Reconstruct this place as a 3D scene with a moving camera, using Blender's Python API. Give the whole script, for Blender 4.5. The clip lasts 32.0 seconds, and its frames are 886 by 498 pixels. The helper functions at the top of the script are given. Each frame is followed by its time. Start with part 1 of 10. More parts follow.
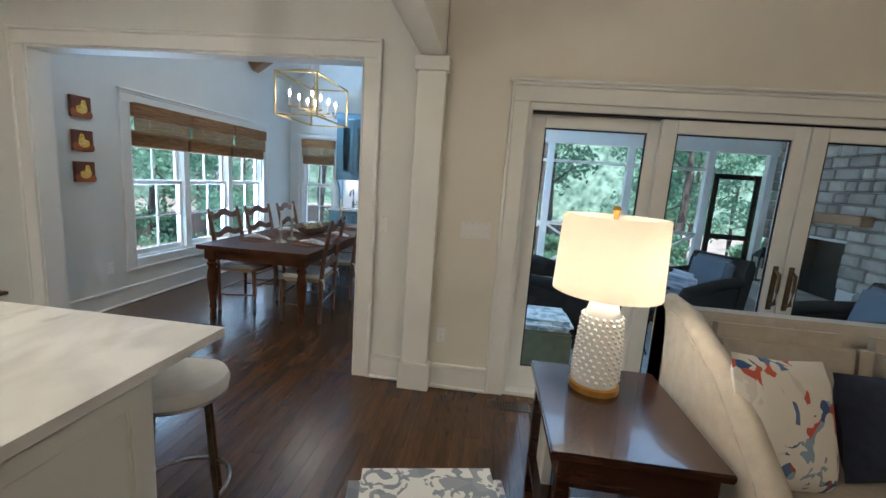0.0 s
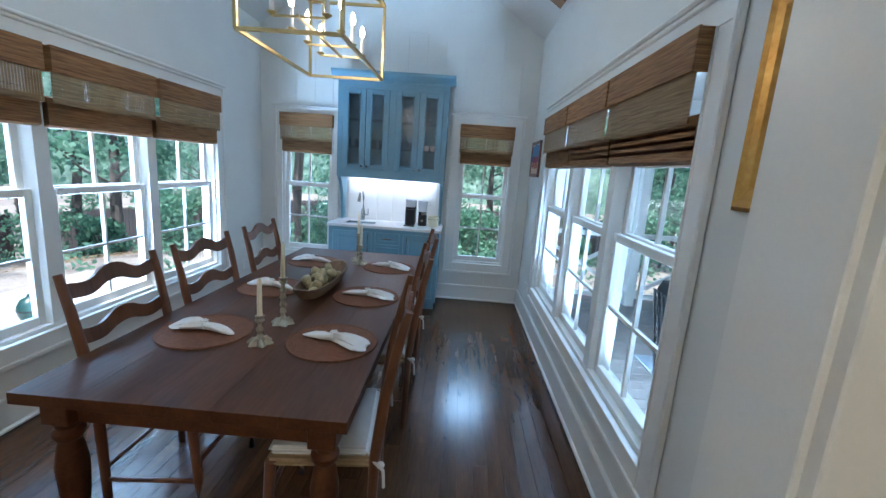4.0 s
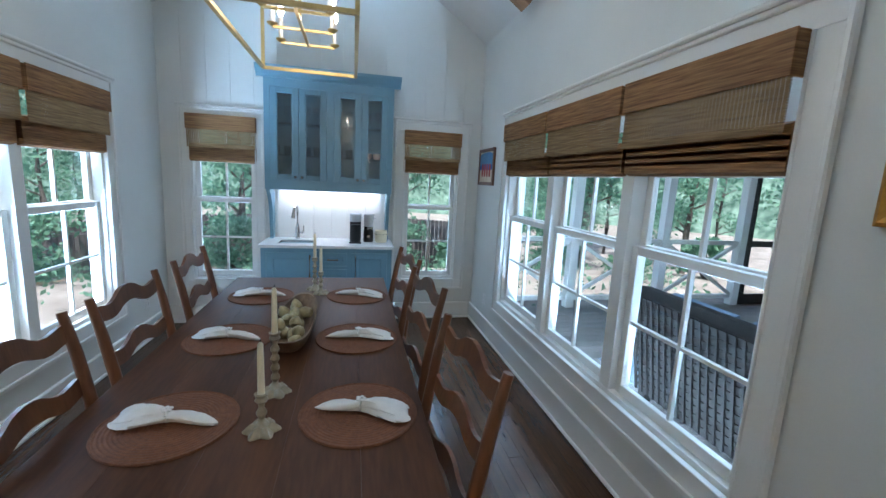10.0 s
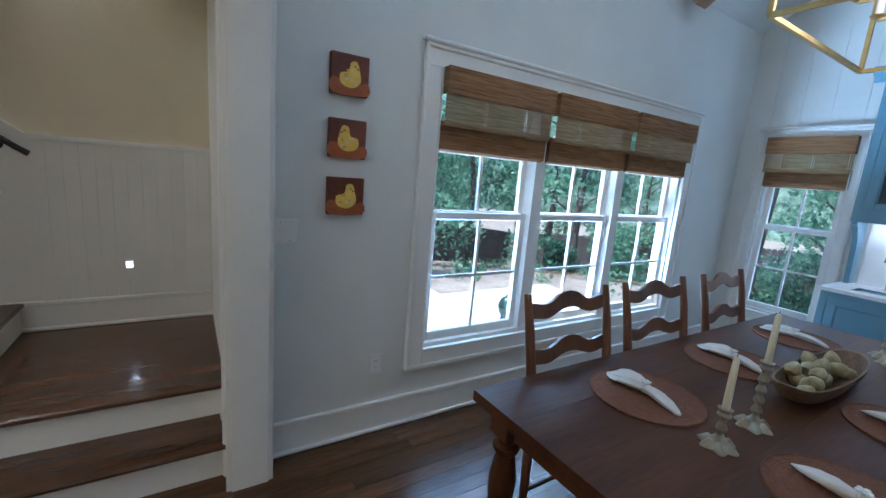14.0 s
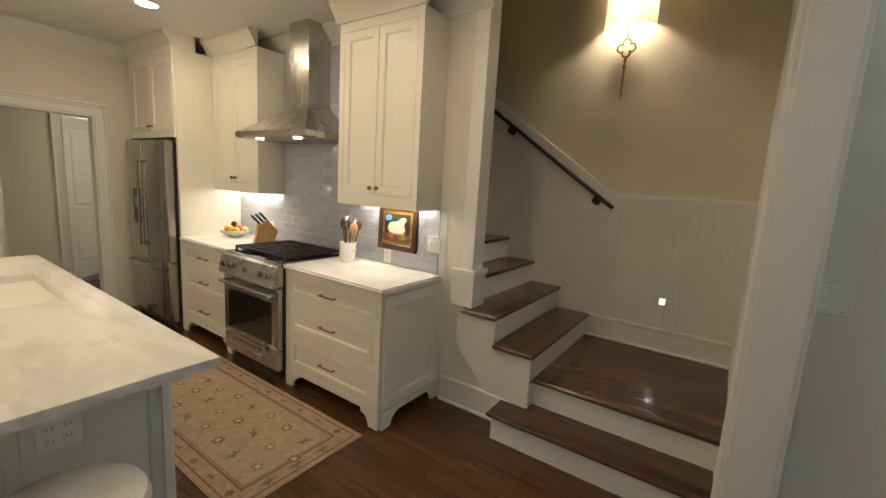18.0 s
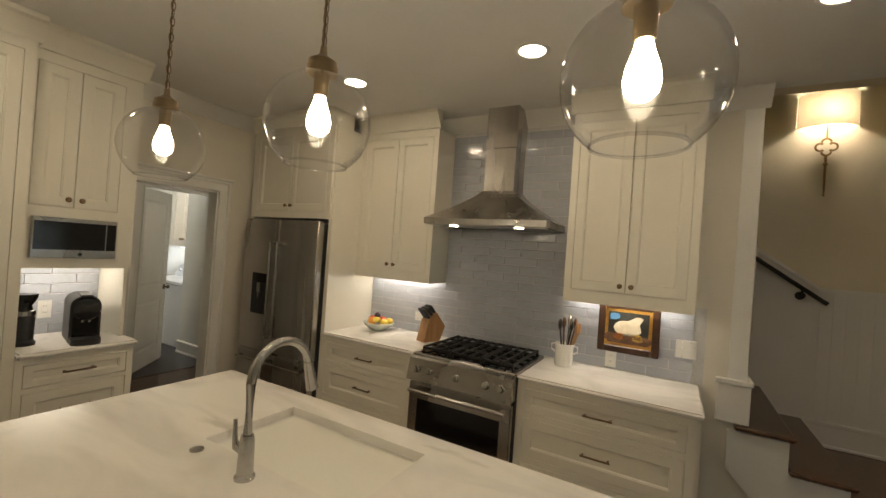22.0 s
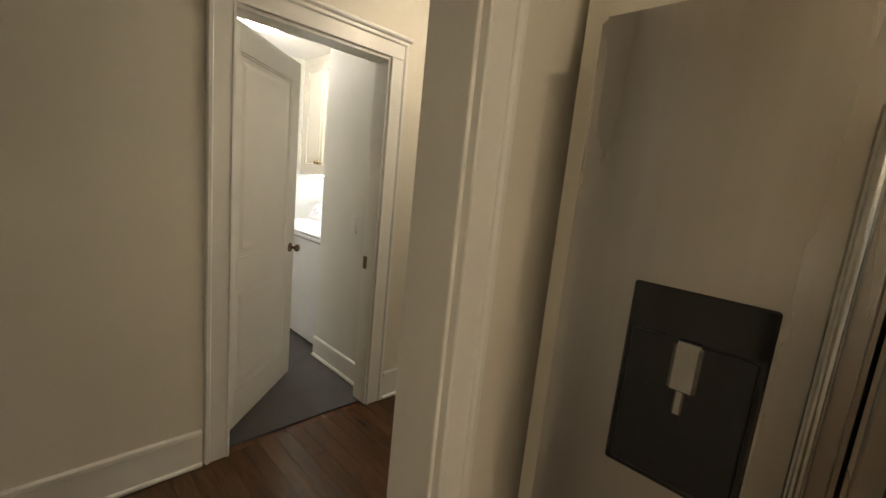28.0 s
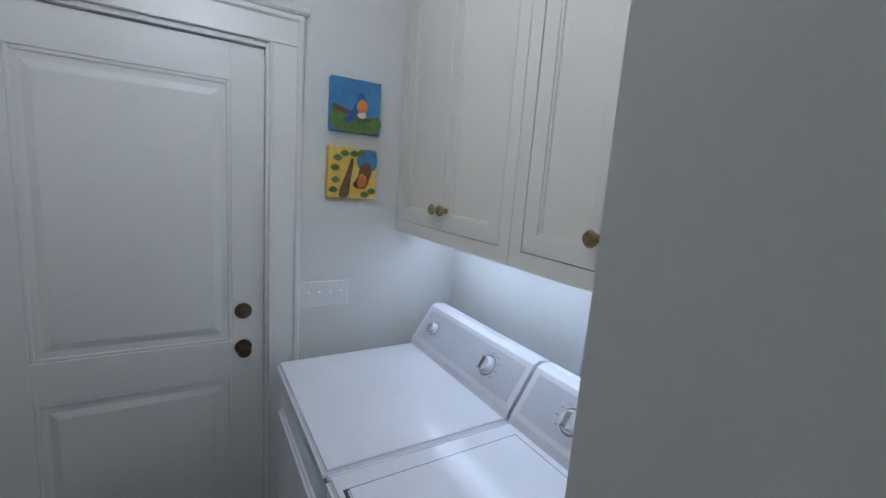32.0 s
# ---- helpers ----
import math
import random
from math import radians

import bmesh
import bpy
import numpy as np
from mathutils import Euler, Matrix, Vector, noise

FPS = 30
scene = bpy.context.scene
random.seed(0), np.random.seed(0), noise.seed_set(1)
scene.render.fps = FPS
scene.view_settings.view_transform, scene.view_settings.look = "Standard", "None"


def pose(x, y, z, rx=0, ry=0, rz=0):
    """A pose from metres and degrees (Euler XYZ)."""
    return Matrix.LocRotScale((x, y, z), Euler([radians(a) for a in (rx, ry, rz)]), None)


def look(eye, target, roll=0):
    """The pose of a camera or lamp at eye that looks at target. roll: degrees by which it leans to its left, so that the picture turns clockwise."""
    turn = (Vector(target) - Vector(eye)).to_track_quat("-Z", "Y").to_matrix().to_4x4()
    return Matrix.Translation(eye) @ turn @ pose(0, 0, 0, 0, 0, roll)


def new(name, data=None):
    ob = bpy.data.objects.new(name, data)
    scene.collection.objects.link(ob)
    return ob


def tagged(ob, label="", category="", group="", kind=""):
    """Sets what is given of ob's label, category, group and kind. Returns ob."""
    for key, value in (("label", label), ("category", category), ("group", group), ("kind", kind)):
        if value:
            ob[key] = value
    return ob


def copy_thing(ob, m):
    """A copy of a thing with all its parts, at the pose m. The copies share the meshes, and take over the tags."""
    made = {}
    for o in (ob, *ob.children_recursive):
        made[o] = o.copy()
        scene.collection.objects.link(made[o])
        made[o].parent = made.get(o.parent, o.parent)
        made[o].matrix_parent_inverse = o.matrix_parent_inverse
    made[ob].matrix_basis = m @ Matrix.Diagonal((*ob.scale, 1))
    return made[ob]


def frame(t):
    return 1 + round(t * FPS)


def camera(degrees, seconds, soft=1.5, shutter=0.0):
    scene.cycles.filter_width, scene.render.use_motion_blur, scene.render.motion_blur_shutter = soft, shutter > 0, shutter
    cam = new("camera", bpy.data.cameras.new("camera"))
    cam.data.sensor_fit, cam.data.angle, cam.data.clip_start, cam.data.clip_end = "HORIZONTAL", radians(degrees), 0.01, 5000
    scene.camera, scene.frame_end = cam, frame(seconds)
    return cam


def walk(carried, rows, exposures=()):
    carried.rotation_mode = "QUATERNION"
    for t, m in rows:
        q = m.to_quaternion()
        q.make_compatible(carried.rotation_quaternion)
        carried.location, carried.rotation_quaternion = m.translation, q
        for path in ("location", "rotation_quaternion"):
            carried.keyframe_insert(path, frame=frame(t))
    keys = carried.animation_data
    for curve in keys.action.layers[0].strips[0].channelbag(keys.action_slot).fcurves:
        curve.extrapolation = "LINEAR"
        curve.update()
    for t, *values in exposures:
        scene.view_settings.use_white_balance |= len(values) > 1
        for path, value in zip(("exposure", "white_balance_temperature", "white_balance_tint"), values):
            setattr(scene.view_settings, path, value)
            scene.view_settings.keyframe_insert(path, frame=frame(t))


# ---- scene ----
# ================= camera =================
PATH = [
    (0, (3.760, -2.900, 1.534), (3.551, -0.938, 1.207), 4.1),
    (0.5, (3.417, -2.710, 1.534), (3.195, -0.750, 1.200), 4.5),
    (1, (3.173, -2.450, 1.574), (2.937, -0.494, 1.226), 4.8),
    (1.5, (3.029, -2.152, 1.573), (2.775, -0.201, 1.216), 5.2),
    (2, (2.982, -1.730, 1.558), (2.668, 0.207, 1.172), 3.8),
    (2.5, (2.854, -1.320, 1.532), (2.532, 0.616, 1.144), 3.5),
    (3, (2.700, -0.947, 1.530), (2.393, 0.990, 1.141), 3.3),
    (3.5, (2.552, -0.622, 1.546), (2.293, 1.323, 1.158), 3.2),
    (4, (2.389, -0.416, 1.575), (2.332, 1.547, 1.197), 4.1),
    (4.5, (2.295, -0.206, 1.592), (2.466, 1.753, 1.224), 3.2),
    (6.5, (2.069, -0.049, 1.584), (2.680, 1.825, 1.245), 3.1),
    (7, (2.052, -0.041, 1.585), (2.686, 1.825, 1.243), 2.8),
    (7.5, (2.024, -0.029, 1.586), (2.659, 1.839, 1.257), 3.2),
    (8, (1.987, -0.021, 1.586), (2.609, 1.852, 1.261), 3.3),
    (8.5, (1.955, -0.016, 1.588), (2.544, 1.867, 1.265), 3.3),
    (9, (1.917, -0.017, 1.585), (2.468, 1.877, 1.253), 3.0),
    (9.5, (1.872, -0.017, 1.585), (2.368, 1.894, 1.265), 3.2),
    (10, (1.822, -0.014, 1.576), (2.251, 1.912, 1.255), 3.0),
    (10.5, (1.775, -0.012, 1.573), (2.108, 1.933, 1.246), 2.8),
    (11, (1.737, 0.007, 1.564), (1.844, 1.975, 1.223), 2.4),
    (11.5, (1.723, 0.001, 1.563), (1.587, 1.966, 1.216), 2.6),
    (12, (1.713, -0.010, 1.565), (1.349, 1.926, 1.217), 3.2),
    (12.5, (1.728, -0.010, 1.561), (1.178, 1.881, 1.210), 3.2),
    (13, (1.783, -0.011, 1.562), (0.886, 1.741, 1.208), 3.6),
    (13.5, (1.920, -0.060, 1.526), (0.616, 1.413, 1.166), 4.3),
    (14, (2.064, -0.118, 1.530), (0.401, 0.932, 1.171), 4.7),
    (14.5, (2.112, -0.072, 1.527), (0.188, 0.368, 1.203), 2.0),
    (15, (2.146, -0.020, 1.536), (0.170, 0.065, 1.234), 2.1),
    (15.5, (2.181, -0.034, 1.557), (0.205, -0.109, 1.258), 2.6),
    (17.5, (2.186, -0.017, 1.571), (0.452, -0.965, 1.263), 3.3),
    (18, (2.211, -0.091, 1.563), (0.588, -1.218, 1.250), 3.4),
    (18.5, (2.260, -0.171, 1.560), (0.724, -1.411, 1.239), 3.5),
    (19, (2.325, -0.269, 1.543), (0.823, -1.552, 1.226), 3.6),
    (19.5, (2.384, -0.448, 1.532), (0.893, -1.743, 1.214), 3.7),
    (20, (2.461, -0.704, 1.556), (0.961, -1.997, 1.276), 3.6),
    (20.5, (2.648, -0.993, 1.601), (1.114, -2.254, 1.364), 3.6),
    (21, (2.769, -1.279, 1.616), (1.157, -2.455, 1.483), 4.0),
    (21.5, (2.850, -1.574, 1.634), (1.154, -2.634, 1.611), 4.2),
    (22, (2.928, -1.873, 1.642), (1.191, -2.866, 1.653), 4.1),
    (22.5, (2.920, -2.175, 1.617), (1.151, -3.109, 1.636), 4.1),
    (23, (2.860, -2.480, 1.584), (1.067, -3.365, 1.598), 4.0),
    (23.5, (2.855, -2.787, 1.557), (1.052, -3.654, 1.554), 3.8),
    (24, (2.850, -3.117, 1.510), (1.055, -3.998, 1.472), 4.2),
    (24.5, (2.850, -3.464, 1.496), (1.063, -4.358, 1.418), 4.0),
    (25, (2.850, -3.729, 1.483), (1.125, -4.735, 1.372), 3.9),
    (25.5, (2.850, -3.931, 1.443), (1.188, -5.035, 1.300), 3.7),
    (26, (2.623, -4.191, 1.404), (1.010, -5.358, 1.218), 4.1),
    (26.5, (2.432, -4.405, 1.397), (0.833, -5.588, 1.194), 4.2),
    (27.1, (2.020, -4.600, 1.440), (0.489, -5.863, 1.189), 4.8),
    (27.7, (1.550, -4.760, 1.465), (0.099, -6.103, 1.165), 5.5),
    (28.2, (1.220, -5.100, 1.485), (-0.168, -6.500, 1.148), 6.0),
    (28.5, (1.150, -5.423, 1.496), (-0.200, -6.855, 1.139), 6.3),
    (29, (0.896, -5.793, 1.505), (-0.415, -7.260, 1.148), 6.1),
    (29.5, (0.701, -6.223, 1.506), (-0.597, -7.710, 1.179), 6.1),
    (30, (0.474, -6.626, 1.508), (-0.839, -8.106, 1.214), 5.7),
    (30.5, (0.272, -7.007, 1.507), (-0.920, -8.579, 1.180), 7.4),
    (31, (0.072, -7.326, 1.582), (-1.067, -8.928, 1.214), 5.8),
    (31.5, (-0.024, -7.524, 1.599), (-1.093, -9.179, 1.257), 4.7),
    (32, (-0.051, -7.634, 1.638), (-1.079, -9.320, 1.324), 4.2),
]
cam = camera(94.0, 32.0)
EXPOSURES = [(0.0, 1.25, 5400, 10), (1.0, 1.12, 5600, 10), (1.5, 1.13, 5550, 10), (2.0, 1.15, 5450, 10), (3.0, 1.3, 5700, 10), (4.0, 1.25, 5250, 10), (6.5, 1.28, 5700, 10), (9.5, 1.22, 5600, 10), (12.0, 1.03, 4850, 10), (13.0, 1.03, 5000, 10), (14.0, 1.0, 5050, 10), (15.2, 1.28, 5750, 10), (18.0, 1.02, 6700, 10), (19.0, 1.05, 6900, 10), (21.0, 0.48, 6850, 10), (23.0, 0.2, 6750, 10), (26.5, 0.26, 6650, 10), (29.0, 1.14, 7100, 12), (30.0, 0.6, 7100, 12), (31.0, 0.2, 6600, 12), (32.0, -0.8, 5150, 14)]
walk(cam, [(t, look(eye, target, roll)) for t, eye, target, roll in PATH], EXPOSURES)

# ================= world, sun =================
world = bpy.data.worlds.new("sky")
scene.world = world
world.use_nodes = True
_wn = world.node_tree.nodes
_sky = _wn.new("ShaderNodeTexSky")
_sky.sky_type, _sky.sun_disc = "NISHITA", False
_sky.sun_elevation, _sky.sun_rotation = radians(68), radians(199.7)
_wn["Background"].inputs[1].default_value = 0.15
world.node_tree.links.new(_sky.outputs[0], _wn["Background"].inputs[0])


INDOOR = 0.62  # lamps indoors against the sun and sky outside


def lamp(name, kind, at, energy, color=(1, 1, 1), size=0.1, aim=None, size_y=None):
    data = bpy.data.lights.new(name, kind)
    data.energy, data.color = energy * (1 if kind == "SUN" else INDOOR), color
    if kind == "AREA":
        data.size = size
        if size_y:
            data.shape, data.size_y = "RECTANGLE", size_y
    elif kind == "SUN":
        data.angle = size
    else:
        data.shadow_soft_size = size
    ob = new(name, data)
    ob.matrix_world = look(at, aim) if aim else Matrix.Translation(at)
    return ob


WARM = (1.0, 0.80, 0.56)
SOFT = (1.0, 0.87, 0.70)
lamp("sun", "SUN", (-2.5, -7, 18.4), 5.0, (1.0, 0.95, 0.86), radians(0.6), (0, 0, 0))

# ================= materials =================


def nodes_of(name):
    m = bpy.data.materials.new(name)
    m.use_nodes = True
    t = m.node_tree
    return m, t.nodes, t.links, t.nodes["Principled BSDF"]


def rgba(c):
    return (*c, 1.0)


def surface(name, a, b, rough=0.5, scale=8.0, metal=0.0, bump=0.05, stretch=(1, 1, 1), fine=60.0, spread=0.0, coat=0.0):
    """Two-scale noise between colours a and b, with fine relief."""
    m, n, l, p = nodes_of(name)
    tc, mp = n.new("ShaderNodeTexCoord"), n.new("ShaderNodeMapping")
    mp.inputs["Scale"].default_value = stretch
    l.new(tc.outputs["Object"], mp.inputs[0])
    big, small = n.new("ShaderNodeTexNoise"), n.new("ShaderNodeTexNoise")
    big.inputs["Scale"].default_value, big.inputs["Detail"].default_value = scale, 5
    small.inputs["Scale"].default_value, small.inputs["Detail"].default_value = fine, 3
    for t in (big, small):
        l.new(mp.outputs[0], t.inputs[0])
    mix = n.new("ShaderNodeMix")
    mix.data_type = "FLOAT"
    mix.inputs[0].default_value = 0.35
    l.new(big.outputs[0], mix.inputs[2])
    l.new(small.outputs[0], mix.inputs[3])
    ramp = n.new("ShaderNodeValToRGB")
    ramp.color_ramp.elements[0].position, ramp.color_ramp.elements[1].position = 0.35, 0.65
    ramp.color_ramp.elements[0].color, ramp.color_ramp.elements[1].color = rgba(a), rgba(b)
    l.new(mix.outputs[0], ramp.inputs[0])
    col = ramp.outputs[0]
    if spread:
        info, hsv, ma = n.new("ShaderNodeObjectInfo"), n.new("ShaderNodeHueSaturation"), n.new("ShaderNodeMapRange")
        ma.inputs[3].default_value, ma.inputs[4].default_value = 1 - spread, 1 + spread
        l.new(info.outputs["Random"], ma.inputs[0])
        l.new(ma.outputs[0], hsv.inputs["Value"])
        l.new(col, hsv.inputs["Color"])
        col = hsv.outputs[0]
    l.new(col, p.inputs["Base Color"])
    rr = n.new("ShaderNodeMapRange")
    rr.inputs[3].default_value, rr.inputs[4].default_value = max(0.02, rough - 0.07), min(1, rough + 0.07)
    l.new(big.outputs[0], rr.inputs[0])
    l.new(rr.outputs[0], p.inputs["Roughness"])
    p.inputs["Metallic"].default_value = metal
    p.inputs["Coat Weight"].default_value = coat
    if bump:
        bp = n.new("ShaderNodeBump")
        bp.inputs["Strength"].default_value, bp.inputs["Distance"].default_value = bump, 0.01
        l.new(mix.outputs[0], bp.inputs["Height"])
        l.new(bp.outputs[0], p.inputs["Normal"])
    return m


def wood(name, dark, light, rough=0.35, along="y", scale=5.0, coat=0.15, spread=0.2, bump=0.06):
    st = {"x": (0.12, 1, 1), "y": (1, 0.12, 1), "z": (1, 1, 0.12)}[along]
    return surface(name, dark, light, rough, scale * 2.2, 0, bump, st, 75, spread, coat)


def glow(name, color, strength):
    m, n, l, p = nodes_of(name)
    p.inputs["Base Color"].default_value = rgba(color)
    p.inputs["Emission Color"].default_value = rgba(color)
    p.inputs["Emission Strength"].default_value = strength
    return m


def thin_glass(name, tint=(1, 1, 1), gloss=0.02, edge=0.35):
    """Clear glass: see-through, with gloss that grows towards grazing angles."""
    m, n, l, p = nodes_of(name)
    tr, gl, fr, mx = n.new("ShaderNodeBsdfTransparent"), n.new("ShaderNodeBsdfGlossy"), n.new("ShaderNodeLayerWeight"), n.new("ShaderNodeMixShader")
    ma = n.new("ShaderNodeMapRange")
    pw = n.new("ShaderNodeMath")
    pw.operation, pw.inputs[1].default_value = "POWER", 3.0
    tr.inputs[0].default_value, gl.inputs["Roughness"].default_value = rgba(tint), gloss
    ma.inputs[3].default_value, ma.inputs[4].default_value = 0.025, edge
    l.new(fr.outputs["Facing"], pw.inputs[0])
    l.new(pw.outputs[0], ma.inputs[0])
    l.new(ma.outputs[0], mx.inputs[0])
    l.new(tr.outputs[0], mx.inputs[1])
    l.new(gl.outputs[0], mx.inputs[2])
    l.new(mx.outputs[0], n["Material Output"].inputs[0])
    return m


def marble(name):
    m, n, l, p = nodes_of(name)
    tc, mp = n.new("ShaderNodeTexCoord"), n.new("ShaderNodeMapping")
    mp.inputs["Scale"].default_value, mp.inputs["Rotation"].default_value = (1.0, 0.35, 1), (0, 0, 0.5)
    l.new(tc.outputs["Object"], mp.inputs[0])
    a, b = n.new("ShaderNodeTexNoise"), n.new("ShaderNodeTexNoise")
    a.inputs["Scale"].default_value, a.inputs["Detail"].default_value, a.inputs["Distortion"].default_value = 3.0, 9, 1.6
    b.inputs["Scale"].default_value, b.inputs["Detail"].default_value = 7.0, 6
    for t in (a, b):
        l.new(mp.outputs[0], t.inputs[0])
    ra, rb = n.new("ShaderNodeValToRGB"), n.new("ShaderNodeValToRGB")
    e = ra.color_ramp.elements
    e[0].position, e[1].position = 0.30, 0.55
    e[0].color, e[1].color = rgba((0.62, 0.60, 0.565)), rgba((0.80, 0.775, 0.73))
    e = rb.color_ramp.elements
    e[0].position, e[1].position = 0.28, 0.37
    e[0].color, e[1].color = rgba((0.58, 0.55, 0.52)), rgba((1, 1, 1))
    l.new(a.outputs[0], ra.inputs[0])
    l.new(b.outputs[0], rb.inputs[0])
    mx = n.new("ShaderNodeMix")
    mx.data_type, mx.blend_type = "RGBA", "MULTIPLY"
    mx.inputs[0].default_value = 0.55
    l.new(ra.outputs[0], mx.inputs[6])
    l.new(rb.outputs[0], mx.inputs[7])
    l.new(mx.outputs[2], p.inputs["Base Color"])
    p.inputs["Roughness"].default_value = 0.22
    return m


def woven(name, dark, light, open_part):
    """Bamboo weave: reeds with fine gaps where light comes through."""
    m, n, l, p = nodes_of(name)
    tc, mp = n.new("ShaderNodeTexCoord"), n.new("ShaderNodeMapping")
    mp.inputs["Scale"].default_value = (6, 6, 150)
    l.new(tc.outputs["Object"], mp.inputs[0])
    no, cr = n.new("ShaderNodeTexNoise"), n.new("ShaderNodeValToRGB")
    no.inputs["Scale"].default_value, no.inputs["Detail"].default_value = 1.0, 4
    l.new(mp.outputs[0], no.inputs[0])
    e = cr.color_ramp.elements
    e[0].position, e[1].position = 0.3, 0.68
    e[0].color, e[1].color = rgba(dark), rgba(light)
    l.new(no.outputs[0], cr.inputs[0])
    l.new(cr.outputs[0], p.inputs["Base Color"])
    p.inputs["Roughness"].default_value = 0.7
    bp = n.new("ShaderNodeBump")
    bp.inputs["Strength"].default_value, bp.inputs["Distance"].default_value = 0.5, 0.004
    l.new(no.outputs[0], bp.inputs["Height"])
    l.new(bp.outputs[0], p.inputs["Normal"])
    trl, add = n.new("ShaderNodeBsdfTranslucent"), n.new("ShaderNodeMixShader")
    trl.inputs[0].default_value = rgba(light)
    add.inputs[0].default_value = 0.12
    l.new(p.outputs[0], add.inputs[1])
    l.new(trl.outputs[0], add.inputs[2])
    out = add.outputs[0]
    if open_part:
        sx = n.new("ShaderNodeSeparateXYZ")
        l.new(tc.outputs["Object"], sx.inputs[0])
        lines = []
        for axis, pitch, gap in ((0, 0.016, 0.10), (2, 0.0085, 0.05)):
            w = n.new("ShaderNodeMath")
            w.operation, w.inputs[1].default_value = "MULTIPLY", 6.2832 / pitch
            l.new(sx.outputs[axis], w.inputs[0])
            sn = n.new("ShaderNodeMath")
            sn.operation = "SINE"
            l.new(w.outputs[0], sn.inputs[0])
            gt = n.new("ShaderNodeMath")
            gt.operation, gt.inputs[1].default_value = "GREATER_THAN", 0.1 if axis == 0 else 0.35
            l.new(sn.outputs[0], gt.inputs[0])
            lines.append(gt)
        th = n.new("ShaderNodeMath")
        th.operation = "MULTIPLY"
        l.new(lines[0].outputs[0], th.inputs[0])
        l.new(lines[1].outputs[0], th.inputs[1])
        tr, mx = n.new("ShaderNodeBsdfTransparent"), n.new("ShaderNodeMixShader")
        l.new(th.outputs[0], mx.inputs[0])
        l.new(out, mx.inputs[1])
        l.new(tr.outputs[0], mx.inputs[2])
        out = mx.outputs[0]
    l.new(out, n["Material Output"].inputs[0])
    return m


def leafy(name, dark, light):
    m, n, l, p = nodes_of(name)
    geo, cr = n.new("ShaderNodeNewGeometry"), n.new("ShaderNodeValToRGB")
    e = cr.color_ramp.elements
    e[0].color, e[1].color = rgba(dark), rgba(light)
    l.new(geo.outputs["Random Per Island"], cr.inputs[0])
    l.new(cr.outputs[0], p.inputs["Base Color"])
    p.inputs["Roughness"].default_value = 0.6
    trl, mx = n.new("ShaderNodeBsdfTranslucent"), n.new("ShaderNodeMixShader")
    l.new(cr.outputs[0], trl.inputs[0])
    mx.inputs[0].default_value = 0.55
    l.new(p.outputs[0], mx.inputs[1])
    l.new(trl.outputs[0], mx.inputs[2])
    l.new(mx.outputs[0], n["Material Output"].inputs[0])
    return m


def weave_print(name, base, figures, scale=9.0, cut=0.5):
    """Cloth with irregular printed figures."""
    m, n, l, p = nodes_of(name)
    tc, vo, no = n.new("ShaderNodeTexCoord"), n.new("ShaderNodeTexVoronoi"), n.new("ShaderNodeTexNoise")
    vo.inputs["Scale"].default_value = scale
    no.inputs["Scale"].default_value, no.inputs["Detail"].default_value, no.inputs["Distortion"].default_value = scale * 0.8, 2, 1.2
    l.new(tc.outputs["Object"], vo.inputs[0])
    l.new(tc.outputs["Object"], no.inputs[0])
    cr, cf, mx = n.new("ShaderNodeValToRGB"), n.new("ShaderNodeValToRGB"), n.new("ShaderNodeMix")
    cr.color_ramp.interpolation = "CONSTANT"
    while len(cf.color_ramp.elements) < len(figures):
        cf.color_ramp.elements.new(1.0)
    for i, c in enumerate(figures):
        cf.color_ramp.elements[i].position = i / len(figures)
        cf.color_ramp.elements[i].color = rgba(c)
    cf.color_ramp.interpolation = "CONSTANT"
    sep = n.new("ShaderNodeSeparateColor")
    l.new(vo.outputs["Color"], sep.inputs[0])
    l.new(sep.outputs[0], cf.inputs[0])
    cr.color_ramp.elements[1].position = cut
    l.new(no.outputs[0], cr.inputs[0])
    mx.data_type = "RGBA"
    l.new(cr.outputs[0], mx.inputs[0])
    mx.inputs[6].default_value = rgba(base)
    l.new(cf.outputs[0], mx.inputs[7])
    l.new(mx.outputs[2], p.inputs["Base Color"])
    p.inputs["Roughness"].default_value = 0.9
    fine, bp = n.new("ShaderNodeTexNoise"), n.new("ShaderNodeBump")
    fine.inputs["Scale"].default_value = 300
    l.new(tc.outputs["Object"], fine.inputs[0])
    bp.inputs["Strength"].default_value, bp.inputs["Distance"].default_value = 0.25, 0.003
    l.new(fine.outputs[0], bp.inputs["Height"])
    l.new(bp.outputs[0], p.inputs["Normal"])
    return m


WALL = surface("wall_paint", (0.70, 0.70, 0.66), (0.74, 0.74, 0.70), 0.6, 3, bump=0.03, fine=160)
WALL_K = surface("wall_paint_kitchen", (0.70, 0.66, 0.57), (0.74, 0.70, 0.61), 0.6, 3, bump=0.03, fine=160)
WALL_S = surface("wall_paint_stair", (0.64, 0.57, 0.42), (0.68, 0.61, 0.45), 0.6, 3, bump=0.03, fine=160)
TRIM = surface("trim_paint", (0.76, 0.75, 0.71), (0.80, 0.79, 0.75), 0.35, 4, bump=0.02, fine=120)
CEIL = surface("ceiling_paint", (0.72, 0.71, 0.68), (0.76, 0.75, 0.72), 0.7, 3, bump=0.02, fine=150)
CAB = surface("cabinet_paint", (0.74, 0.71, 0.62), (0.78, 0.75, 0.66), 0.35, 3, bump=0.015, fine=140)
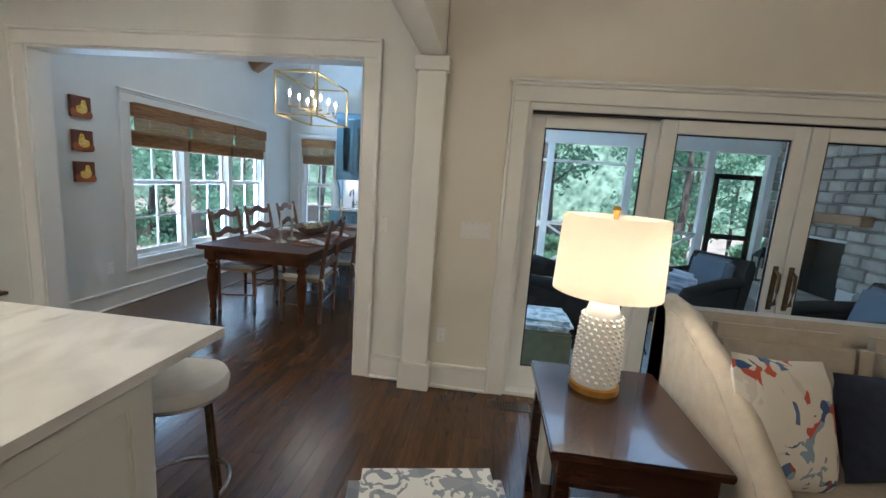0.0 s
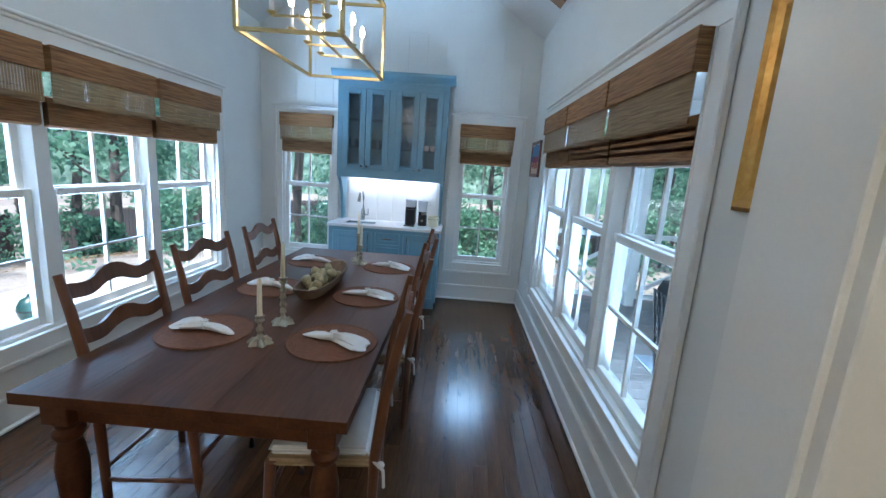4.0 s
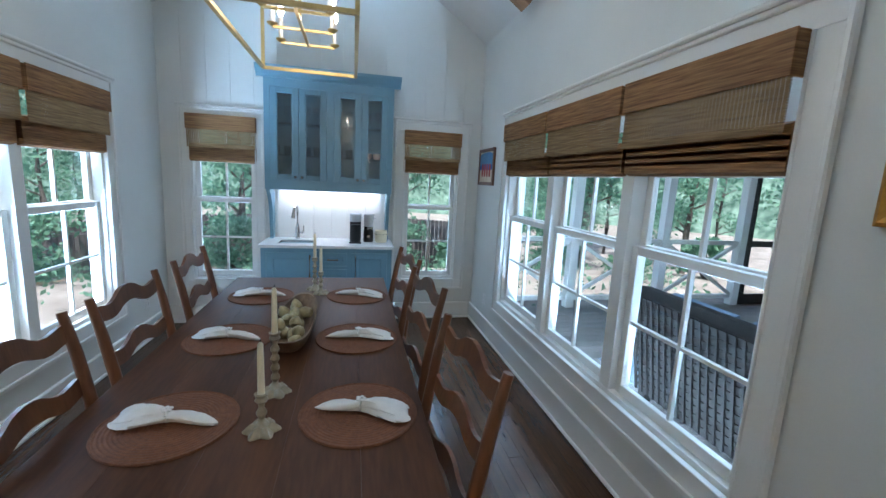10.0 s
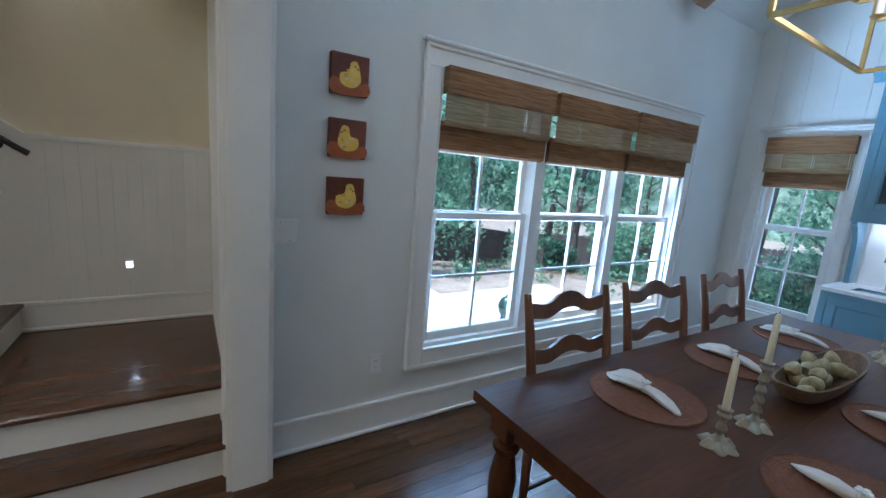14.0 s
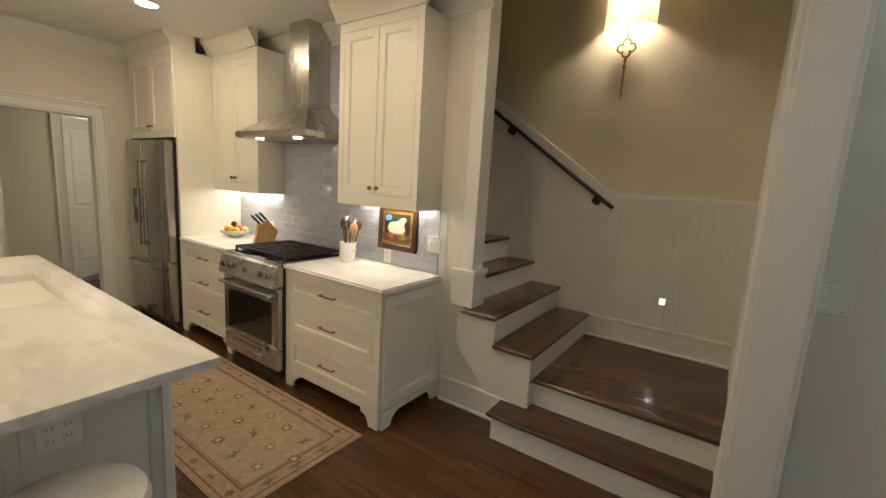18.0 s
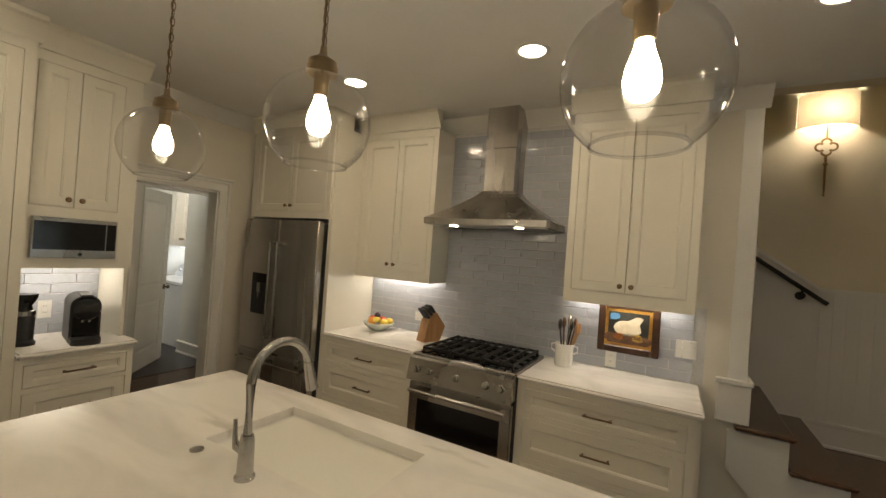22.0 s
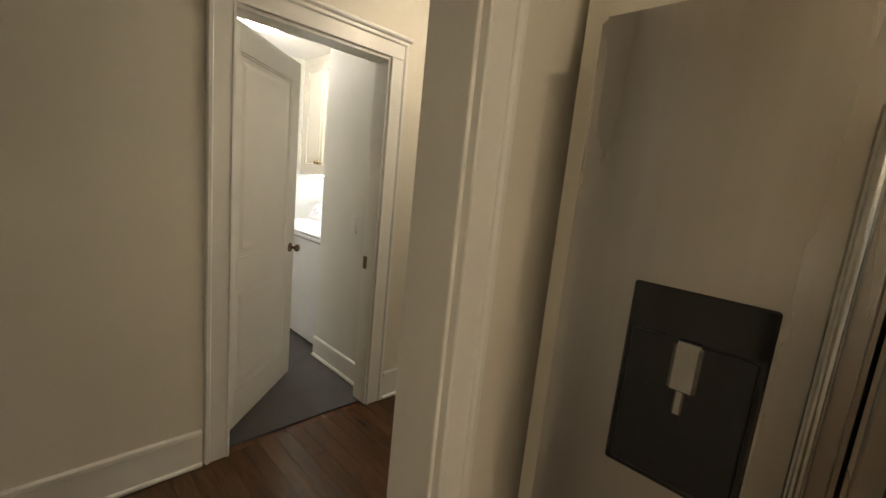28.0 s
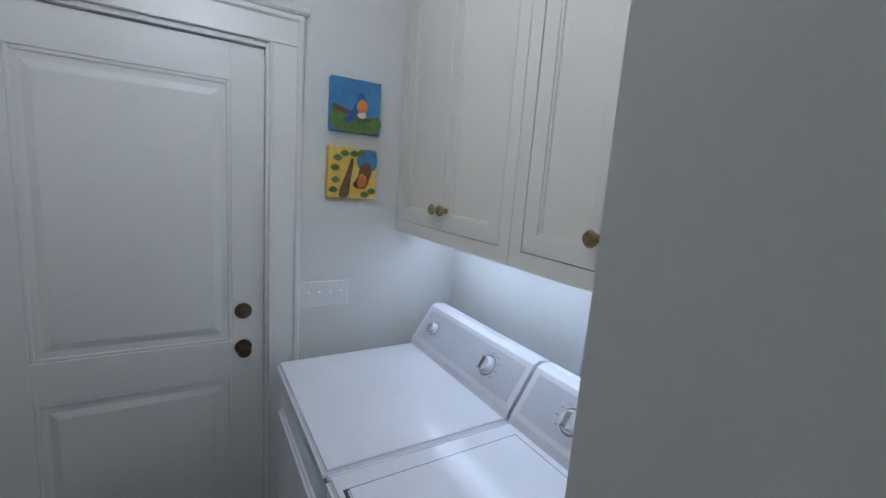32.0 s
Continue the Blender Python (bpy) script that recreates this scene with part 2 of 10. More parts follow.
BLUE = surface("blue_paint", (0.155, 0.285, 0.365), (0.18, 0.32, 0.405), 0.35, 4, bump=0.02, fine=140)
ISLE = surface("island_paint", (0.70, 0.69, 0.62), (0.74, 0.73, 0.66), 0.4, 3, bump=0.015, fine=140)
FLOOR = wood("floor_oak", (0.050, 0.020, 0.009), (0.145, 0.068, 0.030), 0.26, "y", 4.0, 0.25, 0.22)
TREAD = wood("tread_oak", (0.045, 0.020, 0.010), (0.12, 0.058, 0.028), 0.24, "x", 4.0, 0.2, 0.12)
TREAD_Y = wood("tread_oak_long", (0.045, 0.020, 0.010), (0.12, 0.058, 0.028), 0.24, "y", 4.0, 0.2, 0.12)
BEAM = wood("beam_oak", (0.20, 0.10, 0.045), (0.36, 0.20, 0.10), 0.6, "x", 5, 0, 0.1, 0.15)
TABLE = wood("table_walnut", (0.045, 0.016, 0.006), (0.108, 0.041, 0.016), 0.42, "y", 3.0, 0.0, 0.08, 0.03)
TABLE.node_tree.nodes["Principled BSDF"].inputs["Specular IOR Level"].default_value = 0.20
CHAIRW = wood("chair_wood", (0.085, 0.030, 0.012), (0.19, 0.075, 0.032), 0.32, "z", 5, 0.2, 0.12)
RUSH = surface("rush_seat", (0.30, 0.20, 0.10), (0.42, 0.30, 0.16), 0.8, 30, bump=0.4, stretch=(1, 8, 1), fine=120)
CUSHION = surface("cushion_cloth", (0.62, 0.60, 0.56), (0.72, 0.70, 0.66), 0.9, 12, bump=0.15, fine=250)
MAT = surface("placemat_fibre", (0.12, 0.040, 0.014), (0.20, 0.075, 0.028), 0.75, 60, bump=0.35, fine=220)
LINEN = surface("linen", (0.70, 0.67, 0.62), (0.78, 0.76, 0.72), 0.9, 25, bump=0.25, fine=260)
CANDLE = surface("candle_wax", (0.78, 0.70, 0.48), (0.82, 0.75, 0.55), 0.5, 5, bump=0.02)
BRASS = surface("aged_brass", (0.22, 0.16, 0.075), (0.40, 0.30, 0.15), 0.38, 30, 0.9, 0.15)
GOLDLEAF = surface("gold_leaf", (0.42, 0.21, 0.04), (0.64, 0.37, 0.09), 0.38, 10, 0.75, 0.1)
GILT = surface("gilt_iron", (0.48, 0.34, 0.13), (0.62, 0.46, 0.20), 0.35, 10, 0.9, 0.05)
BRONZE = surface("bronze", (0.10, 0.065, 0.035), (0.20, 0.135, 0.075), 0.38, 20, 0.85, 0.05)
PULL = surface("bronze_pull", (0.15, 0.095, 0.05), (0.27, 0.18, 0.095), 0.35, 20, 0.85, 0.05)
IRON = surface("black_iron", (0.012, 0.011, 0.010), (0.03, 0.028, 0.025), 0.45, 15, 0.5, 0.08)
STEEL = surface("brushed_steel", (0.44, 0.42, 0.39), (0.56, 0.535, 0.50), 0.27, 5, 1.0, 0.0, (1, 1, 0.05), 14)
STEEL_H = surface("brushed_steel_level", (0.45, 0.435, 0.41), (0.47, 0.455, 0.43), 0.27, 1.5, 1.0, 0.0)
NICKEL = surface("brushed_nickel", (0.42, 0.41, 0.39), (0.52, 0.51, 0.49), 0.24, 8, 1.0, 0.02)
BLACK = surface("black_plastic", (0.010, 0.010, 0.011), (0.022, 0.022, 0.024), 0.32, 8, 0, 0.03)
BLACKGLASS = surface("black_glass", (0.006, 0.006, 0.007), (0.010, 0.010, 0.011), 0.07, 4, 0, 0)
PORCELAIN = surface("porcelain", (0.80, 0.79, 0.76), (0.84, 0.83, 0.80), 0.12, 5, 0, 0)
APPLIANCE = surface("white_enamel", (0.78, 0.79, 0.82), (0.82, 0.83, 0.86), 0.18, 4, 0, 0.01)
DIALGREY = surface("grey_panel", (0.58, 0.60, 0.64), (0.64, 0.66, 0.70), 0.35, 4, 0, 0)
QUARTZ = surface("white_quartz", (0.78, 0.78, 0.77), (0.84, 0.84, 0.83), 0.2, 20, 0, 0)
MARBLE = marble("marble")
GROUT = surface("grout", (0.60, 0.59, 0.57), (0.66, 0.65, 0.63), 0.9, 30, 0, 0.1)
PLASTIC = surface("white_plastic", (0.76, 0.75, 0.72), (0.80, 0.79, 0.76), 0.3, 5, 0, 0)
REED = woven("bamboo_weave", (0.12, 0.048, 0.016), (0.42, 0.225, 0.085), 0)
REED_OPEN = woven("bamboo_open_weave", (0.15, 0.085, 0.035), (0.36, 0.24, 0.11), 0.45)
PANE = thin_glass("window_glass")
BULBGLASS = thin_glass("globe_glass", (0.96, 0.96, 0.96), 0.02, 0.9)
BULB = glow("lit_bulb", (1.0, 0.86, 0.62), 30)
CANLIGHT = glow("can_light", (1.0, 0.90, 0.72), 14)
STRIP = glow("light_strip", (1.0, 0.93, 0.82), 14)
STRIP_W = glow("cool_light_strip", (0.90, 0.95, 1.0), 7)
NIGHT = glow("night_light", (0.95, 0.97, 1.0), 6)
SLATE = surface("slate_floor", (0.055, 0.052, 0.055), (0.085, 0.08, 0.082), 0.5, 5, 0, 0.1)

# ================= building helpers =================


class Mesh:
    """A bmesh with a few shapes."""

    def __init__(self):
        self.bm = bmesh.new()

    def box(self, x0, y0, z0, x1, y1, z1, bevel=0.0, seg=1):
        c = bmesh.ops.create_cube(self.bm, size=1)
        bmesh.ops.scale(self.bm, vec=(x1 - x0, y1 - y0, z1 - z0), verts=c["verts"])
        bmesh.ops.translate(self.bm, vec=((x0 + x1) / 2, (y0 + y1) / 2, (z0 + z1) / 2), verts=c["verts"])
        if bevel:
            es = {e for v in c["verts"] for e in v.link_edges}
            bmesh.ops.bevel(self.bm, geom=list(es), offset=bevel, segments=seg, affect="EDGES")
        return self

    def lathe(self, profile, at=(0, 0, 0), n=24, turn=None):
        """A turned shape from (radius, height) pairs."""
        rings = []
        for r, z in profile:
            rings.append([self.bm.verts.new((r * math.cos(2 * math.pi * i / n), r * math.sin(2 * math.pi * i / n), z)) for i in range(n)])
        for a, b in zip(rings, rings[1:]):
            for i in range(n):
                j = (i + 1) % n
                self.bm.faces.new((a[i], a[j], b[j], b[i]))
        for ring, flip in ((rings[0], True), (rings[-1], False)):
            if (profile[0] if flip else profile[-1])[0] > 1e-4:
                self.bm.faces.new(ring[::-1] if flip else ring)
        vs = [v for ring in rings for v in ring]
        if turn:
            bmesh.ops.transform(self.bm, matrix=turn, verts=vs)
        bmesh.ops.translate(self.bm, vec=at, verts=vs)
        return self

    def rod(self, a, b, r, r2=None, n=12):
        a, b = Vector(a), Vector(b)
        q = (b - a).to_track_quat("Z", "Y").to_matrix().to_4x4()
        return self.lathe([(r, 0), (r if r2 is None else r2, (b - a).length)], a, n, q)

    def tube(self, pts, r, n=10, closed=False, flat=1.0):
        """A swept round bar along points."""
        pts = [Vector(p) for p in pts]
        rings = []
        for i, p in enumerate(pts):
            if closed:
                d = pts[(i + 1) % len(pts)] - pts[i - 1]
            else:
                d = pts[min(i + 1, len(pts) - 1)] - pts[max(i - 1, 0)]
            q = d.to_track_quat("Z", "Y").to_matrix()
            rr = r[i] if isinstance(r, (list, tuple)) else r
            rings.append([self.bm.verts.new(p + q @ Vector((rr * math.cos(2 * math.pi * k / n), rr * flat * math.sin(2 * math.pi * k / n), 0))) for k in range(n)])
        pairs = list(zip(rings, rings[1:])) + ([(rings[-1], rings[0])] if closed else [])
        for a, b in pairs:
            for k in range(n):
                j = (k + 1) % n
                self.bm.faces.new((a[k], a[j], b[j], b[k]))
        if not closed:
            self.bm.faces.new(rings[0][::-1])
            self.bm.faces.new(rings[-1])
        return self

    def prism(self, poly, depth, m=None, bevel=0.0):
        """Extrudes a flat outline (x, z) along y by depth."""
        vs = [self.bm.verts.new((x, 0, z)) for x, z in poly]
        f = self.bm.faces.new(vs)
        ex = bmesh.ops.extrude_face_region(self.bm, geom=[f])
        nv = [g for g in ex["geom"] if isinstance(g, bmesh.types.BMVert)]
        bmesh.ops.translate(self.bm, vec=(0, depth, 0), verts=nv)
        if m is not None:
            bmesh.ops.transform(self.bm, matrix=m, verts=vs + nv)
        return self

    def ball(self, at, r, sx=1, sy=1, sz=1, u=14, v=9):
        c = bmesh.ops.create_uvsphere(self.bm, u_segments=u, v_segments=v, radius=r)
        bmesh.ops.scale(self.bm, vec=(sx, sy, sz), verts=c["verts"])
        bmesh.ops.translate(self.bm, vec=at, verts=c["verts"])
        return self

    def data(self, name, mat, smooth=False):
        bmesh.ops.recalc_face_normals(self.bm, faces=self.bm.faces)
        me = bpy.data.meshes.new(name)
        self.bm.to_mesh(me)
        self.bm.free()
        me.materials.append(mat)
        if smooth:
            me.polygons.foreach_set("use_smooth", [True] * len(me.polygons))
            me.set_sharp_from_angle(angle=radians(38))
        return me


def part(name, mesh, mat, parent, label="", smooth=False, at=None):
    ob = new(name, mesh if isinstance(mesh, bpy.types.Mesh) else mesh.data(name, mat, smooth))
    ob.parent = parent
    if at is not None:
        ob.matrix_basis = at
    if label:
        ob["label"] = label
    return ob


def thing(name, label, category, at=(0, 0, 0), turn=0, group="", kind=""):
    ob = new(name)
    ob.empty_display_size = 0.1
    ob.matrix_basis = pose(*at, 0, 0, turn)
    return tagged(ob, label, category, group, kind)


def whole(name, mesh, mat, label, category, at=(0, 0, 0), turn=0, group="", kind="", smooth=False):
    ob = new(name, mesh.data(name, mat, smooth))
    ob.matrix_basis = pose(*at, 0, 0, turn)
    return tagged(ob, label, category, group, kind)


def setting(name, mesh, mat, label, smooth=False, category=""):
    ob = new(name, mesh.data(name, mat, smooth))
    return tagged(ob, label, category or name.split("_")[0], kind="structure")


def boxes(*bs, bevel=0.0):
    m = Mesh()
    for b in bs:
        m.box(*b, bevel=bevel)
    return m


# ================= lamps of the place, and added fills ===
EAVE, RIDGE, CEIL_Z, HEAD = 3.05, 4.13, 2.75, 2.325
CANS = [(0.82, -3.86), (0.81, -2.62), (0.82, -1.38), (2.54, -4.36)]
for x, y in CANS:
    lamp("can_lamp", "AREA", (x, y, CEIL_Z - 0.012), 4.7, WARM, 0.11, (x, y, 0))
PENDANTS = [(2.17, -1.945, 1.95), (2.17, -2.705, 1.95), (2.17, -3.465, 1.94)]
for x, y, z in PENDANTS:
    lamp("pendant_lamp", "POINT", (x, y, z - 0.02), 2.0, WARM, 0.035)
lamp("under_cabinet_lamp", "AREA", (0.0, -2.15, 1.37), 1.35, SOFT, 0.6, (0.0, -2.15, 0), 0.04)
lamp("under_cabinet_lamp", "AREA", (0.0, -3.94, 1.37), 1.35, SOFT, 0.6, (0.0, -3.94, 0), 0.04)
lamp("under_cabinet_lamp", "AREA", (1.84, -5.30, 1.36), 0.8, SOFT, 0.4, (1.84, -5.30, 0), 0.04)
lamp("under_cabinet_lamp", "AREA", (1.60, 4.44, 1.41), 1.5, (1.0, 0.93, 0.95), 1.0, (1.60, 4.44, 0), 0.04)
lamp("laundry_strip_lamp", "AREA", (-1.02, -8.55, 1.385), 3.2, (0.86, 0.92, 1.0), 0.06, (-1.02, -8.55, 0), 1.4)
# two unseen ceiling lamps, added to brighten the laundry and the hall
lamp("laundry_ceiling_lamp", "POINT", (-0.06, -8.5, 2.40), 21, (1.0, 0.97, 0.93), 0.12)
lamp("hall_ceiling_lamp", "POINT", (-0.35, -6.25, 2.42), 8, SOFT, 0.10)
lamp("sconce_lamp", "POINT", (-1.26, -0.935, 2.93), 23, SOFT, 0.05)
lamp("table_lamp_bulb", "POINT", (4.28, -1.12, 1.24), 4, WARM, 0.05)
lamp("chandelier_lamp", "POINT", (1.588, 1.975, 2.30), 4, WARM, 0.25)
# no fixture here: warm fill added high in the living room vault
lamp("living_lamp", "POINT", (6.0, -4.2, 3.7), 48, WARM, 0.4)

# daylight at the openings
DAY = (0.66, 0.93, 1.20)
lamp("daylight_west", "AREA", (-0.95, 2.36, 2.25), 40, DAY, 2.5, (1.3, 2.36, 0.75), 0.7)
lamp("daylight_east", "AREA", (4.15, 2.35, 2.25), 22, DAY, 2.5, (1.9, 2.35, 0.75), 0.7)
lamp("daylight_north_a", "AREA", (0.555, 5.38, 2.2), 22, DAY, 0.6, (0.85, 3.0, 0.7), 0.6)
lamp("daylight_north_b", "AREA", (2.665, 5.38, 2.2), 22, DAY, 0.6, (2.4, 3.0, 0.7), 0.6)
lamp("daylight_slider", "AREA", (5.66, 0.75, 2.3), 14, DAY, 3.2, (5.4, -2.0, 0.4), 0.6)
for y in (-8.28, -6.45):
    lamp("daylight_study", "AREA", (-6.25, y, 1.6), 120, (0.92, 1.0, 0.98), 0.8, (-4.1, y, 1.0), 0.9)
lamp("patio_bounce", "AREA", (-0.42, 2.36, -0.02), 400, DAY, 2.5, (1.2, 2.36, 1.9), 0.34)
lamp("porch_bounce", "AREA", (3.56, 2.35, 0.02), 180, DAY, 2.4, (0.3, 2.35, 1.25), 0.30)
lamp("yard_bounce_a", "AREA", (0.555, 5.05, 0.0), 24, DAY, 0.6, (0.85, 3.6, 1.9), 0.30)
lamp("yard_bounce_b", "AREA", (2.665, 5.05, 0.0), 24, DAY, 0.6, (2.4, 3.6, 1.9), 0.30)

# ================= the shell =================


def wall_x(name, x0, x1, y0, y1, z0, z1, openings, mat, label):
    """A wall that runs along y, with openings (y0, y1, z0, z1) through it."""
    m = Mesh()
    at = y0
    for a, b, c, d in sorted(openings):
        m.box(x0, at, z0, x1, a, z1)
        if c > z0:
            m.box(x0, a, z0, x1, b, c)
        if d < z1:
            m.box(x0, a, d, x1, b, z1)
        at = b
    m.box(x0, at, z0, x1, y1, z1)
    return setting(name, m, mat, label)


def wall_y(name, y0, y1, x0, x1, z0, z1, openings, mat, label):
    m = Mesh()
    at = x0
    for a, b, c, d in sorted(openings):
        m.box(at, y0, z0, a, y1, z1)
        if c > z0:
            m.box(a, y0, z0, b, y1, c)
        if d < z1:
            m.box(a, y0, d, b, y1, z1)
        at = b
    m.box(at, y0, z0, x1, y1, z1)
    return setting(name, m, mat, label)


WZ0, WZ1 = 0.46, 2.09
FLOORBASE = setting("floor", boxes((-2.48, -7.02, -0.12, 9.0, 0.03, -0.012), (-0.15, 0.03, -0.12, 3.385, 4.70, -0.012)), FLOOR, "dark brown oak plank floor")
setting("floor_slate", boxes((-1.38, -9.52, -0.12, 1.2, -7.02, -0.002)), SLATE, "dark grey slate laundry floor", category="floor")
setting("floor_study", boxes((-7.0, -10.0, -0.12, -2.48, -4.4, -0.004)), FLOOR, "dark brown oak study floor", category="floor")

wall_x("wall_dining_west", -0.15, 0.0, 0.18, 4.705, 0, EAVE, [(1.08, 3.61, WZ0, WZ1)], WALL, "cool white painted dining wall with a triple window")
wall_x("wall_dining_east", 3.205, 3.385, 0.18, 4.705, 0, EAVE, [(1.07, 3.62, WZ0, WZ1)], WALL, "cool white painted dining wall towards the porch")
wall_y("wall_dining_north", 4.555, 4.705, 0.0, 3.205, 0, EAVE, [(0.25, 0.86, WZ0, WZ1), (2.36, 2.97, WZ0, WZ1)], WALL, "cool white painted gable wall behind the blue cabinet")
wall_y("wall_dining_south", 0.03, 0.18, -1.47, 3.385, 0, EAVE, [(0.165, 2.82, 0, HEAD)], WALL, "cream white wall with the wide cased opening")
for nm, yy in (("wall_gable_north", 4.555), ("wall_gable_south", 0.03)):
    setting(nm, Mesh().prism([(-0.15, EAVE), (3.385, EAVE), (1.6175, RIDGE + 0.05)], 0.15, Matrix.Translation((0, yy, 0))), WALL, "cool white painted gable", category="wall")
# vaulted dining ceiling
k = (RIDGE - EAVE) / 1.6025
setting("ceiling", Mesh().prism([(-0.15, EAVE - 0.15 * k), (1.6025, RIDGE), (3.355, EAVE - 0.15 * k), (3.355, EAVE + 0.1), (1.6025, RIDGE + 0.2), (-0.15, EAVE + 0.1)], 4.55, Matrix.Translation((0, 0.17, 0))), CEIL, "white vaulted dining ceiling")
setting("ceiling_kitchen", boxes((-0.15, -5.57, CEIL_Z, 3.38, 0.03, CEIL_Z + 0.12)), CEIL, "flat white kitchen ceiling", category="ceiling")
# slider wall and living room
wall_y("wall_living_north", 0.0, 0.16, 3.385, 9.15, 0, 5.4, [(3.955, 7.495, 0, 2.085)], WALL_K, "cream living room wall with sliding doors")
wall_y("wall_living_south", -7.65, -7.5, 3.38, 9.15, 0, 5.4, [], WALL_K, "cream living room wall")
wall_x("wall_living_east", 9.0, 9.15, -7.5, 0.0, 0, 5.4, [], WALL_K, "cream living room wall")
wall_x("wall_living_west", 3.23, 3.38, -7.5, -5.03, 0, 5.4, [], WALL_K, "cream wall beside the pantry")
setting("ceiling_living", Mesh().prism([(-7.6, 2.98), (-3.7, 5.2), (0.16, 2.98), (0.16, 3.2), (-3.7, 5.45), (-7.6, 3.2)], 5.77, Matrix.Translation((9.15, 0, 0)) @ Matrix.Rotation(radians(90), 4, "Z")), CEIL, "white vaulted living room ceiling", category="ceiling")
setting("wall_header", boxes((3.23, -5.03, HEAD, 3.38, 0.0, CEIL_Z), (3.23, -5.03, CEIL_Z + 0.12, 3.38, 0.03, 5.3)), TRIM, "white painted cased beam between kitchen and living room", category="beam")
setting("trim_pilaster", boxes((3.21, -0.085, 0, 3.40, 0.0, HEAD), (3.19, -0.105, 0, 3.42, -0.002, 0.20), (3.19, -0.105, HEAD - 0.09, 3.42, -0.002, HEAD), bevel=0.004), TRIM, "white painted pilaster at the wide opening", category="pilaster")
# kitchen walls
wall_x("wall_range", -0.27, -0.15, -5.6, -1.53, 0, CEIL_Z, [], WALL_K, "cream wall behind the range")
wall_y("wall_pantry", -5.57, -5.45, -2.25, 3.23, 0, CEIL_Z, [(0.745, 1.46, 0, 2.03)], WALL_K, "pale grey-cream wall with the hall doorway")
# stairwell
wall_x("wall_stair_west", -1.47, -1.32, -5.0, 0.03, 0, 5.2, [], WALL_S, "warm beige stair wall")
setting("wall_stair_east", boxes((-0.27, -5.0, CEIL_Z, -0.15, 0.03, 5.2)), WALL_S, "warm beige stairwell wall above the kitchen", category="wall")
setting("wall_stair_north", boxes((-1.47, 0.03, EAVE, -0.15, 0.18, 5.2)), WALL_S, "warm beige stairwell wall", category="wall")
setting("wall_stair_south", boxes((-1.47, -5.12, 0, -0.15, -5.0, 5.2)), WALL_S, "warm beige stairwell end wall", category="wall")
setting("ceiling_stair", boxes((-1.47, -5.12, 5.2, -0.15, 0.21, 5.3)), CEIL, "white stairwell ceiling", category="ceiling")
# hall, laundry, study
HZ = 2.60
wall_y("wall_hall_south", -7.08, -6.96, -2.25, 3.0, 0, HZ, [(-1.66, -0.785, 0, 2.14), (-0.185, 0.665, 0, 2.14)], WALL_K, "cream hall wall with two white doors")
wall_x("wall_hall_east", 3.0, 3.12, -6.96, -5.57, 0, HZ, [], WALL_K, "cream hall end wall")
wall_x("wall_study_east", -2.25, -2.13, -6.96, -5.57, 0, HZ, [(-6.855, -6.17, 0, 2.14)], WALL_K, "cream wall with the cased study doorway")
setting("ceiling_hall", boxes((-2.25, -7.08, HZ, 3.12, -5.57, HZ + 0.1)), CEIL, "white hall ceiling", category="ceiling")
setting("wall_laundry_stub", boxes((-0.385, -7.805, 0, -0.27, -7.08, HZ), (-1.28, -7.805, 0, -0.385, -7.69, HZ)), WALL, "white laundry wall end beside the washer", category="wall")
setting("wall_laundry_west", boxes((-1.325, -9.49, 0, -1.175, -7.69, HZ)), WALL, "white wall behind the washer and dryer", category="wall")
wall_y("wall_laundry_south", -9.52, -9.37, -1.33, 1.2, 0, HZ, [(-0.305, 0.555, 0, 2.10)], WALL, "white laundry wall with the back door")
setting("wall_laundry_east", boxes((1.0, -9.37, 0, 1.15, -7.08, HZ)), WALL, "white laundry wall", category="wall")
setting("ceiling_laundry", boxes((-1.33, -9.55, HZ + 0.002, 1.2, -7.08, HZ + 0.1)), CEIL, "white laundry ceiling", category="ceiling")
WALL_ST = surface("wall_paint_study", (0.50, 0.54, 0.47), (0.54, 0.58, 0.51), 0.6, 3, bump=0.03, fine=160)
wall_x("wall_study_west", -5.85, -5.70, -10.0, -4.4, 0, HZ, [(-8.63, -7.93, 0.54, 2.09), (-6.80, -6.10, 0.54, 2.09)], WALL_ST, "grey-green study wall with two windows")
wall_y("wall_study_north", -4.55, -4.4, -5.70, -2.25, 0, HZ, [], WALL_ST, "grey-green study wall")
wall_y("wall_study_south", -10.0, -9.85, -5.70, -2.25, 0, HZ, [], WALL_ST, "grey-green study wall")
setting("wall_study_return", boxes((-2.25, -9.85, 0, -2.13, -7.08, HZ), (-2.25, -5.57, 0, -2.13, -4.55, HZ)), WALL_ST, "grey-green study wall", category="wall")
setting("ceiling_study", boxes((-5.85, -10.0, HZ + 0.004, -2.26, -4.4, HZ + 0.1)), CEIL, "white study ceiling", category="ceiling")

# ================= trim =================


def base_y(name, x0, x1, y, side, h=0.19, mat=TRIM):
    """Baseboard along x at the wall face y; side +1 stands towards +y."""
    m = Mesh()
    a, b = sorted((y, y + side * 0.018))
    m.box(x0, a, 0, x1, b, h - 0.03)
    a, b = sorted((y, y + side * 0.026))
    m.box(x0, a, h - 0.03, x1, b, h, bevel=0.005)
    a, b = sorted((y, y + side * 0.034))
    m.box(x0, a, 0, x1, b, 0.022, bevel=0.006)
    return setting(name, m, mat, "white painted baseboard", category="baseboard")


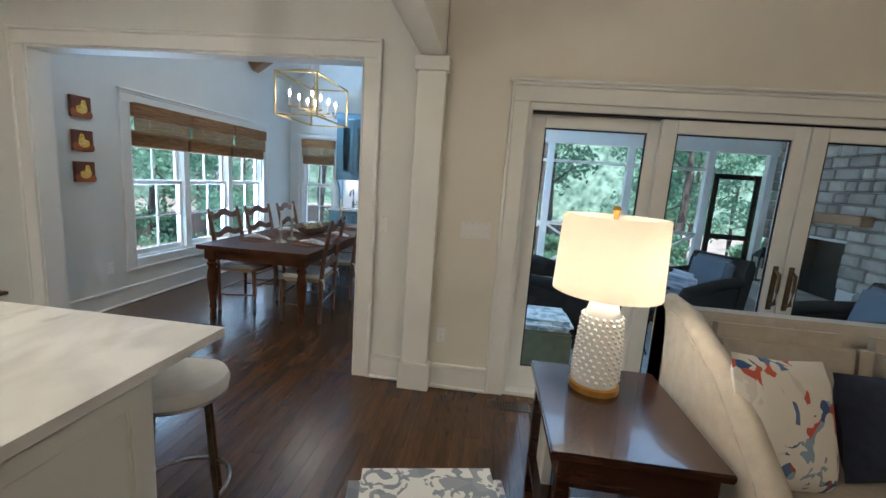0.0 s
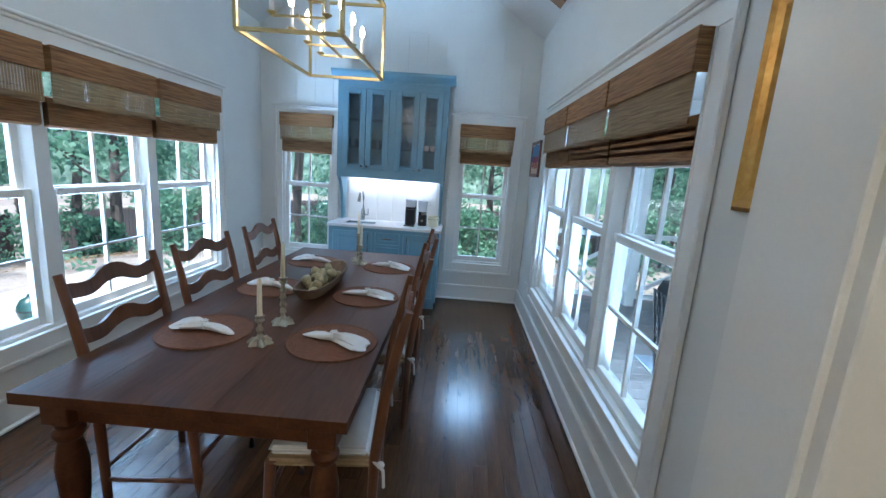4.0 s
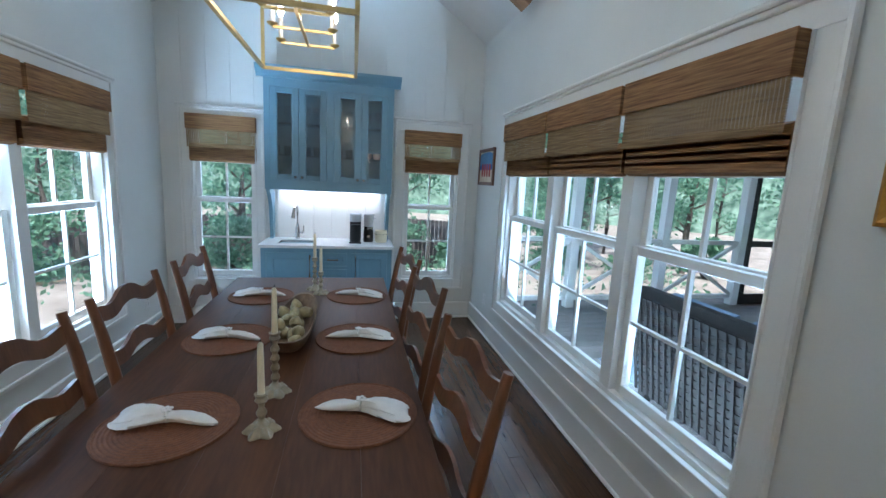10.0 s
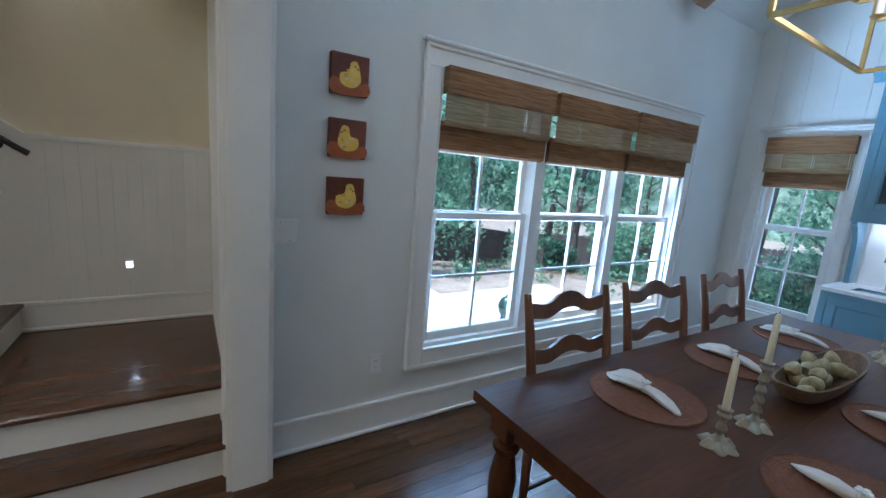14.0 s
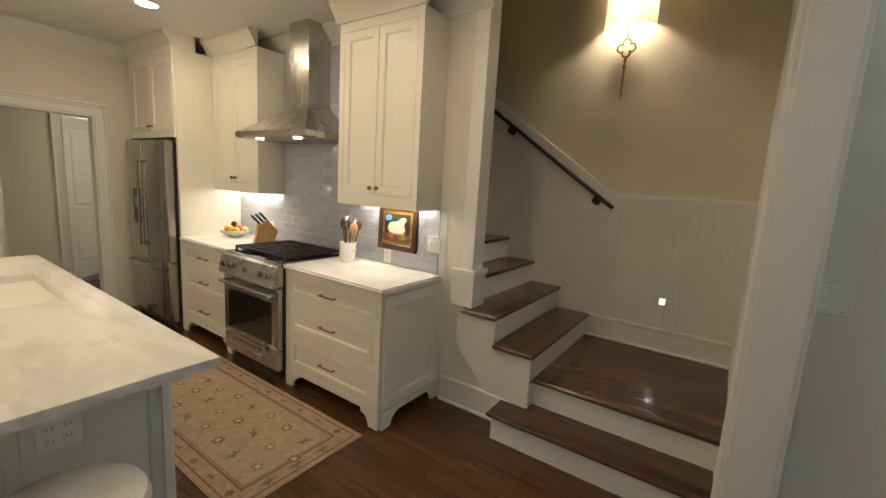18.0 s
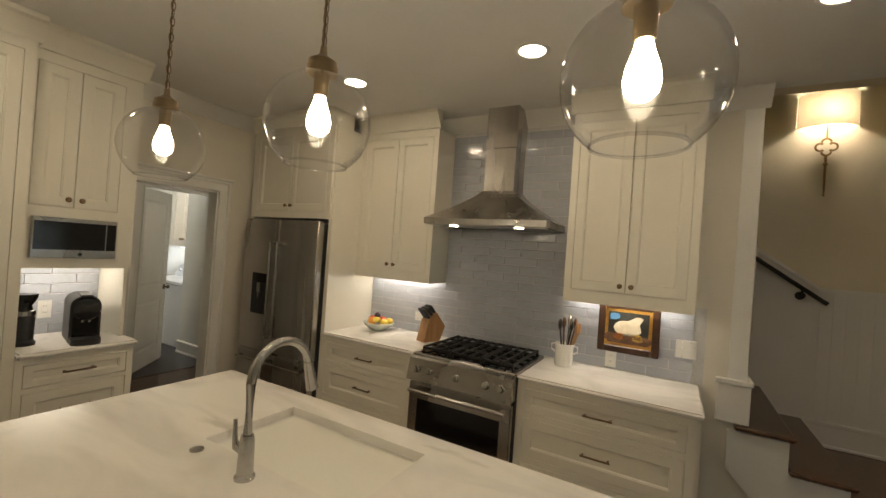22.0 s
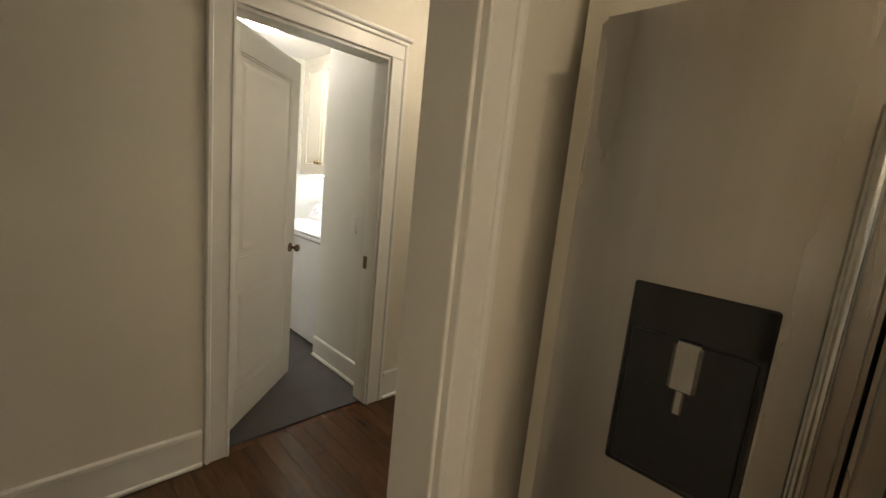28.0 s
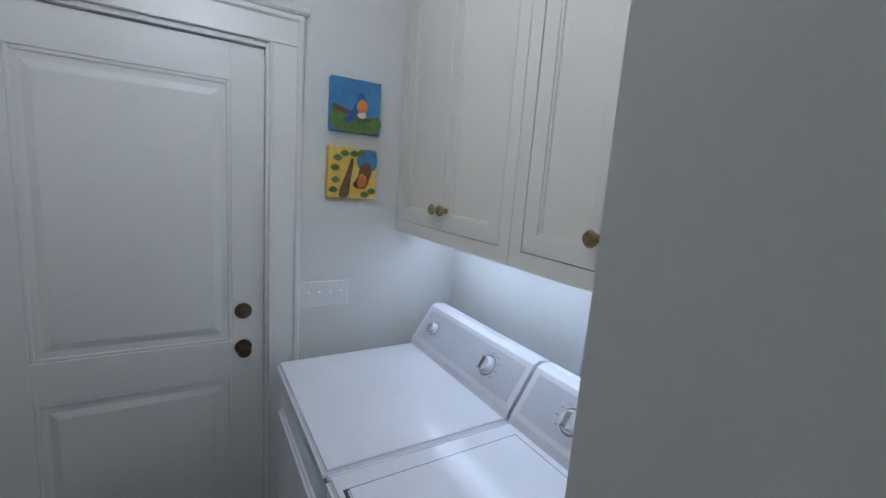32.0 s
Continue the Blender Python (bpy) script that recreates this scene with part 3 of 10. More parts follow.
def base_x(name, y0, y1, x, side, h=0.19, mat=TRIM, z=0.0):
    m = Mesh()
    a, b = sorted((x, x + side * 0.018))
    m.box(a, y0, z, b, y1, z + h - 0.03)
    a, b = sorted((x, x + side * 0.026))
    m.box(a, y0, z + h - 0.03, b, y1, z + h, bevel=0.005)
    a, b = sorted((x, x + side * 0.034))
    m.box(a, y0, z, b, y1, z + 0.022, bevel=0.006)
    return setting(name, m, mat, "white painted baseboard", category="baseboard")


base_x("baseboard_1", 0.19, 4.555, 0.0, 1)
base_x("baseboard_2", 0.19, 4.555, 3.205, -1)
base_y("baseboard_3", 0.035, 3.17, 4.555, -1)
base_y("baseboard_4", 3.42, 3.835, 0.0, -1)
base_y("baseboard_5", 2.945, 3.19, 0.03, -1)
base_x("baseboard_6", -1.68, -1.13, -0.152, 1)
base_x("baseboard_7", -1.06, 0.03, -1.32, 1, z=0.36)
base_y("baseboard_8", -1.28, -0.14, 0.03, -1)
base_y("baseboard_9", -0.675, -0.295, -6.96, 1)
base_y("baseboard_10", 0.775, 3.0, -6.96, 1)
base_y("baseboard_11", -2.12, -1.77, -6.96, 1)
base_x("baseboard_12", -7.805, -7.09, -0.27, 1, h=0.16)
base_y("baseboard_13", -2.12, 0.62, -5.57, -1)
base_x("baseboard_14", -9.8, -4.6, -5.70, 1)


def casing(name, axis, plane, side, a, b, top, w=0.11, z0=0.0, cap=True, label="white painted door casing"):
    """Door or window casing round an opening a..b up to top, on the wall face at plane; side: the way it stands out."""
    m = Mesh()

    def bx(u0, u1, t, z0_, z1_, bev=0.003):
        p, q = sorted((plane, plane + side * t))
        if axis == "y":
            m.box(u0, p, z0_, u1, q, z1_, bevel=bev)
        else:
            m.box(p, u0, z0_, q, u1, z1_, bevel=bev)

    bx(a - w, a, 0.02, z0, top)
    bx(b, b + w, 0.02, z0, top)
    bx(a - w, b + w, 0.022, top, top + w)
    bx(a - w - 0.003, a - w + 0.022, 0.032, z0, top + w, 0.006)
    bx(b + w - 0.022, b + w + 0.003, 0.032, z0, top + w, 0.006)
    bx(a - w - 0.003, b + w + 0.003, 0.034, top + w - 0.022, top + w + 0.004, 0.006)
    bx(a - 0.004, a + 0.008, 0.026, z0, top, 0.003)
    bx(b - 0.008, b + 0.004, 0.026, z0, top, 0.003)
    if cap:
        bx(a - w - 0.02, b + w + 0.02, 0.05, top + w, top + w + 0.025, 0.008)
    return setting(name, m, TRIM, label, category="casing")


def jamb(name, axis, p0, p1, a, b, top, t=0.018):
    """The lining of an opening through a wall from p0 to p1."""
    m = Mesh()
    for u0, u1, z0, z1 in ((a, a + t, 0, top), (b - t, b, 0, top), (a + t, b - t, top - t, top)):
        if axis == "y":
            m.box(u0, p0, z0, u1, p1, z1, bevel=0.002)
        else:
            m.box(p0, u0, z0, p1, u1, z1, bevel=0.002)
    return setting(name, m, TRIM, "white painted door lining", category="jamb")


# the wide cased opening
casing("trim_opening_south", "y", 0.03, -1, 0.165, 2.82, HEAD, 0.12, cap=False, label="white casing round the wide dining opening")
casing("trim_opening_north", "y", 0.18, 1, 0.165, 2.82, HEAD, 0.10, cap=False, label="white casing round the wide dining opening")
jamb("trim_opening_lining", "y", 0.025, 0.185, 0.165, 2.82, HEAD)
# slider
casing("trim_slider", "y", 0.0, -1, 3.955, 7.495, 2.085, 0.12, label="white casing round the sliding doors")
# hall doorway, laundry, closet, study, back door
casing("trim_hall_door", "y", -5.45, 1, 0.745, 1.46, 2.03, 0.09)
casing("trim_hall_door_back", "y", -5.57, -1, 0.725, 1.48, 2.03, 0.10)
jamb("trim_hall_lining", "y", -5.575, -5.445, 0.745, 1.46, 2.03)
casing("trim_laundry_door", "y", -6.96, 1, -0.185, 0.665, 2.14, 0.10)
jamb("trim_laundry_lining", "y", -7.085, -6.955, -0.185, 0.665, 2.14)
casing("trim_closet_door", "y", -6.96, 1, -1.66, -0.785, 2.14, 0.10)
jamb("trim_closet_lining", "y", -7.085, -6.955, -1.66, -0.785, 2.14)
casing("trim_study_door", "x", -2.13, 1, -6.855, -6.17, 2.14, 0.10)
jamb("trim_study_lining", "x", -2.255, -2.125, -6.855, -6.17, 2.14)
casing("trim_back_door", "y", -9.37, 1, -0.305, 0.555, 2.10, 0.11)
jamb("trim_back_lining", "y", -9.52, -9.365, -0.305, 0.555, 2.10)
# window casings
casing("trim_window_west", "x", 0.0, 1, 1.08, 3.61, WZ1, 0.11, 0.36, label="white casing round the triple window")
casing("trim_window_east", "x", 3.205, -1, 1.07, 3.62, WZ1, 0.11, 0.36, label="white casing round the triple window")
casing("trim_window_north_a", "y", 4.555, -1, 0.25, 0.86, WZ1, 0.08, 0.36, label="white casing round the narrow window")
casing("trim_window_north_b", "y", 4.555, -1, 2.36, 2.97, WZ1, 0.11, 0.36, label="white casing round the narrow window")
for nm, axis, plane, side, a, b, w in (("trim_sill_west", "x", 0.0, 1, 1.08, 3.61, 0.11), ("trim_sill_east", "x", 3.205, -1, 1.07, 3.62, 0.11),
                                       ("trim_sill_north_a", "y", 4.555, -1, 0.25, 0.86, 0.08), ("trim_sill_north_b", "y", 4.555, -1, 2.36, 2.97, 0.11)):
    m = Mesh()
    for u0, u1, t, z0, z1 in ((a - w, b + w, 0.022, 0.35, WZ0), (a - w - 0.003, b + w + 0.003, 0.034, 0.346, 0.372), (a + 0.001, b - 0.001, 0.030, WZ0 - 0.002, WZ0 + 0.010)):
        p, q = sorted((plane, plane + side * t))
        m.box(*((p, u0, z0, q, u1, z1) if axis == "x" else (u0, p, z0, u1, q, z1)), bevel=0.003)
    setting(nm, m, TRIM, "white painted lower casing of the window", category="sill")
# vertical boards on the gable wall
gable = bpy.data.objects["wall_dining_north"]
for i in range(15):
    a, b = 0.003 + i * 0.2133, 0.003 + (i + 1) * 0.2133 - 0.004
    cuts = [(max(a, u0), min(b, u1)) for u0, u1 in ((0.25, 0.86), (2.36, 2.97)) if max(a, u0) < min(b, u1)]
    m = Mesh()
    for z0, z1 in ((0.15, WZ0 - 0.02), (WZ1 + 0.02, EAVE)):
        m.box(a, 4.551, z0, b, 4.556, z1, bevel=0.0015)
    if not cuts:
        m.box(a, 4.551, WZ0 - 0.02, b, 4.556, WZ1 + 0.02)
    for u0, u1 in cuts:
        for p, q in ((a, u0), (u1, b)):
            if q - p > 0.01:
                m.box(p, 4.551, WZ0 - 0.02, q, 4.556, WZ1 + 0.02)
    part("wall_board", m, WALL, gable)
# crown moulding in the kitchen
def crown(name, run, m):
    setting(name, Mesh().prism([(0, 0), (0, -0.11), (0.012, -0.11), (0.03, -0.085), (0.085, -0.03), (0.10, -0.012), (0.10, 0)], run, m), TRIM, "white crown moulding", category="crown")


crown("trim_crown_range", 4.0, Matrix.Translation((-0.15, -5.45, CEIL_Z)))
crown("trim_crown_pantry", 3.38, Matrix.Translation((3.23, -5.45, CEIL_Z)) @ Matrix.Rotation(radians(90), 4, "Z"))
# stair wall cap rail
setting("trim_chair_rail", boxes((-1.32, -0.905, 1.535, -1.295, 0.03, 1.565)), TRIM, "white cap rail on the stair wall", category="rail")
k = 0.187 / 0.265
sl = Mesh()
sl.prism([(0, 0), (-4.0, 4.0 * k), (-4.0, 4.0 * k + 0.03), (0, 0.03)], 0.025, Matrix.Translation((-1.295, -0.905, 1.535)) @ Matrix.Rotation(radians(90), 4, "Z"))
setting("trim_chair_rail_slope", sl, TRIM, "white sloping cap rail on the stair wall", category="rail")
# lower panelled part of the stair wall
pan = Mesh()
for i in range(12):
    pan.box(-1.32, -0.905 + i * 0.0778, 0.36, -1.312, -0.905 + i * 0.0778 + 0.0774, 1.535, bevel=0.0016)
setting("trim_beadboard", pan, TRIM, "white beadboard on the lower stair wall", category="panelling")
lowp = Mesh().prism([(0, 0.835), (-4.0, 0.835 + 4 * k), (-4.0, -1.0), (0, -1.0)], 0.006, Matrix.Translation((-1.314, -0.905, 0.7)) @ Matrix.Rotation(radians(90), 4, "Z"))
setting("trim_stair_panel", lowp, TRIM, "white panelling beside the stairs", category="panelling")
# wall end (newel) at the stairs
setting("trim_newel", boxes((-0.285, -1.575, 0.735, -0.147, -1.475, CEIL_Z), (-0.30, -1.625, 0.735, -0.132, -1.455, 0.965), (-0.31, -1.635, 0.965, -0.122, -1.445, 0.995), bevel=0.004), TRIM, "white painted wall end with a plinth at the stairs", category="newel")
# rafter beams
for nm, y in (("beam_dining_a", 3.25), ("beam_dining_b", 1.35)):
    a = math.atan((RIDGE - EAVE) / 1.6025)
    for s in (1, -1):
        L = 1.55 / math.cos(a)
        b = Mesh().box(0, -0.075, -0.15, L, 0.075, 0.0, bevel=0.004)
        ob = setting(nm + ("_l" if s > 0 else "_r"), b, BEAM, "natural oak rafter beam on the white vault", category="beam")
        ob.matrix_basis = (Matrix.Translation((0.02, y, EAVE + 0.005)) @ Matrix.Rotation(-a, 4, "Y")) if s > 0 else (Matrix.Translation((3.185, y, EAVE + 0.005)) @ Matrix.Rotation(radians(180), 4, "Z") @ Matrix.Rotation(-a, 4, "Y"))
for i, x in enumerate((4.85, 6.26, 7.65, 8.8)):
    a = math.atan((5.2 - 2.98) / 3.78)
    b = Mesh().box(-0.075, -4.3, -0.16, 0.075, -0.02, 0.0, bevel=0.004)
    ob = setting(f"beam_living_{i + 1}", b, BEAM, "natural oak rafter beam in the living room", category="beam")
    ob.matrix_basis = Matrix.Translation((x, 0, 3.07)) @ Matrix.Rotation(-a, 4, "X")

# ================= stairs =================
ST_R, ST_T = 0.187, 0.265
stairs = thing("staircase", "white staircase with dark oak treads rising from a landing", "stairs", kind="structure")
part("riser", boxes((-0.215, -1.155, 0, 0.045, 0.03, 0.15), bevel=0.003), TRIM, stairs)
part("tread", boxes((-0.235, -1.185, 0.15, 0.075, 0.03, 0.18), bevel=0.010), TREAD_Y, stairs)
part("landing_riser", boxes((-1.32, -1.0, 0.0, -0.215, 0.03, 0.33)), TRIM, stairs)
part("landing", boxes((-1.32, -1.04, 0.33, -0.19, 0.03, 0.36), bevel=0.008), TREAD_Y, stairs, "dark oak landing")
for i in range(12):
    z, y = 0.36 + ST_R * (i + 1), -1.0 - ST_T * i
    part("riser", boxes((-1.32, y - ST_T, z - ST_R, -0.14 if i < 2 else -0.28, y, z - 0.03)), TRIM, stairs)
    part("tread", boxes((-1.30, y - ST_T, z - 0.03, -0.095 if i < 2 else -0.28, y + 0.025, z), bevel=0.010), TREAD, stairs)
k = ST_R / ST_T
part("skirt", Mesh().prism([(-1.0, 0.33), (-1.0, 0.51), (-1.265, 0.51), (-1.265, 0.69), (-1.56, 0.69), (-1.56, 0.46), (-1.12, 0.0), (-1.0, 0.0)], 0.022, Matrix.Translation((-0.13, 0, 0)) @ Matrix.Rotation(radians(90), 4, "Z")), TRIM, stairs, "white sloping skirt board")
part("stringer", boxes((-0.27, -1.53, 0.0, -0.152, -1.27, 0.50), (-0.27, -1.27, 0.0, -0.152, -1.002, 0.33)), WALL_K, stairs, "cream wall under the stairs")
rail = thing("handrail", "thin black iron handrail on the stair wall", "handrail")
pts = [(-1.24, -0.88, 1.45), (-1.24, -0.93, 1.482)] + [(-1.24, -0.98 - 0.5 * i, 1.518 + 0.5 * i * k) for i in range(6)]
part("bar", Mesh().tube(pts, 0.017), IRON, rail, smooth=True)
for y in (-1.03, -1.84, -2.7):
    z = 1.518 + (-0.98 - y) * k
    part("bracket", Mesh().tube([(-1.318, y, z - 0.06), (-1.26, y, z - 0.06), (-1.24, y, z - 0.01)], 0.009).ball((-1.26, y, z - 0.055), 0.026).lathe([(0.035, 0), (0.03, 0.012)], (-1.32, y, z - 0.06), 16, Matrix.Rotation(radians(90), 4, "Y")), IRON, rail, smooth=True)

# ================= windows and shades =================


def sash(win, x0, x1, z0, z1, y, rail=0.045):
    s = Mesh()
    for b in ((x0, z0, x0 + rail, z1), (x1 - rail, z0, x1, z1), (x0 + rail, z0, x1 - rail, z0 + rail + 0.01), (x0 + rail, z1 - rail, x1 - rail, z1)):
        s.box(b[0], y, b[1], b[2], y + 0.034, b[3], bevel=0.003)
    ob = part("sash", s, TRIM, win)
    xm, zm = (x0 + x1) / 2, (z0 + z1) / 2
    part("muntin", boxes((xm - 0.009, y + 0.006, z0 + rail, xm + 0.009, y + 0.028, z1 - rail)), TRIM, ob)
    part("muntin", boxes((x0 + rail, y + 0.007, zm - 0.009, x1 - rail, y + 0.027, zm + 0.009)), TRIM, ob)
    p = part("pane", boxes((x0 + rail, y + 0.015, z0 + rail, x1 - rail, y + 0.019, z1 - rail)), PANE, ob)
    p.visible_shadow = False


def window(name, label, at, turn, width, count, z0=WZ0, z1=WZ1):
    w = thing(name, label, "window", at, turn, kind="structure")
    mull = 0.06
    unit = (width - mull * (count - 1)) / count
    f = boxes((0, 0.01, z0, width, 0.14, z0 + 0.03), (0, 0.01, z1 - 0.025, width, 0.14, z1))
    for i in range(count + 1):
        x = i * (unit + mull)
        a, b = (0, 0.022) if i == 0 else ((width - 0.022, width) if i == count else (x - mull - 0.015, x + 0.015))
        f.box(a, 0.01, z0 + 0.03, b, 0.14, z1 - 0.025, bevel=0.002)
    part("window_frame", f, TRIM, w)
    zm = (z0 + z1) / 2
    for i in range(count):
        a = i * (unit + mull) + 0.022
        b = a + unit - 0.044
        sash(w, a, b, z0 + 0.03, zm + 0.025, 0.045)
        sash(w, a, b, zm - 0.02, z1 - 0.025, 0.085)
    return w


window("window_1", "white triple double-hung window towards the yard", (0, 1.08, 0), 90, 2.53, 3)
window("window_2", "white triple double-hung window towards the porch", (3.205, 3.62, 0), -90, 2.55, 3)
window("window_3", "narrow white double-hung window beside the blue cabinet", (0.25, 4.555, 0), 0, 0.61, 1)
window("window_4", "narrow white double-hung window beside the blue cabinet", (2.36, 4.555, 0), 0, 0.61, 1)


def shade(at, turn, w, z1=2.095, z0=1.655, stack=0.15):
    s = thing("roman_shade", "brown woven bamboo roman shade drawn half up in its window", "shade", at, turn, "bamboo shades")
    top = (z1 - z0) * 0.32
    part("headrail", boxes((0.004, -0.05, z1 - 0.03, w - 0.004, -0.004, z1)), REED, s)
    v = Mesh().box(0, -0.062, z1 - top, w, -0.052, z1 + 0.004, bevel=0.002)
    part("valance", v, REED, s, "dense woven bamboo valance")
    for x in (0, w - 0.008):
        part("valance_side", boxes((x, -0.052, z1 - top, x + 0.008, -0.002, z1)), REED, s)
    part("weave", boxes((0.005, -0.046, z0 + stack - 0.02, w - 0.005, -0.042, z1 - top + 0.03)), REED_OPEN, s, "loosely woven see-through panel")
    for i in range(4):
        zz = z0 + i * 0.034
        f = Mesh()
        dpt = 0.066 - i * 0.008
        f.prism([(0, 0), (-dpt * 0.55, -0.012), (-dpt, 0.012), (-dpt * 0.9, 0.05), (-0.02, 0.06), (0, 0.05)], w - 0.006, Matrix.Translation((0.003, -0.012, zz + 0.01)) @ Matrix.Rotation(radians(90), 4, "Z") @ Matrix.Rotation(radians(180), 4, "Z"))
        part("fold", f, REED, s)
    return s


for i in range(3):
    shade((0.012, 1.088 + i * 0.851, 0), 90, 0.812)
    shade((3.193, 3.61 - i * 0.851, 0), -90, 0.828)
shade((0.245, 4.543, 0), 0, 0.625)
shade((2.35, 4.543, 0), 0, 0.625)

# ================= dining table and chairs =================
TBZ = 0.75
table = thing("dining_table", "long dark walnut farmhouse table set for six", "table", (1.515, 2.0975, 0))
hx, hy = 0.57, 1.3225
n = 5
for i in range(n):
    a = -hx + i * 2 * hx / n
    part("board", Mesh().box(a + 0.0002, -hy, TBZ - 0.042, a + 2 * hx / n - 0.0002, hy, TBZ, bevel=0.0005), TABLE, table)
for s in (-1, 1):
    part("apron", boxes((s * (hx - 0.10) - 0.012, -hy + 0.14, TBZ - 0.15, s * (hx - 0.10) + 0.012, hy - 0.14, TBZ - 0.042)), TABLE, table)
    part("apron", boxes((-hx + 0.14, s * (hy - 0.10) - 0.012, TBZ - 0.15, hx - 0.14, s * (hy - 0.10) + 0.012, TBZ - 0.042)), TABLE, table)
leg = [(0.030, 0), (0.034, 0.03), (0.024, 0.05), (0.030, 0.08), (0.042, 0.11), (0.030, 0.14), (0.034, 0.17), (0.046, 0.30), (0.052, 0.42), (0.040, 0.50), (0.034, 0.52), (0.050, 0.545), (0.050, 0.56), (0.036, 0.575), (0.046, 0.60)]
for sx in (-1, 1):
    for sy in (-1, 1):
        lg = Mesh().lathe(leg, (sx * (hx - 0.10), sy * (hy - 0.10), 0), 20)
        lg.box(sx * (hx - 0.10) - 0.05, sy * (hy - 0.10) - 0.05, 0.60, sx * (hx - 0.10) + 0.05, sy * (hy - 0.10) + 0.05, TBZ - 0.042, bevel=0.004)
        part("leg", lg, TABLE, table, smooth=True)


def wavy_slat(width, h, arch):
    """A ladder-back slat with a double-curved upper and lower edge."""
    top, bot = [], []
    for i in range(17):
        u = i / 16 * 2 - 1
        rise = arch * (0.5 + 0.5 * math.cos(u * math.pi)) - 0.35 * arch * math.cos(u * math.pi * 2 + math.pi) * (1 if abs(u) > 0.35 else 0.4)
        top.append((u * width / 2, h + rise))
        bot.append((u * width / 2, rise * 0.75))
    return top + bot[::-1]


def dining_chair():
    c = thing("dining_chair", "brown wooden ladder-back chair with a rush seat and tied cushion", "chair", group="chairs round the dining table")
    w = 0.245
    for s in (-1, 1):
        part("back_post", Mesh().tube([(-0.19, s * w, 0), (-0.195, s * w, 0.25), (-0.20, s * w, 0.47), (-0.225, s * w * 1.01, 0.70), (-0.265, s * w * 1.03, 0.92), (-0.30, s * w * 1.04, 1.07)], [0.017, 0.019, 0.022, 0.022, 0.020, 0.016], 10), CHAIRW, c, smooth=True)
        part("leg", Mesh().tube([(0.20, s * w * 0.98, 0), (0.205, s * w * 0.98, 0.2), (0.19, s * w * 0.98, 0.45)], [0.015, 0.019, 0.022], 10), CHAIRW, c, smooth=True)
        part("stretcher", Mesh().rod((-0.19, s * w, 0.17), (0.20, s * w * 0.98, 0.19), 0.010), CHAIRW, c, smooth=True)
    part("stretcher", Mesh().rod((0.205, -w, 0.28), (0.205, w, 0.28), 0.011), CHAIRW, c, smooth=True)
    part("stretcher", Mesh().rod((-0.195, -w, 0.22), (-0.195, w, 0.22), 0.010), CHAIRW, c, smooth=True)
    for z, x, a in ((0.575, -0.215, 0.035), (0.765, -0.243, 0.04), (0.955, -0.278, 0.045)):
        m = Matrix.Translation((x, 0, z)) @ Matrix.Rotation(radians(-10), 4, "Y") @ Matrix.Rotation(radians(90), 4, "Z")
        part("slat", Mesh().prism(wavy_slat(w * 2.0, 0.06, a), 0.016, m), CHAIRW, c)
    part("seat", Mesh().box(-0.20, -w - 0.01, 0.43, 0.21, w + 0.01, 0.462, bevel=0.014, seg=2), RUSH, c, "woven rush seat")
    cu = Mesh().box(-0.18, -w + 0.01, 0.462, 0.205, w - 0.01, 0.50, bevel=0.017, seg=3)
    cushion = part("cushion", cu, CUSHION, c, "off-white seat cushion tied to the posts", smooth=True)
    for s in (-1, 1):
        part("tie", Mesh().tube([(-0.17, s * (w - 0.02), 0.485), (-0.20, s * (w + 0.02), 0.47), (-0.235, s * (w + 0.025), 0.44), (-0.24, s * (w + 0.03), 0.37)], 0.006, 6).ball((-0.225, s * (w + 0.028), 0.465), 0.016, 1, 1, 0.8, 8, 6), CUSHION, cushion)
    return c


chair = dining_chair()
chair.matrix_basis = pose(1.16, 1.33, 0, 0, 0, 1)
for x, y, r in ((1.155, 1.99, -1), (1.15, 2.74, 2), (1.92, 1.20, 186), (1.93, 2.08, 188), (1.925, 2.80, 187)):
    copy_thing(chair, pose(x, y, 0, 0, 0, r))

# place settings
mat_thing = thing("placemat", "round reddish-brown woven placemat on the table", "placemat", (1.25, 1.375, TBZ), 0, "placemats")
rings = [(0.0, 0.004)] + [(0.006 * i, 0.004 + (0.0014 if i % 2 else 0)) for i in range(1, 34)] + [(0.205, 0.003), (0.206, 0.0), (0.0, 0.0)]
part("disc", Mesh().lathe(rings, n=40), MAT, mat_thing)
part("rim", Mesh().tube([(0.203 * math.cos(a), 0.203 * math.sin(a), 0.004) for a in np.linspace(0, 2 * math.pi, 40, endpoint=False)], 0.004, 6, True), MAT, mat_thing)
nap = thing("napkin", "white linen napkin pulled through a ring on its placemat", "napkin", (1.25, 1.375, TBZ + 0.008), 0, "napkins")


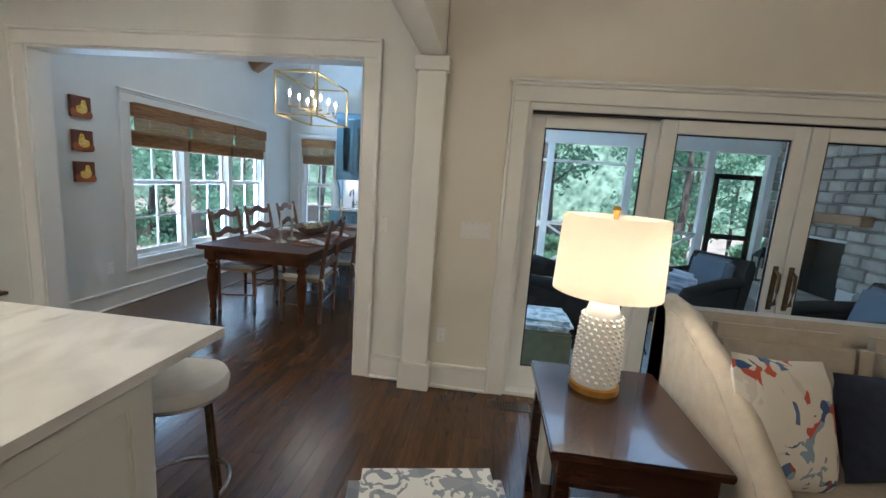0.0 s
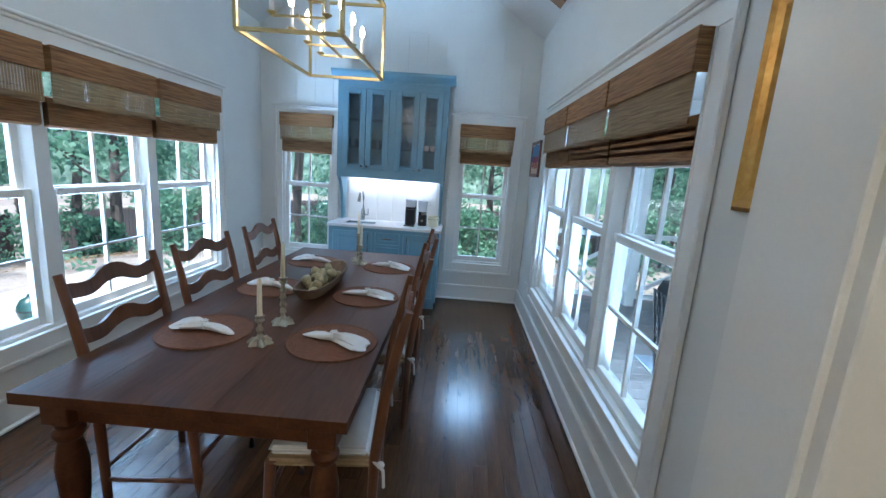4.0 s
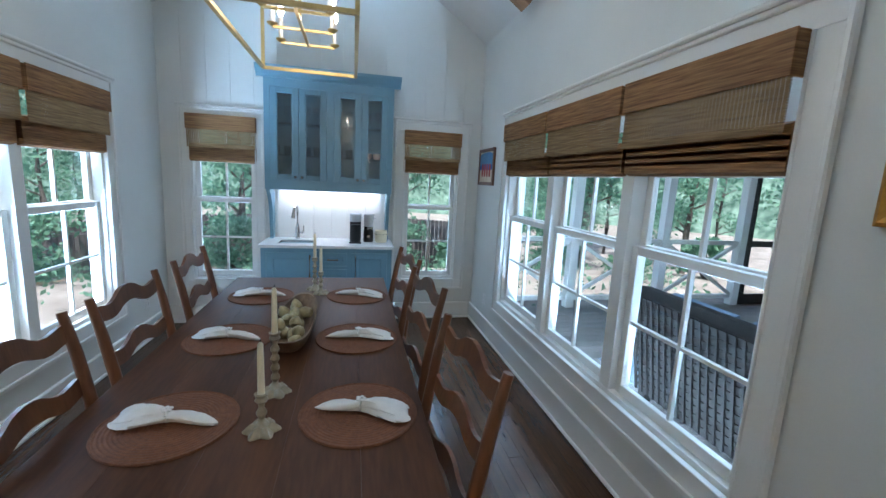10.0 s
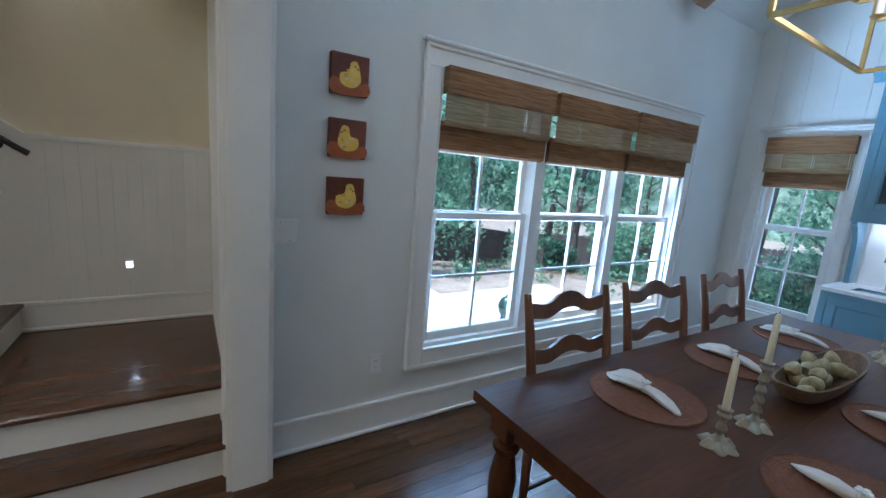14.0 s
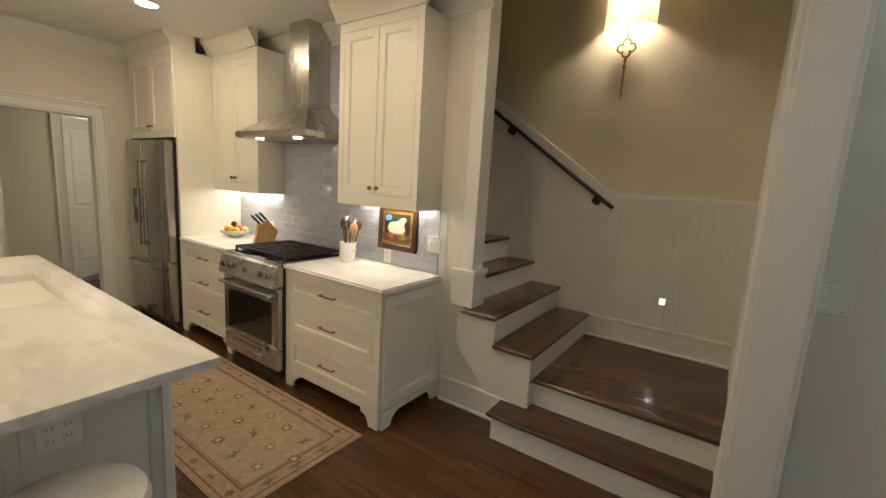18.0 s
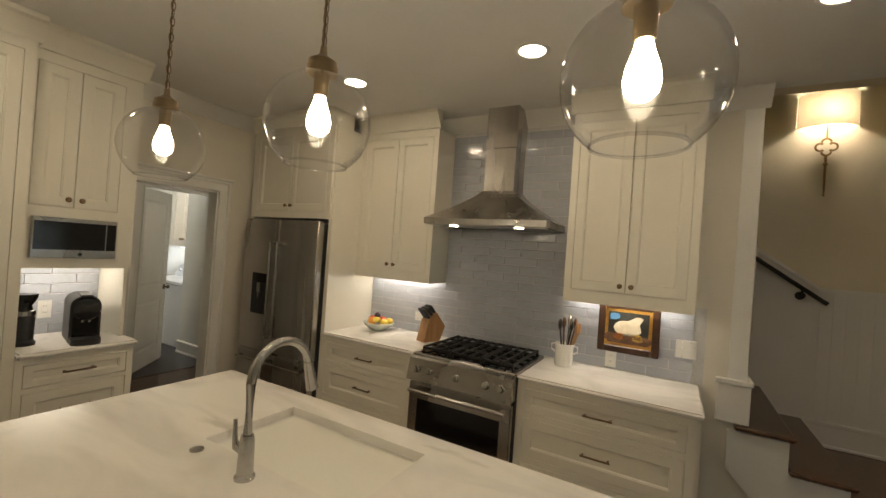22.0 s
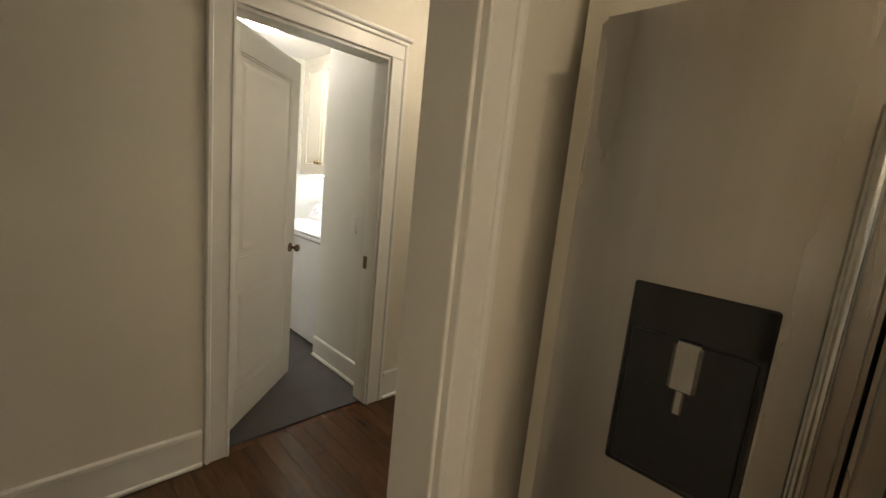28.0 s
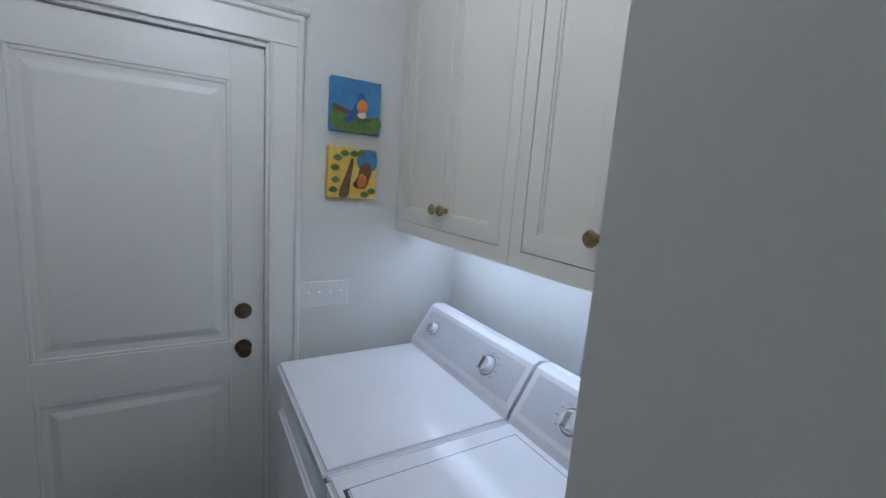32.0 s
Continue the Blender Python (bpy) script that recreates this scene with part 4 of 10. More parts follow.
def cloth_roll(stations, seed):
    """Soft gathered cloth along x: stations (x, y, half width, height), with folds running lengthwise."""
    m = Mesh()
    n = 22
    rows = []
    for x, y, w, h in stations:
        ring = []
        for i in range(n):
            a = 2 * math.pi * i / n
            ripple = 1 + 0.16 * math.sin(3 * a + seed + x * 14) + 0.09 * math.sin(7 * a + x * 30)
            ring.append(m.bm.verts.new((x + 0.006 * math.sin(2 * a + seed), y + w * math.cos(a) * ripple, max(0.001, h * 0.5 + h * 0.5 * math.sin(a) * ripple))))
        rows.append(ring)
    for p, q in zip(rows, rows[1:]):
        for i in range(n):
            m.bm.faces.new((p[i], p[(i + 1) % n], q[(i + 1) % n], q[i]))
    m.bm.faces.new(rows[0][::-1])
    m.bm.faces.new(rows[-1])
    return m


part("cloth_tail", cloth_roll([(-0.150, 0.022, 0.006, 0.006), (-0.135, 0.020, 0.016, 0.014), (-0.10, 0.014, 0.026, 0.026), (-0.06, 0.006, 0.026, 0.034), (-0.025, 0.0, 0.019, 0.036), (0.004, 0.0, 0.016, 0.036)], 0.4), LINEN, nap, "gathered linen tail", smooth=True)
part("cloth_fan", cloth_roll([(0.004, 0.0, 0.016, 0.036), (0.03, -0.004, 0.030, 0.044), (0.06, -0.010, 0.050, 0.046), (0.09, -0.016, 0.063, 0.040), (0.12, -0.022, 0.068, 0.030), (0.150, -0.026, 0.062, 0.020), (0.168, -0.028, 0.048, 0.012), (0.174, -0.028, 0.036, 0.005)], 1.7), LINEN, nap, "flared linen end", smooth=True)
rg = Mesh().tube([(0.004, 0.019 * math.cos(a), 0.024 + 0.019 * math.sin(a)) for a in np.linspace(0, 2 * math.pi, 16, endpoint=False)], 0.005, 8, True)
for i in range(5):
    a = i * 1.2566
    rg.ball((0.006 + 0.012 * math.cos(a), 0.012 * math.sin(a), 0.046), 0.008, 1, 1, 0.5, 8, 5)
part("napkin_ring", rg, PORCELAIN, nap, "white flower napkin ring", smooth=True)
SETTINGS = [(1.235, 2.112, 12), (1.23, 2.88, -8), (1.855, 1.37, 8), (1.853, 2.075, -12), (1.862, 2.867, 10)]
for x, y, r in SETTINGS:
    copy_thing(mat_thing, pose(x, y, TBZ, 0, 0, r))
    copy_thing(nap, pose(x, y, TBZ + 0.008, 0, 0, -r * 0.5 if x > 1.5 else 178 - r * 0.5))
nap.matrix_basis = pose(1.25, 1.375, TBZ + 0.008, 0, 0, 176)


PALEBRASS = surface("tarnished_silver_gilt", (0.30, 0.25, 0.17), (0.46, 0.40, 0.29), 0.38, 14, 0.8, 0.1)


def candlestick(x, y, h):
    c = thing("candlestick", "tarnished silver-gilt candlestick with a ruffled foot on the table", "candlestick", (x, y, TBZ), (x * 4000) % 60, "candlesticks")
    beads = max(1, int((h - 0.085) / 0.034))
    prof = [(0.012, 0.012), (0.024, 0.022), (0.014, 0.034), (0.010, 0.044)]
    for k in range(beads):
        z = 0.048 + (h - 0.09) * k / beads
        d = (h - 0.09) / beads
        prof += [(0.010, z), (0.017, z + d * 0.35), (0.015, z + d * 0.55), (0.009, z + d * 0.85)]
    prof += [(0.010, h - 0.034), (0.021, h - 0.022), (0.016, h - 0.012), (0.022, h), (0.012, h)]
    part("stem", Mesh().lathe(prof, n=16), PALEBRASS, c, smooth=True)
    ft = Mesh()
    rows = []
    for r, z in ((0.012, 0.022), (0.03, 0.016), (0.052, 0.003), (0.052, 0.0), (0.01, 0.0)):
        rows.append([ft.bm.verts.new(((r * (1 + (0.16 * math.cos(6 * a) if r > 0.02 else 0))) * math.cos(a), (r * (1 + (0.16 * math.cos(6 * a) if r > 0.02 else 0))) * math.sin(a), z + (0.006 * (1 + math.cos(6 * a)) if 0.02 < r < 0.04 else 0))) for a in np.linspace(0, 2 * math.pi, 36, endpoint=False)])
    for a, b in zip(rows, rows[1:]):
        for i in range(36):
            ft.bm.faces.new((a[i], a[(i + 1) % 36], b[(i + 1) % 36], b[i]))
    part("foot", ft, PALEBRASS, c, smooth=True)
    cd = thing("candle", "cream taper candle standing in a brass candlestick", "candle", (x, y, TBZ + h), 0, "candles")
    part("wax", Mesh().lathe([(0.0115, 0), (0.0105, 0.10), (0.009, 0.165), (0.004, 0.172), (0, 0.172)], n=14), CANDLE, cd, smooth=True)
    part("wick", Mesh().rod((0, 0, 0.17), (0.001, 0, 0.182), 0.0012, n=6), IRON, cd)


candlestick(1.546, 1.30, 0.13)
candlestick(1.545, 1.548, 0.24)
candlestick(1.56, 3.04, 0.24)
candlestick(1.61, 2.93, 0.16)

bowl = thing("dough_bowl", "long carved wooden dough bowl on the table", "bowl", (1.54, 2.19, TBZ), 0)
bw = Mesh()
rows = []
for k, z, f in ((0.55, 0.0, 0), (0.80, 0.022, 0), (0.97, 0.062, 0), (1.0, 0.085, 0), (0.93, 0.086, 1), (0.86, 0.060, 1), (0.66, 0.026, 1), (0.4, 0.020, 1)):
    rows.append([bw.bm.verts.new((0.100 * k * math.copysign(abs(math.cos(a)) ** 0.75, math.cos(a)), 0.41 * k ** 0.8 * math.copysign(abs(math.sin(a)) ** 0.85, math.sin(a)), z + 0.018 * (k ** 4) * math.sin(a) ** 4)) for a in np.linspace(0, 2 * math.pi, 40, endpoint=False)])
for a, b in zip(rows, rows[1:]):
    for i in range(40):
        bw.bm.faces.new((a[i], a[(i + 1) % 40], b[(i + 1) % 40], b[i]))
bw.bm.faces.new(rows[0])
bw.bm.faces.new(rows[-1])
BOWLW = wood("bowl_wood", (0.10, 0.055, 0.025), (0.26, 0.16, 0.085), 0.6, "y", 4, 0, 0, 0.2)
part("shell", bw, BOWLW, bowl, smooth=True)
GREENGOLD = surface("gilded_pear", (0.30, 0.235, 0.11), (0.54, 0.45, 0.25), 0.42, 14, 0.35, 0.2)
pear = Mesh().lathe([(0.0, 0.0), (0.020, 0.003), (0.030, 0.018), (0.031, 0.030), (0.024, 0.048), (0.014, 0.062), (0.006, 0.068), (0.0, 0.068)], n=14).data("fruit", GREENGOLD, True)
for i in range(17):
    p = thing("artificial_pear", "muted gold-green decorative pear in the wooden bowl", "fruit", group="decorative pears")
    body = part("body", pear, None, p)
    part("stalk", Mesh().rod((0, 0, 0.066), (0.004, 0, 0.078), 0.0015, n=5), BRASS, p)
    a = (i % 9) / 8 * 2 - 1
    layer = i // 9
    p.matrix_basis = pose(1.54 + random.uniform(-0.045, 0.045) + (0.02 if i % 2 else -0.02), 2.19 + a * (0.27 if layer == 0 else 0.21), TBZ + 0.032 + 0.036 * layer, random.uniform(-70, 70), random.uniform(-70, 70), random.uniform(0, 360)) @ Matrix.Translation((0, 0, -0.002))

# chandelier
CH = (1.588, 1.975)
chd = thing("lantern_chandelier", "open gilt iron lantern chandelier with lit candle bulbs", "chandelier", (CH[0], CH[1], 0))
w2, l2, zb, zt = 0.238, 0.46, 2.12, 2.565
bar = 0.008


def bar_between(a, b, r=bar):
    a, b = Vector(a), Vector(b)
    m = Mesh()
    L = (b - a).length
    m.box(-r, -r, 0, r, r, L)
    q = (b - a).to_track_quat("Z", "Y").to_matrix().to_4x4()
    bmesh.ops.transform(m.bm, matrix=Matrix.Translation(a) @ q, verts=m.bm.verts)
    return m


for z in (zb, zt):
    for s in (-1, 1):
        part("frame_bar", bar_between((-w2, s * l2, z), (w2, s * l2, z)), GILT, chd)
        part("frame_bar", bar_between((s * w2, -l2, z), (s * w2, l2, z)), GILT, chd)
for sx in (-1, 1):
    for sy in (-1, 1):
        part("corner_post", bar_between((sx * w2, sy * l2, zb), (sx * w2, sy * l2, zt)), GILT, chd)
        part("roof_bar", bar_between((sx * w2, sy * l2, zt), (0, sy * 0.14, zt + 0.10), 0.006), GILT, chd)
part("ridge_bar", bar_between((0, -0.14, zt + 0.10), (0, 0.14, zt + 0.10), 0.007), GILT, chd)
for s in (-1, 1):
    part("hanging_rod", bar_between((0, s * 0.12, zt + 0.10), (0, s * 0.02, RIDGE - 0.04), 0.004), GILT, chd)
part("canopy", Mesh().lathe([(0.06, 0), (0.055, 0.02), (0.02, 0.04)], (0, 0, RIDGE - 0.05), 20), GILT, chd, smooth=True)
part("centre_bar", bar_between((0, -0.36, zb + 0.10), (0, 0.36, zb + 0.10), 0.006), GILT, chd)
part("centre_stem", bar_between((0, 0, zb + 0.10), (0, 0, zt + 0.10), 0.006), GILT, chd)
for i, yy in enumerate((-0.34, -0.113, 0.113, 0.34)):
    part("arm", bar_between((-0.13, yy, zb + 0.10), (0.13, yy, zb + 0.10), 0.005), GILT, chd)
    for s in (-1, 1):
        x = s * 0.13
        cup = part("candle_cup", Mesh().lathe([(0.006, 0), (0.022, 0.012), (0.024, 0.016), (0.012, 0.016)], (x, yy, zb + 0.10), 14), GILT, chd, smooth=True)
        part("candle_sleeve", Mesh().lathe([(0.011, 0.0), (0.011, 0.10), (0.006, 0.10)], (x, yy, zb + 0.116), 12), PORCELAIN, chd, smooth=True)
        part("bulb", Mesh().lathe([(0.006, 0), (0.013, 0.018), (0.014, 0.03), (0.008, 0.052), (0.0, 0.068)], (x, yy, zb + 0.216), 12), BULB, chd, "lit candle bulb", smooth=True)

# ================= cabinets =================


def shaker(w, h, stile=0.055, t=0.020, bead=True):
    """A framed door or drawer front, x 0..w, z 0..h, face at y=-t."""
    m = Mesh()
    steps = [(0, 0), (0, -t + 0.0015), (0.0015, -t), (stile - 0.001, -t), (stile, -t + 0.001), (stile, -t + 0.004)]
    steps += [(stile + 0.006, -t + 0.005), (stile + 0.009, -t + 0.011)] if bead else [(stile, -t + 0.011)]
    rings = [[m.bm.verts.new(v) for v in ((d, y, d), (w - d, y, d), (w - d, y, h - d), (d, y, h - d))] for d, y in steps]
    for p, q in zip(rings, rings[1:]):
        for i in range(4):
            m.bm.faces.new((p[i], p[(i + 1) % 4], q[(i + 1) % 4], q[i]))
    m.bm.faces.new(rings[0][::-1])
    m.bm.faces.new(rings[-1])
    return m


def knob(parent, x, z, y=-0.02, mat=PULL, r=0.015):
    m = Mesh().lathe([(0.007, 0), (0.005, 0.012), (r, 0.018), (r * 1.05, 0.024), (r * 0.7, 0.030), (0, 0.031)], (x, y, z), 16, Matrix.Rotation(radians(90), 4, "X"))
    part("knob", m, mat, parent, "aged bronze knob", smooth=True)


def pull(parent, x, z, L=0.15, y=-0.02, mat=PULL, upright=False):
    m = Mesh()
    if upright:
        m.box(x - 0.005, y - 0.030, z - L / 2, x + 0.005, y - 0.021, z + L / 2, bevel=0.002)
        for s in (-1, 1):
            m.box(x - 0.006, y - 0.024, z + s * (L / 2 - 0.012) - 0.006, x + 0.006, y, z + s * (L / 2 - 0.012) + 0.006, bevel=0.001)
    else:
        m.box(x - L / 2, y - 0.030, z - 0.005, x + L / 2, y - 0.021, z + 0.005, bevel=0.002)
        for s in (-1, 1):
            m.box(x + s * (L / 2 - 0.012) - 0.006, y - 0.024, z - 0.006, x + s * (L / 2 - 0.012) + 0.006, y, z + 0.006, bevel=0.001)
    part("handle", m, mat, parent, "bronze bar pull")


def face_frame(w, z0, z1, holes, t=0.020):
    """A face frame with holes for the inset fronts."""
    xs = sorted({0, w, *[v for h in holes for v in (h[0], h[2])]})
    zs = sorted({z0, z1, *[v for h in holes for v in (h[1], h[3])]})
    m = Mesh()
    for xa, xb in zip(xs, xs[1:]):
        for za, zb_ in zip(zs, zs[1:]):
            cx, cz = (xa + xb) / 2, (za + zb_) / 2
            if not any(h[0] < cx < h[2] and h[1] < cz < h[3] for h in holes):
                m.box(xa, -t, za, xb, 0, zb_)
    bmesh.ops.remove_doubles(m.bm, verts=m.bm.verts, dist=0.0001)
    return m


def cabinet(name, label, at, turn, w, z0, z1, depth, fronts, mat=CAB, group="", stile=0.055, extra=0.0):
    """fronts: (x0, z0, x1, z1, hardware) with hardware 'pull', 'l', 'r' (knob on that side, low), 'L', 'R' (knob high), 'vl', 'vr' (upright pull) or ''."""
    c = thing(name, label, "cabinet", at, turn, group)
    part("body", boxes((0, 0, z0 + extra, w, depth, z1), bevel=0.001), mat, c)
    part("face_frame", face_frame(w, z0 + extra, z1, [f[:4] for f in fronts]), mat, c)
    g = 0.0025
    for x0, za, x1, zb_, hw in fronts:
        fw, fh = x1 - x0 - 2 * g, zb_ - za - 2 * g
        d = shaker(fw, fh, min(stile, fh * 0.28))
        ob = part("drawer" if hw == "pull" else "door", d, mat, c, at=Matrix.Translation((x0 + g, 0, za + g)))
        if hw == "pull":
            pull(ob, fw / 2, fh / 2, min(0.16, fw * 0.4))
        elif hw == "hpull":
            pull(ob, fw / 2, fh - 0.03, 0.12)
        elif hw in ("l", "r"):
            knob(ob, 0.03 if hw == "l" else fw - 0.03, 0.045)
        elif hw in ("L", "R"):
            knob(ob, 0.03 if hw == "L" else fw - 0.03, fh - 0.05)
        elif hw in ("vl", "vr"):
            pull(ob, 0.03 if hw == "vl" else fw - 0.03, 0.14, 0.16, upright=True)
        elif hw in ("Vl", "Vr"):
            pull(ob, 0.03 if hw == "Vl" else fw - 0.03, fh - 0.14, 0.16, upright=True)
    return c


def feet(c, w, mat=CAB, front=True):
    """A valanced furniture foot under a base cabinet."""
    for x, s in ((0, 1), (w, -1)):
        pr = Mesh().prism([(x, 0), (x + s * 0.075, 0), (x + s * 0.085, 0.035), (x + s * 0.11, 0.07), (x + s * 0.15, 0.085), (x + s * 0.15, 0.11), (x, 0.11)], 0.02, Matrix.Translation((0, -0.02, 0)))
        part("foot", pr, mat, c)


# --- base run on the range wall (fronts face +x) ---
FX = 0.43
ZB = 0.885
dr3 = lambda w: [(0.045, 0.70, w - 0.045, 0.845, "pull"), (0.045, 0.43, w - 0.045, 0.665, "pull"), (0.045, 0.15, w - 0.045, 0.395, "pull")]
c = cabinet("base_cabinet", "cream three-drawer base cabinet with bronze pulls beside the range", (FX, -2.69, 0), 90, 0.95, 0.0, ZB, 0.60, dr3(0.95), extra=0.11)
feet(c, 0.95)
part("end_panel", shaker(0.58, 0.74, 0.07), CAB, c, at=Matrix.Translation((0.95, 0.005, 0.13)) @ Matrix.Rotation(radians(90), 4, "Z"))
part("end_foot", Mesh().prism([(0.0, 0), (0.08, 0), (0.10, 0.05), (0.15, 0.085), (0.45, 0.085), (0.50, 0.05), (0.52, 0), (0.60, 0), (0.60, 0.12), (0, 0.12)], 0.02, Matrix.Translation((0.972, 0, 0)) @ Matrix.Rotation(radians(90), 4, "Z")), CAB, c)
c = cabinet("base_cabinet", "cream three-drawer base cabinet with bronze pulls by the fridge", (FX, -4.36, 0), 90, 0.90, 0.0, ZB, 0.60, dr3(0.90), extra=0.11)
feet(c, 0.90)


def slab(name, label, x0, y0, x1, y1, z, t=0.035, mat=MARBLE, r=0.012):
    return whole(name, Mesh().box(x0, y0, z - t, x1, y1, z, bevel=r, seg=3), mat, label, "countertop", smooth=True)


slab("countertop", "white grey-veined marble counter beside the range", -0.15, -2.69, 0.475, -1.712, 0.92)
slab("countertop", "white grey-veined marble counter by the fridge", -0.15, -4.355, 0.475, -3.45, 0.92)

# --- uppers ---
def upper(name, label, y, w, z1=2.62):
    m = w / 2
    c = cabinet(name, label, (0.10, y, 0), 90, w, 1.40, z1, 0.249, [(0.045, 1.455, m, z1 - 0.06, "r"), (m, 1.455, w - 0.045, z1 - 0.06, "l")], group="upper cabinets")
    part("crown", Mesh().prism([(-0.0, 0), (-0.02, 0), (-0.03, 0.02), (-0.075, 0.09), (-0.09, 0.105), (-0.09, 0.13), (0.0, 0.13)], w + 0.04, Matrix.Translation((w + 0.02, -0.02, z1)) @ Matrix.Rotation(radians(90), 4, "Z")), CAB, c)
    part("light_rail", boxes((0, -0.02, 1.375, w, 0.0, 1.40), (0, 0, 1.375, 0.02, 0.249, 1.40), (w - 0.02, 0, 1.375, w, 0.249, 1.40)), CAB, c)
    part("light_strip", boxes((0.06, 0.17, 1.388, w - 0.06, 0.20, 1.399)), STRIP, c, "lit under-cabinet light strip")
    return c


upper("upper_cabinet", "cream two-door upper cabinet next to the stairs", -2.53, 0.755)
upper("upper_cabinet", "cream two-door upper cabinet next to the fridge", -4.36, 0.775)

# --- fridge surround ---
fcab = cabinet("fridge_cabinet", "cream two-door cabinet above the fridge", (0.44, -5.36, 0), 90, 0.98, 1.84, 2.62, 0.58, [(0.05, 1.90, 0.49, 2.56, "r"), (0.49, 1.90, 0.93, 2.56, "l")])
part("side_panel", boxes((0.0, 0.0, 0, 0.038, 0.60, 2.62)), CAB, fcab, at=Matrix.Translation((0.960, 0.0, 0)))
part("side_panel", boxes((0.0, 0.0, 0, 0.05, 0.60, 2.62)), CAB, fcab, at=Matrix.Translation((-0.06, 0.0, 0)))
whole("cabinet_crown", Mesh().prism([(0, 0), (0, 0.02), (0.05, 0.09), (0.07, 0.105), (0.07, 0.13), (-0.2, 0.13), (-0.2, 0)], 1.06, Matrix.Translation((0.46, -5.42, 2.62))), CAB, "cream crown moulding above the fridge cabinet", "crown")

# --- fridge ---
fr = thing("refrigerator", "stainless french-door fridge with a black water dispenser", "refrigerator", (0.46, -5.342, 0), 90)
FW = 0.935
part("case", boxes((0.0, 0.0, 0.03, FW, 0.58, 1.80), bevel=0.004), BLACK, fr)
part("kick_plate", boxes((0.02, -0.03, 0.0, FW - 0.02, 0.02, 0.06)), BLACK, fr)
for x0, x1 in ((0.004, FW / 2 - 0.003), (FW / 2 + 0.003, FW - 0.004)):
    d = part("door", Mesh().box(x0, -0.075, 0.655, x1, -0.004, 1.815, bevel=0.010, seg=3), STEEL, fr, smooth=True)
    hx_ = FW / 2 - 0.045 if x0 < 0.1 else FW / 2 + 0.045
    part("handle", Mesh().tube([(hx_, -0.125, 0.78), (hx_, -0.125, 1.62)], 0.011, 12).box(hx_ - 0.009, -0.125, 0.785, hx_ + 0.009, -0.07, 0.81, bevel=0.002).box(hx_ - 0.009, -0.125, 1.59, hx_ + 0.009, -0.07, 1.615, bevel=0.002), NICKEL, d, smooth=True)
    if x0 < 0.1:
        part("dispenser", Mesh().box(0.15, -0.079, 0.975, 0.365, -0.06, 1.335, bevel=0.004), BLACKGLASS, d, "black dispenser panel")
        part("dispenser_niche", Mesh().box(0.16, -0.0815, 0.985, 0.355, -0.078, 1.25, bevel=0.004), BLACK, d)
        part("paddle", Mesh().box(0.235, -0.094, 1.16, 0.28, -0.08, 1.25, bevel=0.006).box(0.25, -0.092, 1.12, 0.265, -0.082, 1.17, bevel=0.003), NICKEL, d)
d = part("freezer_drawer", Mesh().box(0.004, -0.075, 0.065, FW - 0.004, -0.004, 0.645, bevel=0.010, seg=3), STEEL, fr, smooth=True)
part("handle", Mesh().tube([(0.06, -0.12, 0.58), (FW - 0.06, -0.12, 0.58)], 0.011, 12).box(0.07, -0.12, 0.57, 0.09, -0.07, 0.59).box(FW - 0.09, -0.12, 0.57, FW - 0.07, -0.07, 0.59), NICKEL, d, smooth=True)
part("badge", boxes((FW * 0.56, -0.0765, 0.15, FW * 0.56 + 0.09, -0.075, 0.17)), NICKEL, d)

# --- range ---
rg = thing("gas_range", "stainless slide-in gas range with black grates", "range", (0.47, -3.447, 0), 90)
RW = 0.752
part("case", boxes((0, 0.0, 0.10, RW, 0.60, 0.90)), BLACK, rg)
part("foot_panel", boxes((0.01, 0.03, 0.0, RW - 0.01, 0.06, 0.10)), BLACK, rg)
od = part("oven_door", Mesh().box(0.004, -0.045, 0.26, RW - 0.004, 0.0, 0.735, bevel=0.006, seg=2), STEEL_H, rg, smooth=True)
part("oven_window", boxes((0.075, -0.047, 0.30, RW - 0.075, -0.044, 0.625)), BLACKGLASS, od, "dark oven window")
part("handle", Mesh().tube([(0.03, -0.095, 0.69), (RW - 0.03, -0.095, 0.69)], 0.013, 12).box(0.04, -0.095, 0.68, 0.065, -0.04, 0.70).box(RW - 0.065, -0.095, 0.68, RW - 0.04, -0.04, 0.70), STEEL_H, od, smooth=True)
wd = part("warming_drawer", Mesh().box(0.004, -0.045, 0.105, RW - 0.004, 0.0, 0.25, bevel=0.006, seg=2), STEEL_H, rg, smooth=True)
part("handle", Mesh().tube([(0.12, -0.075, 0.20), (RW - 0.12, -0.075, 0.20)], 0.009, 10).box(0.13, -0.075, 0.194, 0.145, -0.04, 0.206).box(RW - 0.145, -0.075, 0.194, RW - 0.13, -0.04, 0.206), STEEL_H, wd, smooth=True)
part("control_panel", Mesh().prism([(0, 0), (-0.085, 0.0), (-0.055, 0.145), (0.0, 0.165)], RW, Matrix.Translation((RW, 0, 0.755)) @ Matrix.Rotation(radians(90), 4, "Z")), STEEL_H, rg)
for i, x in enumerate((0.07, 0.165, 0.376, 0.587, 0.682)):
    part("control_knob", Mesh().lathe([(0.024, 0), (0.024, 0.008), (0.019, 0.012), (0.018, 0.036), (0.0, 0.037)], (x, -0.070, 0.83), 20, Matrix.Rotation(radians(78), 4, "X")), NICKEL, rg, smooth=True)
part("cooktop", boxes((0.0, -0.02, 0.895, RW, 0.60, 0.925), bevel=0.004), STEEL_H, rg)
part("cooktop_well", boxes((0.03, 0.03, 0.924, RW - 0.03, 0.58, 0.930)), BLACKGLASS, rg)
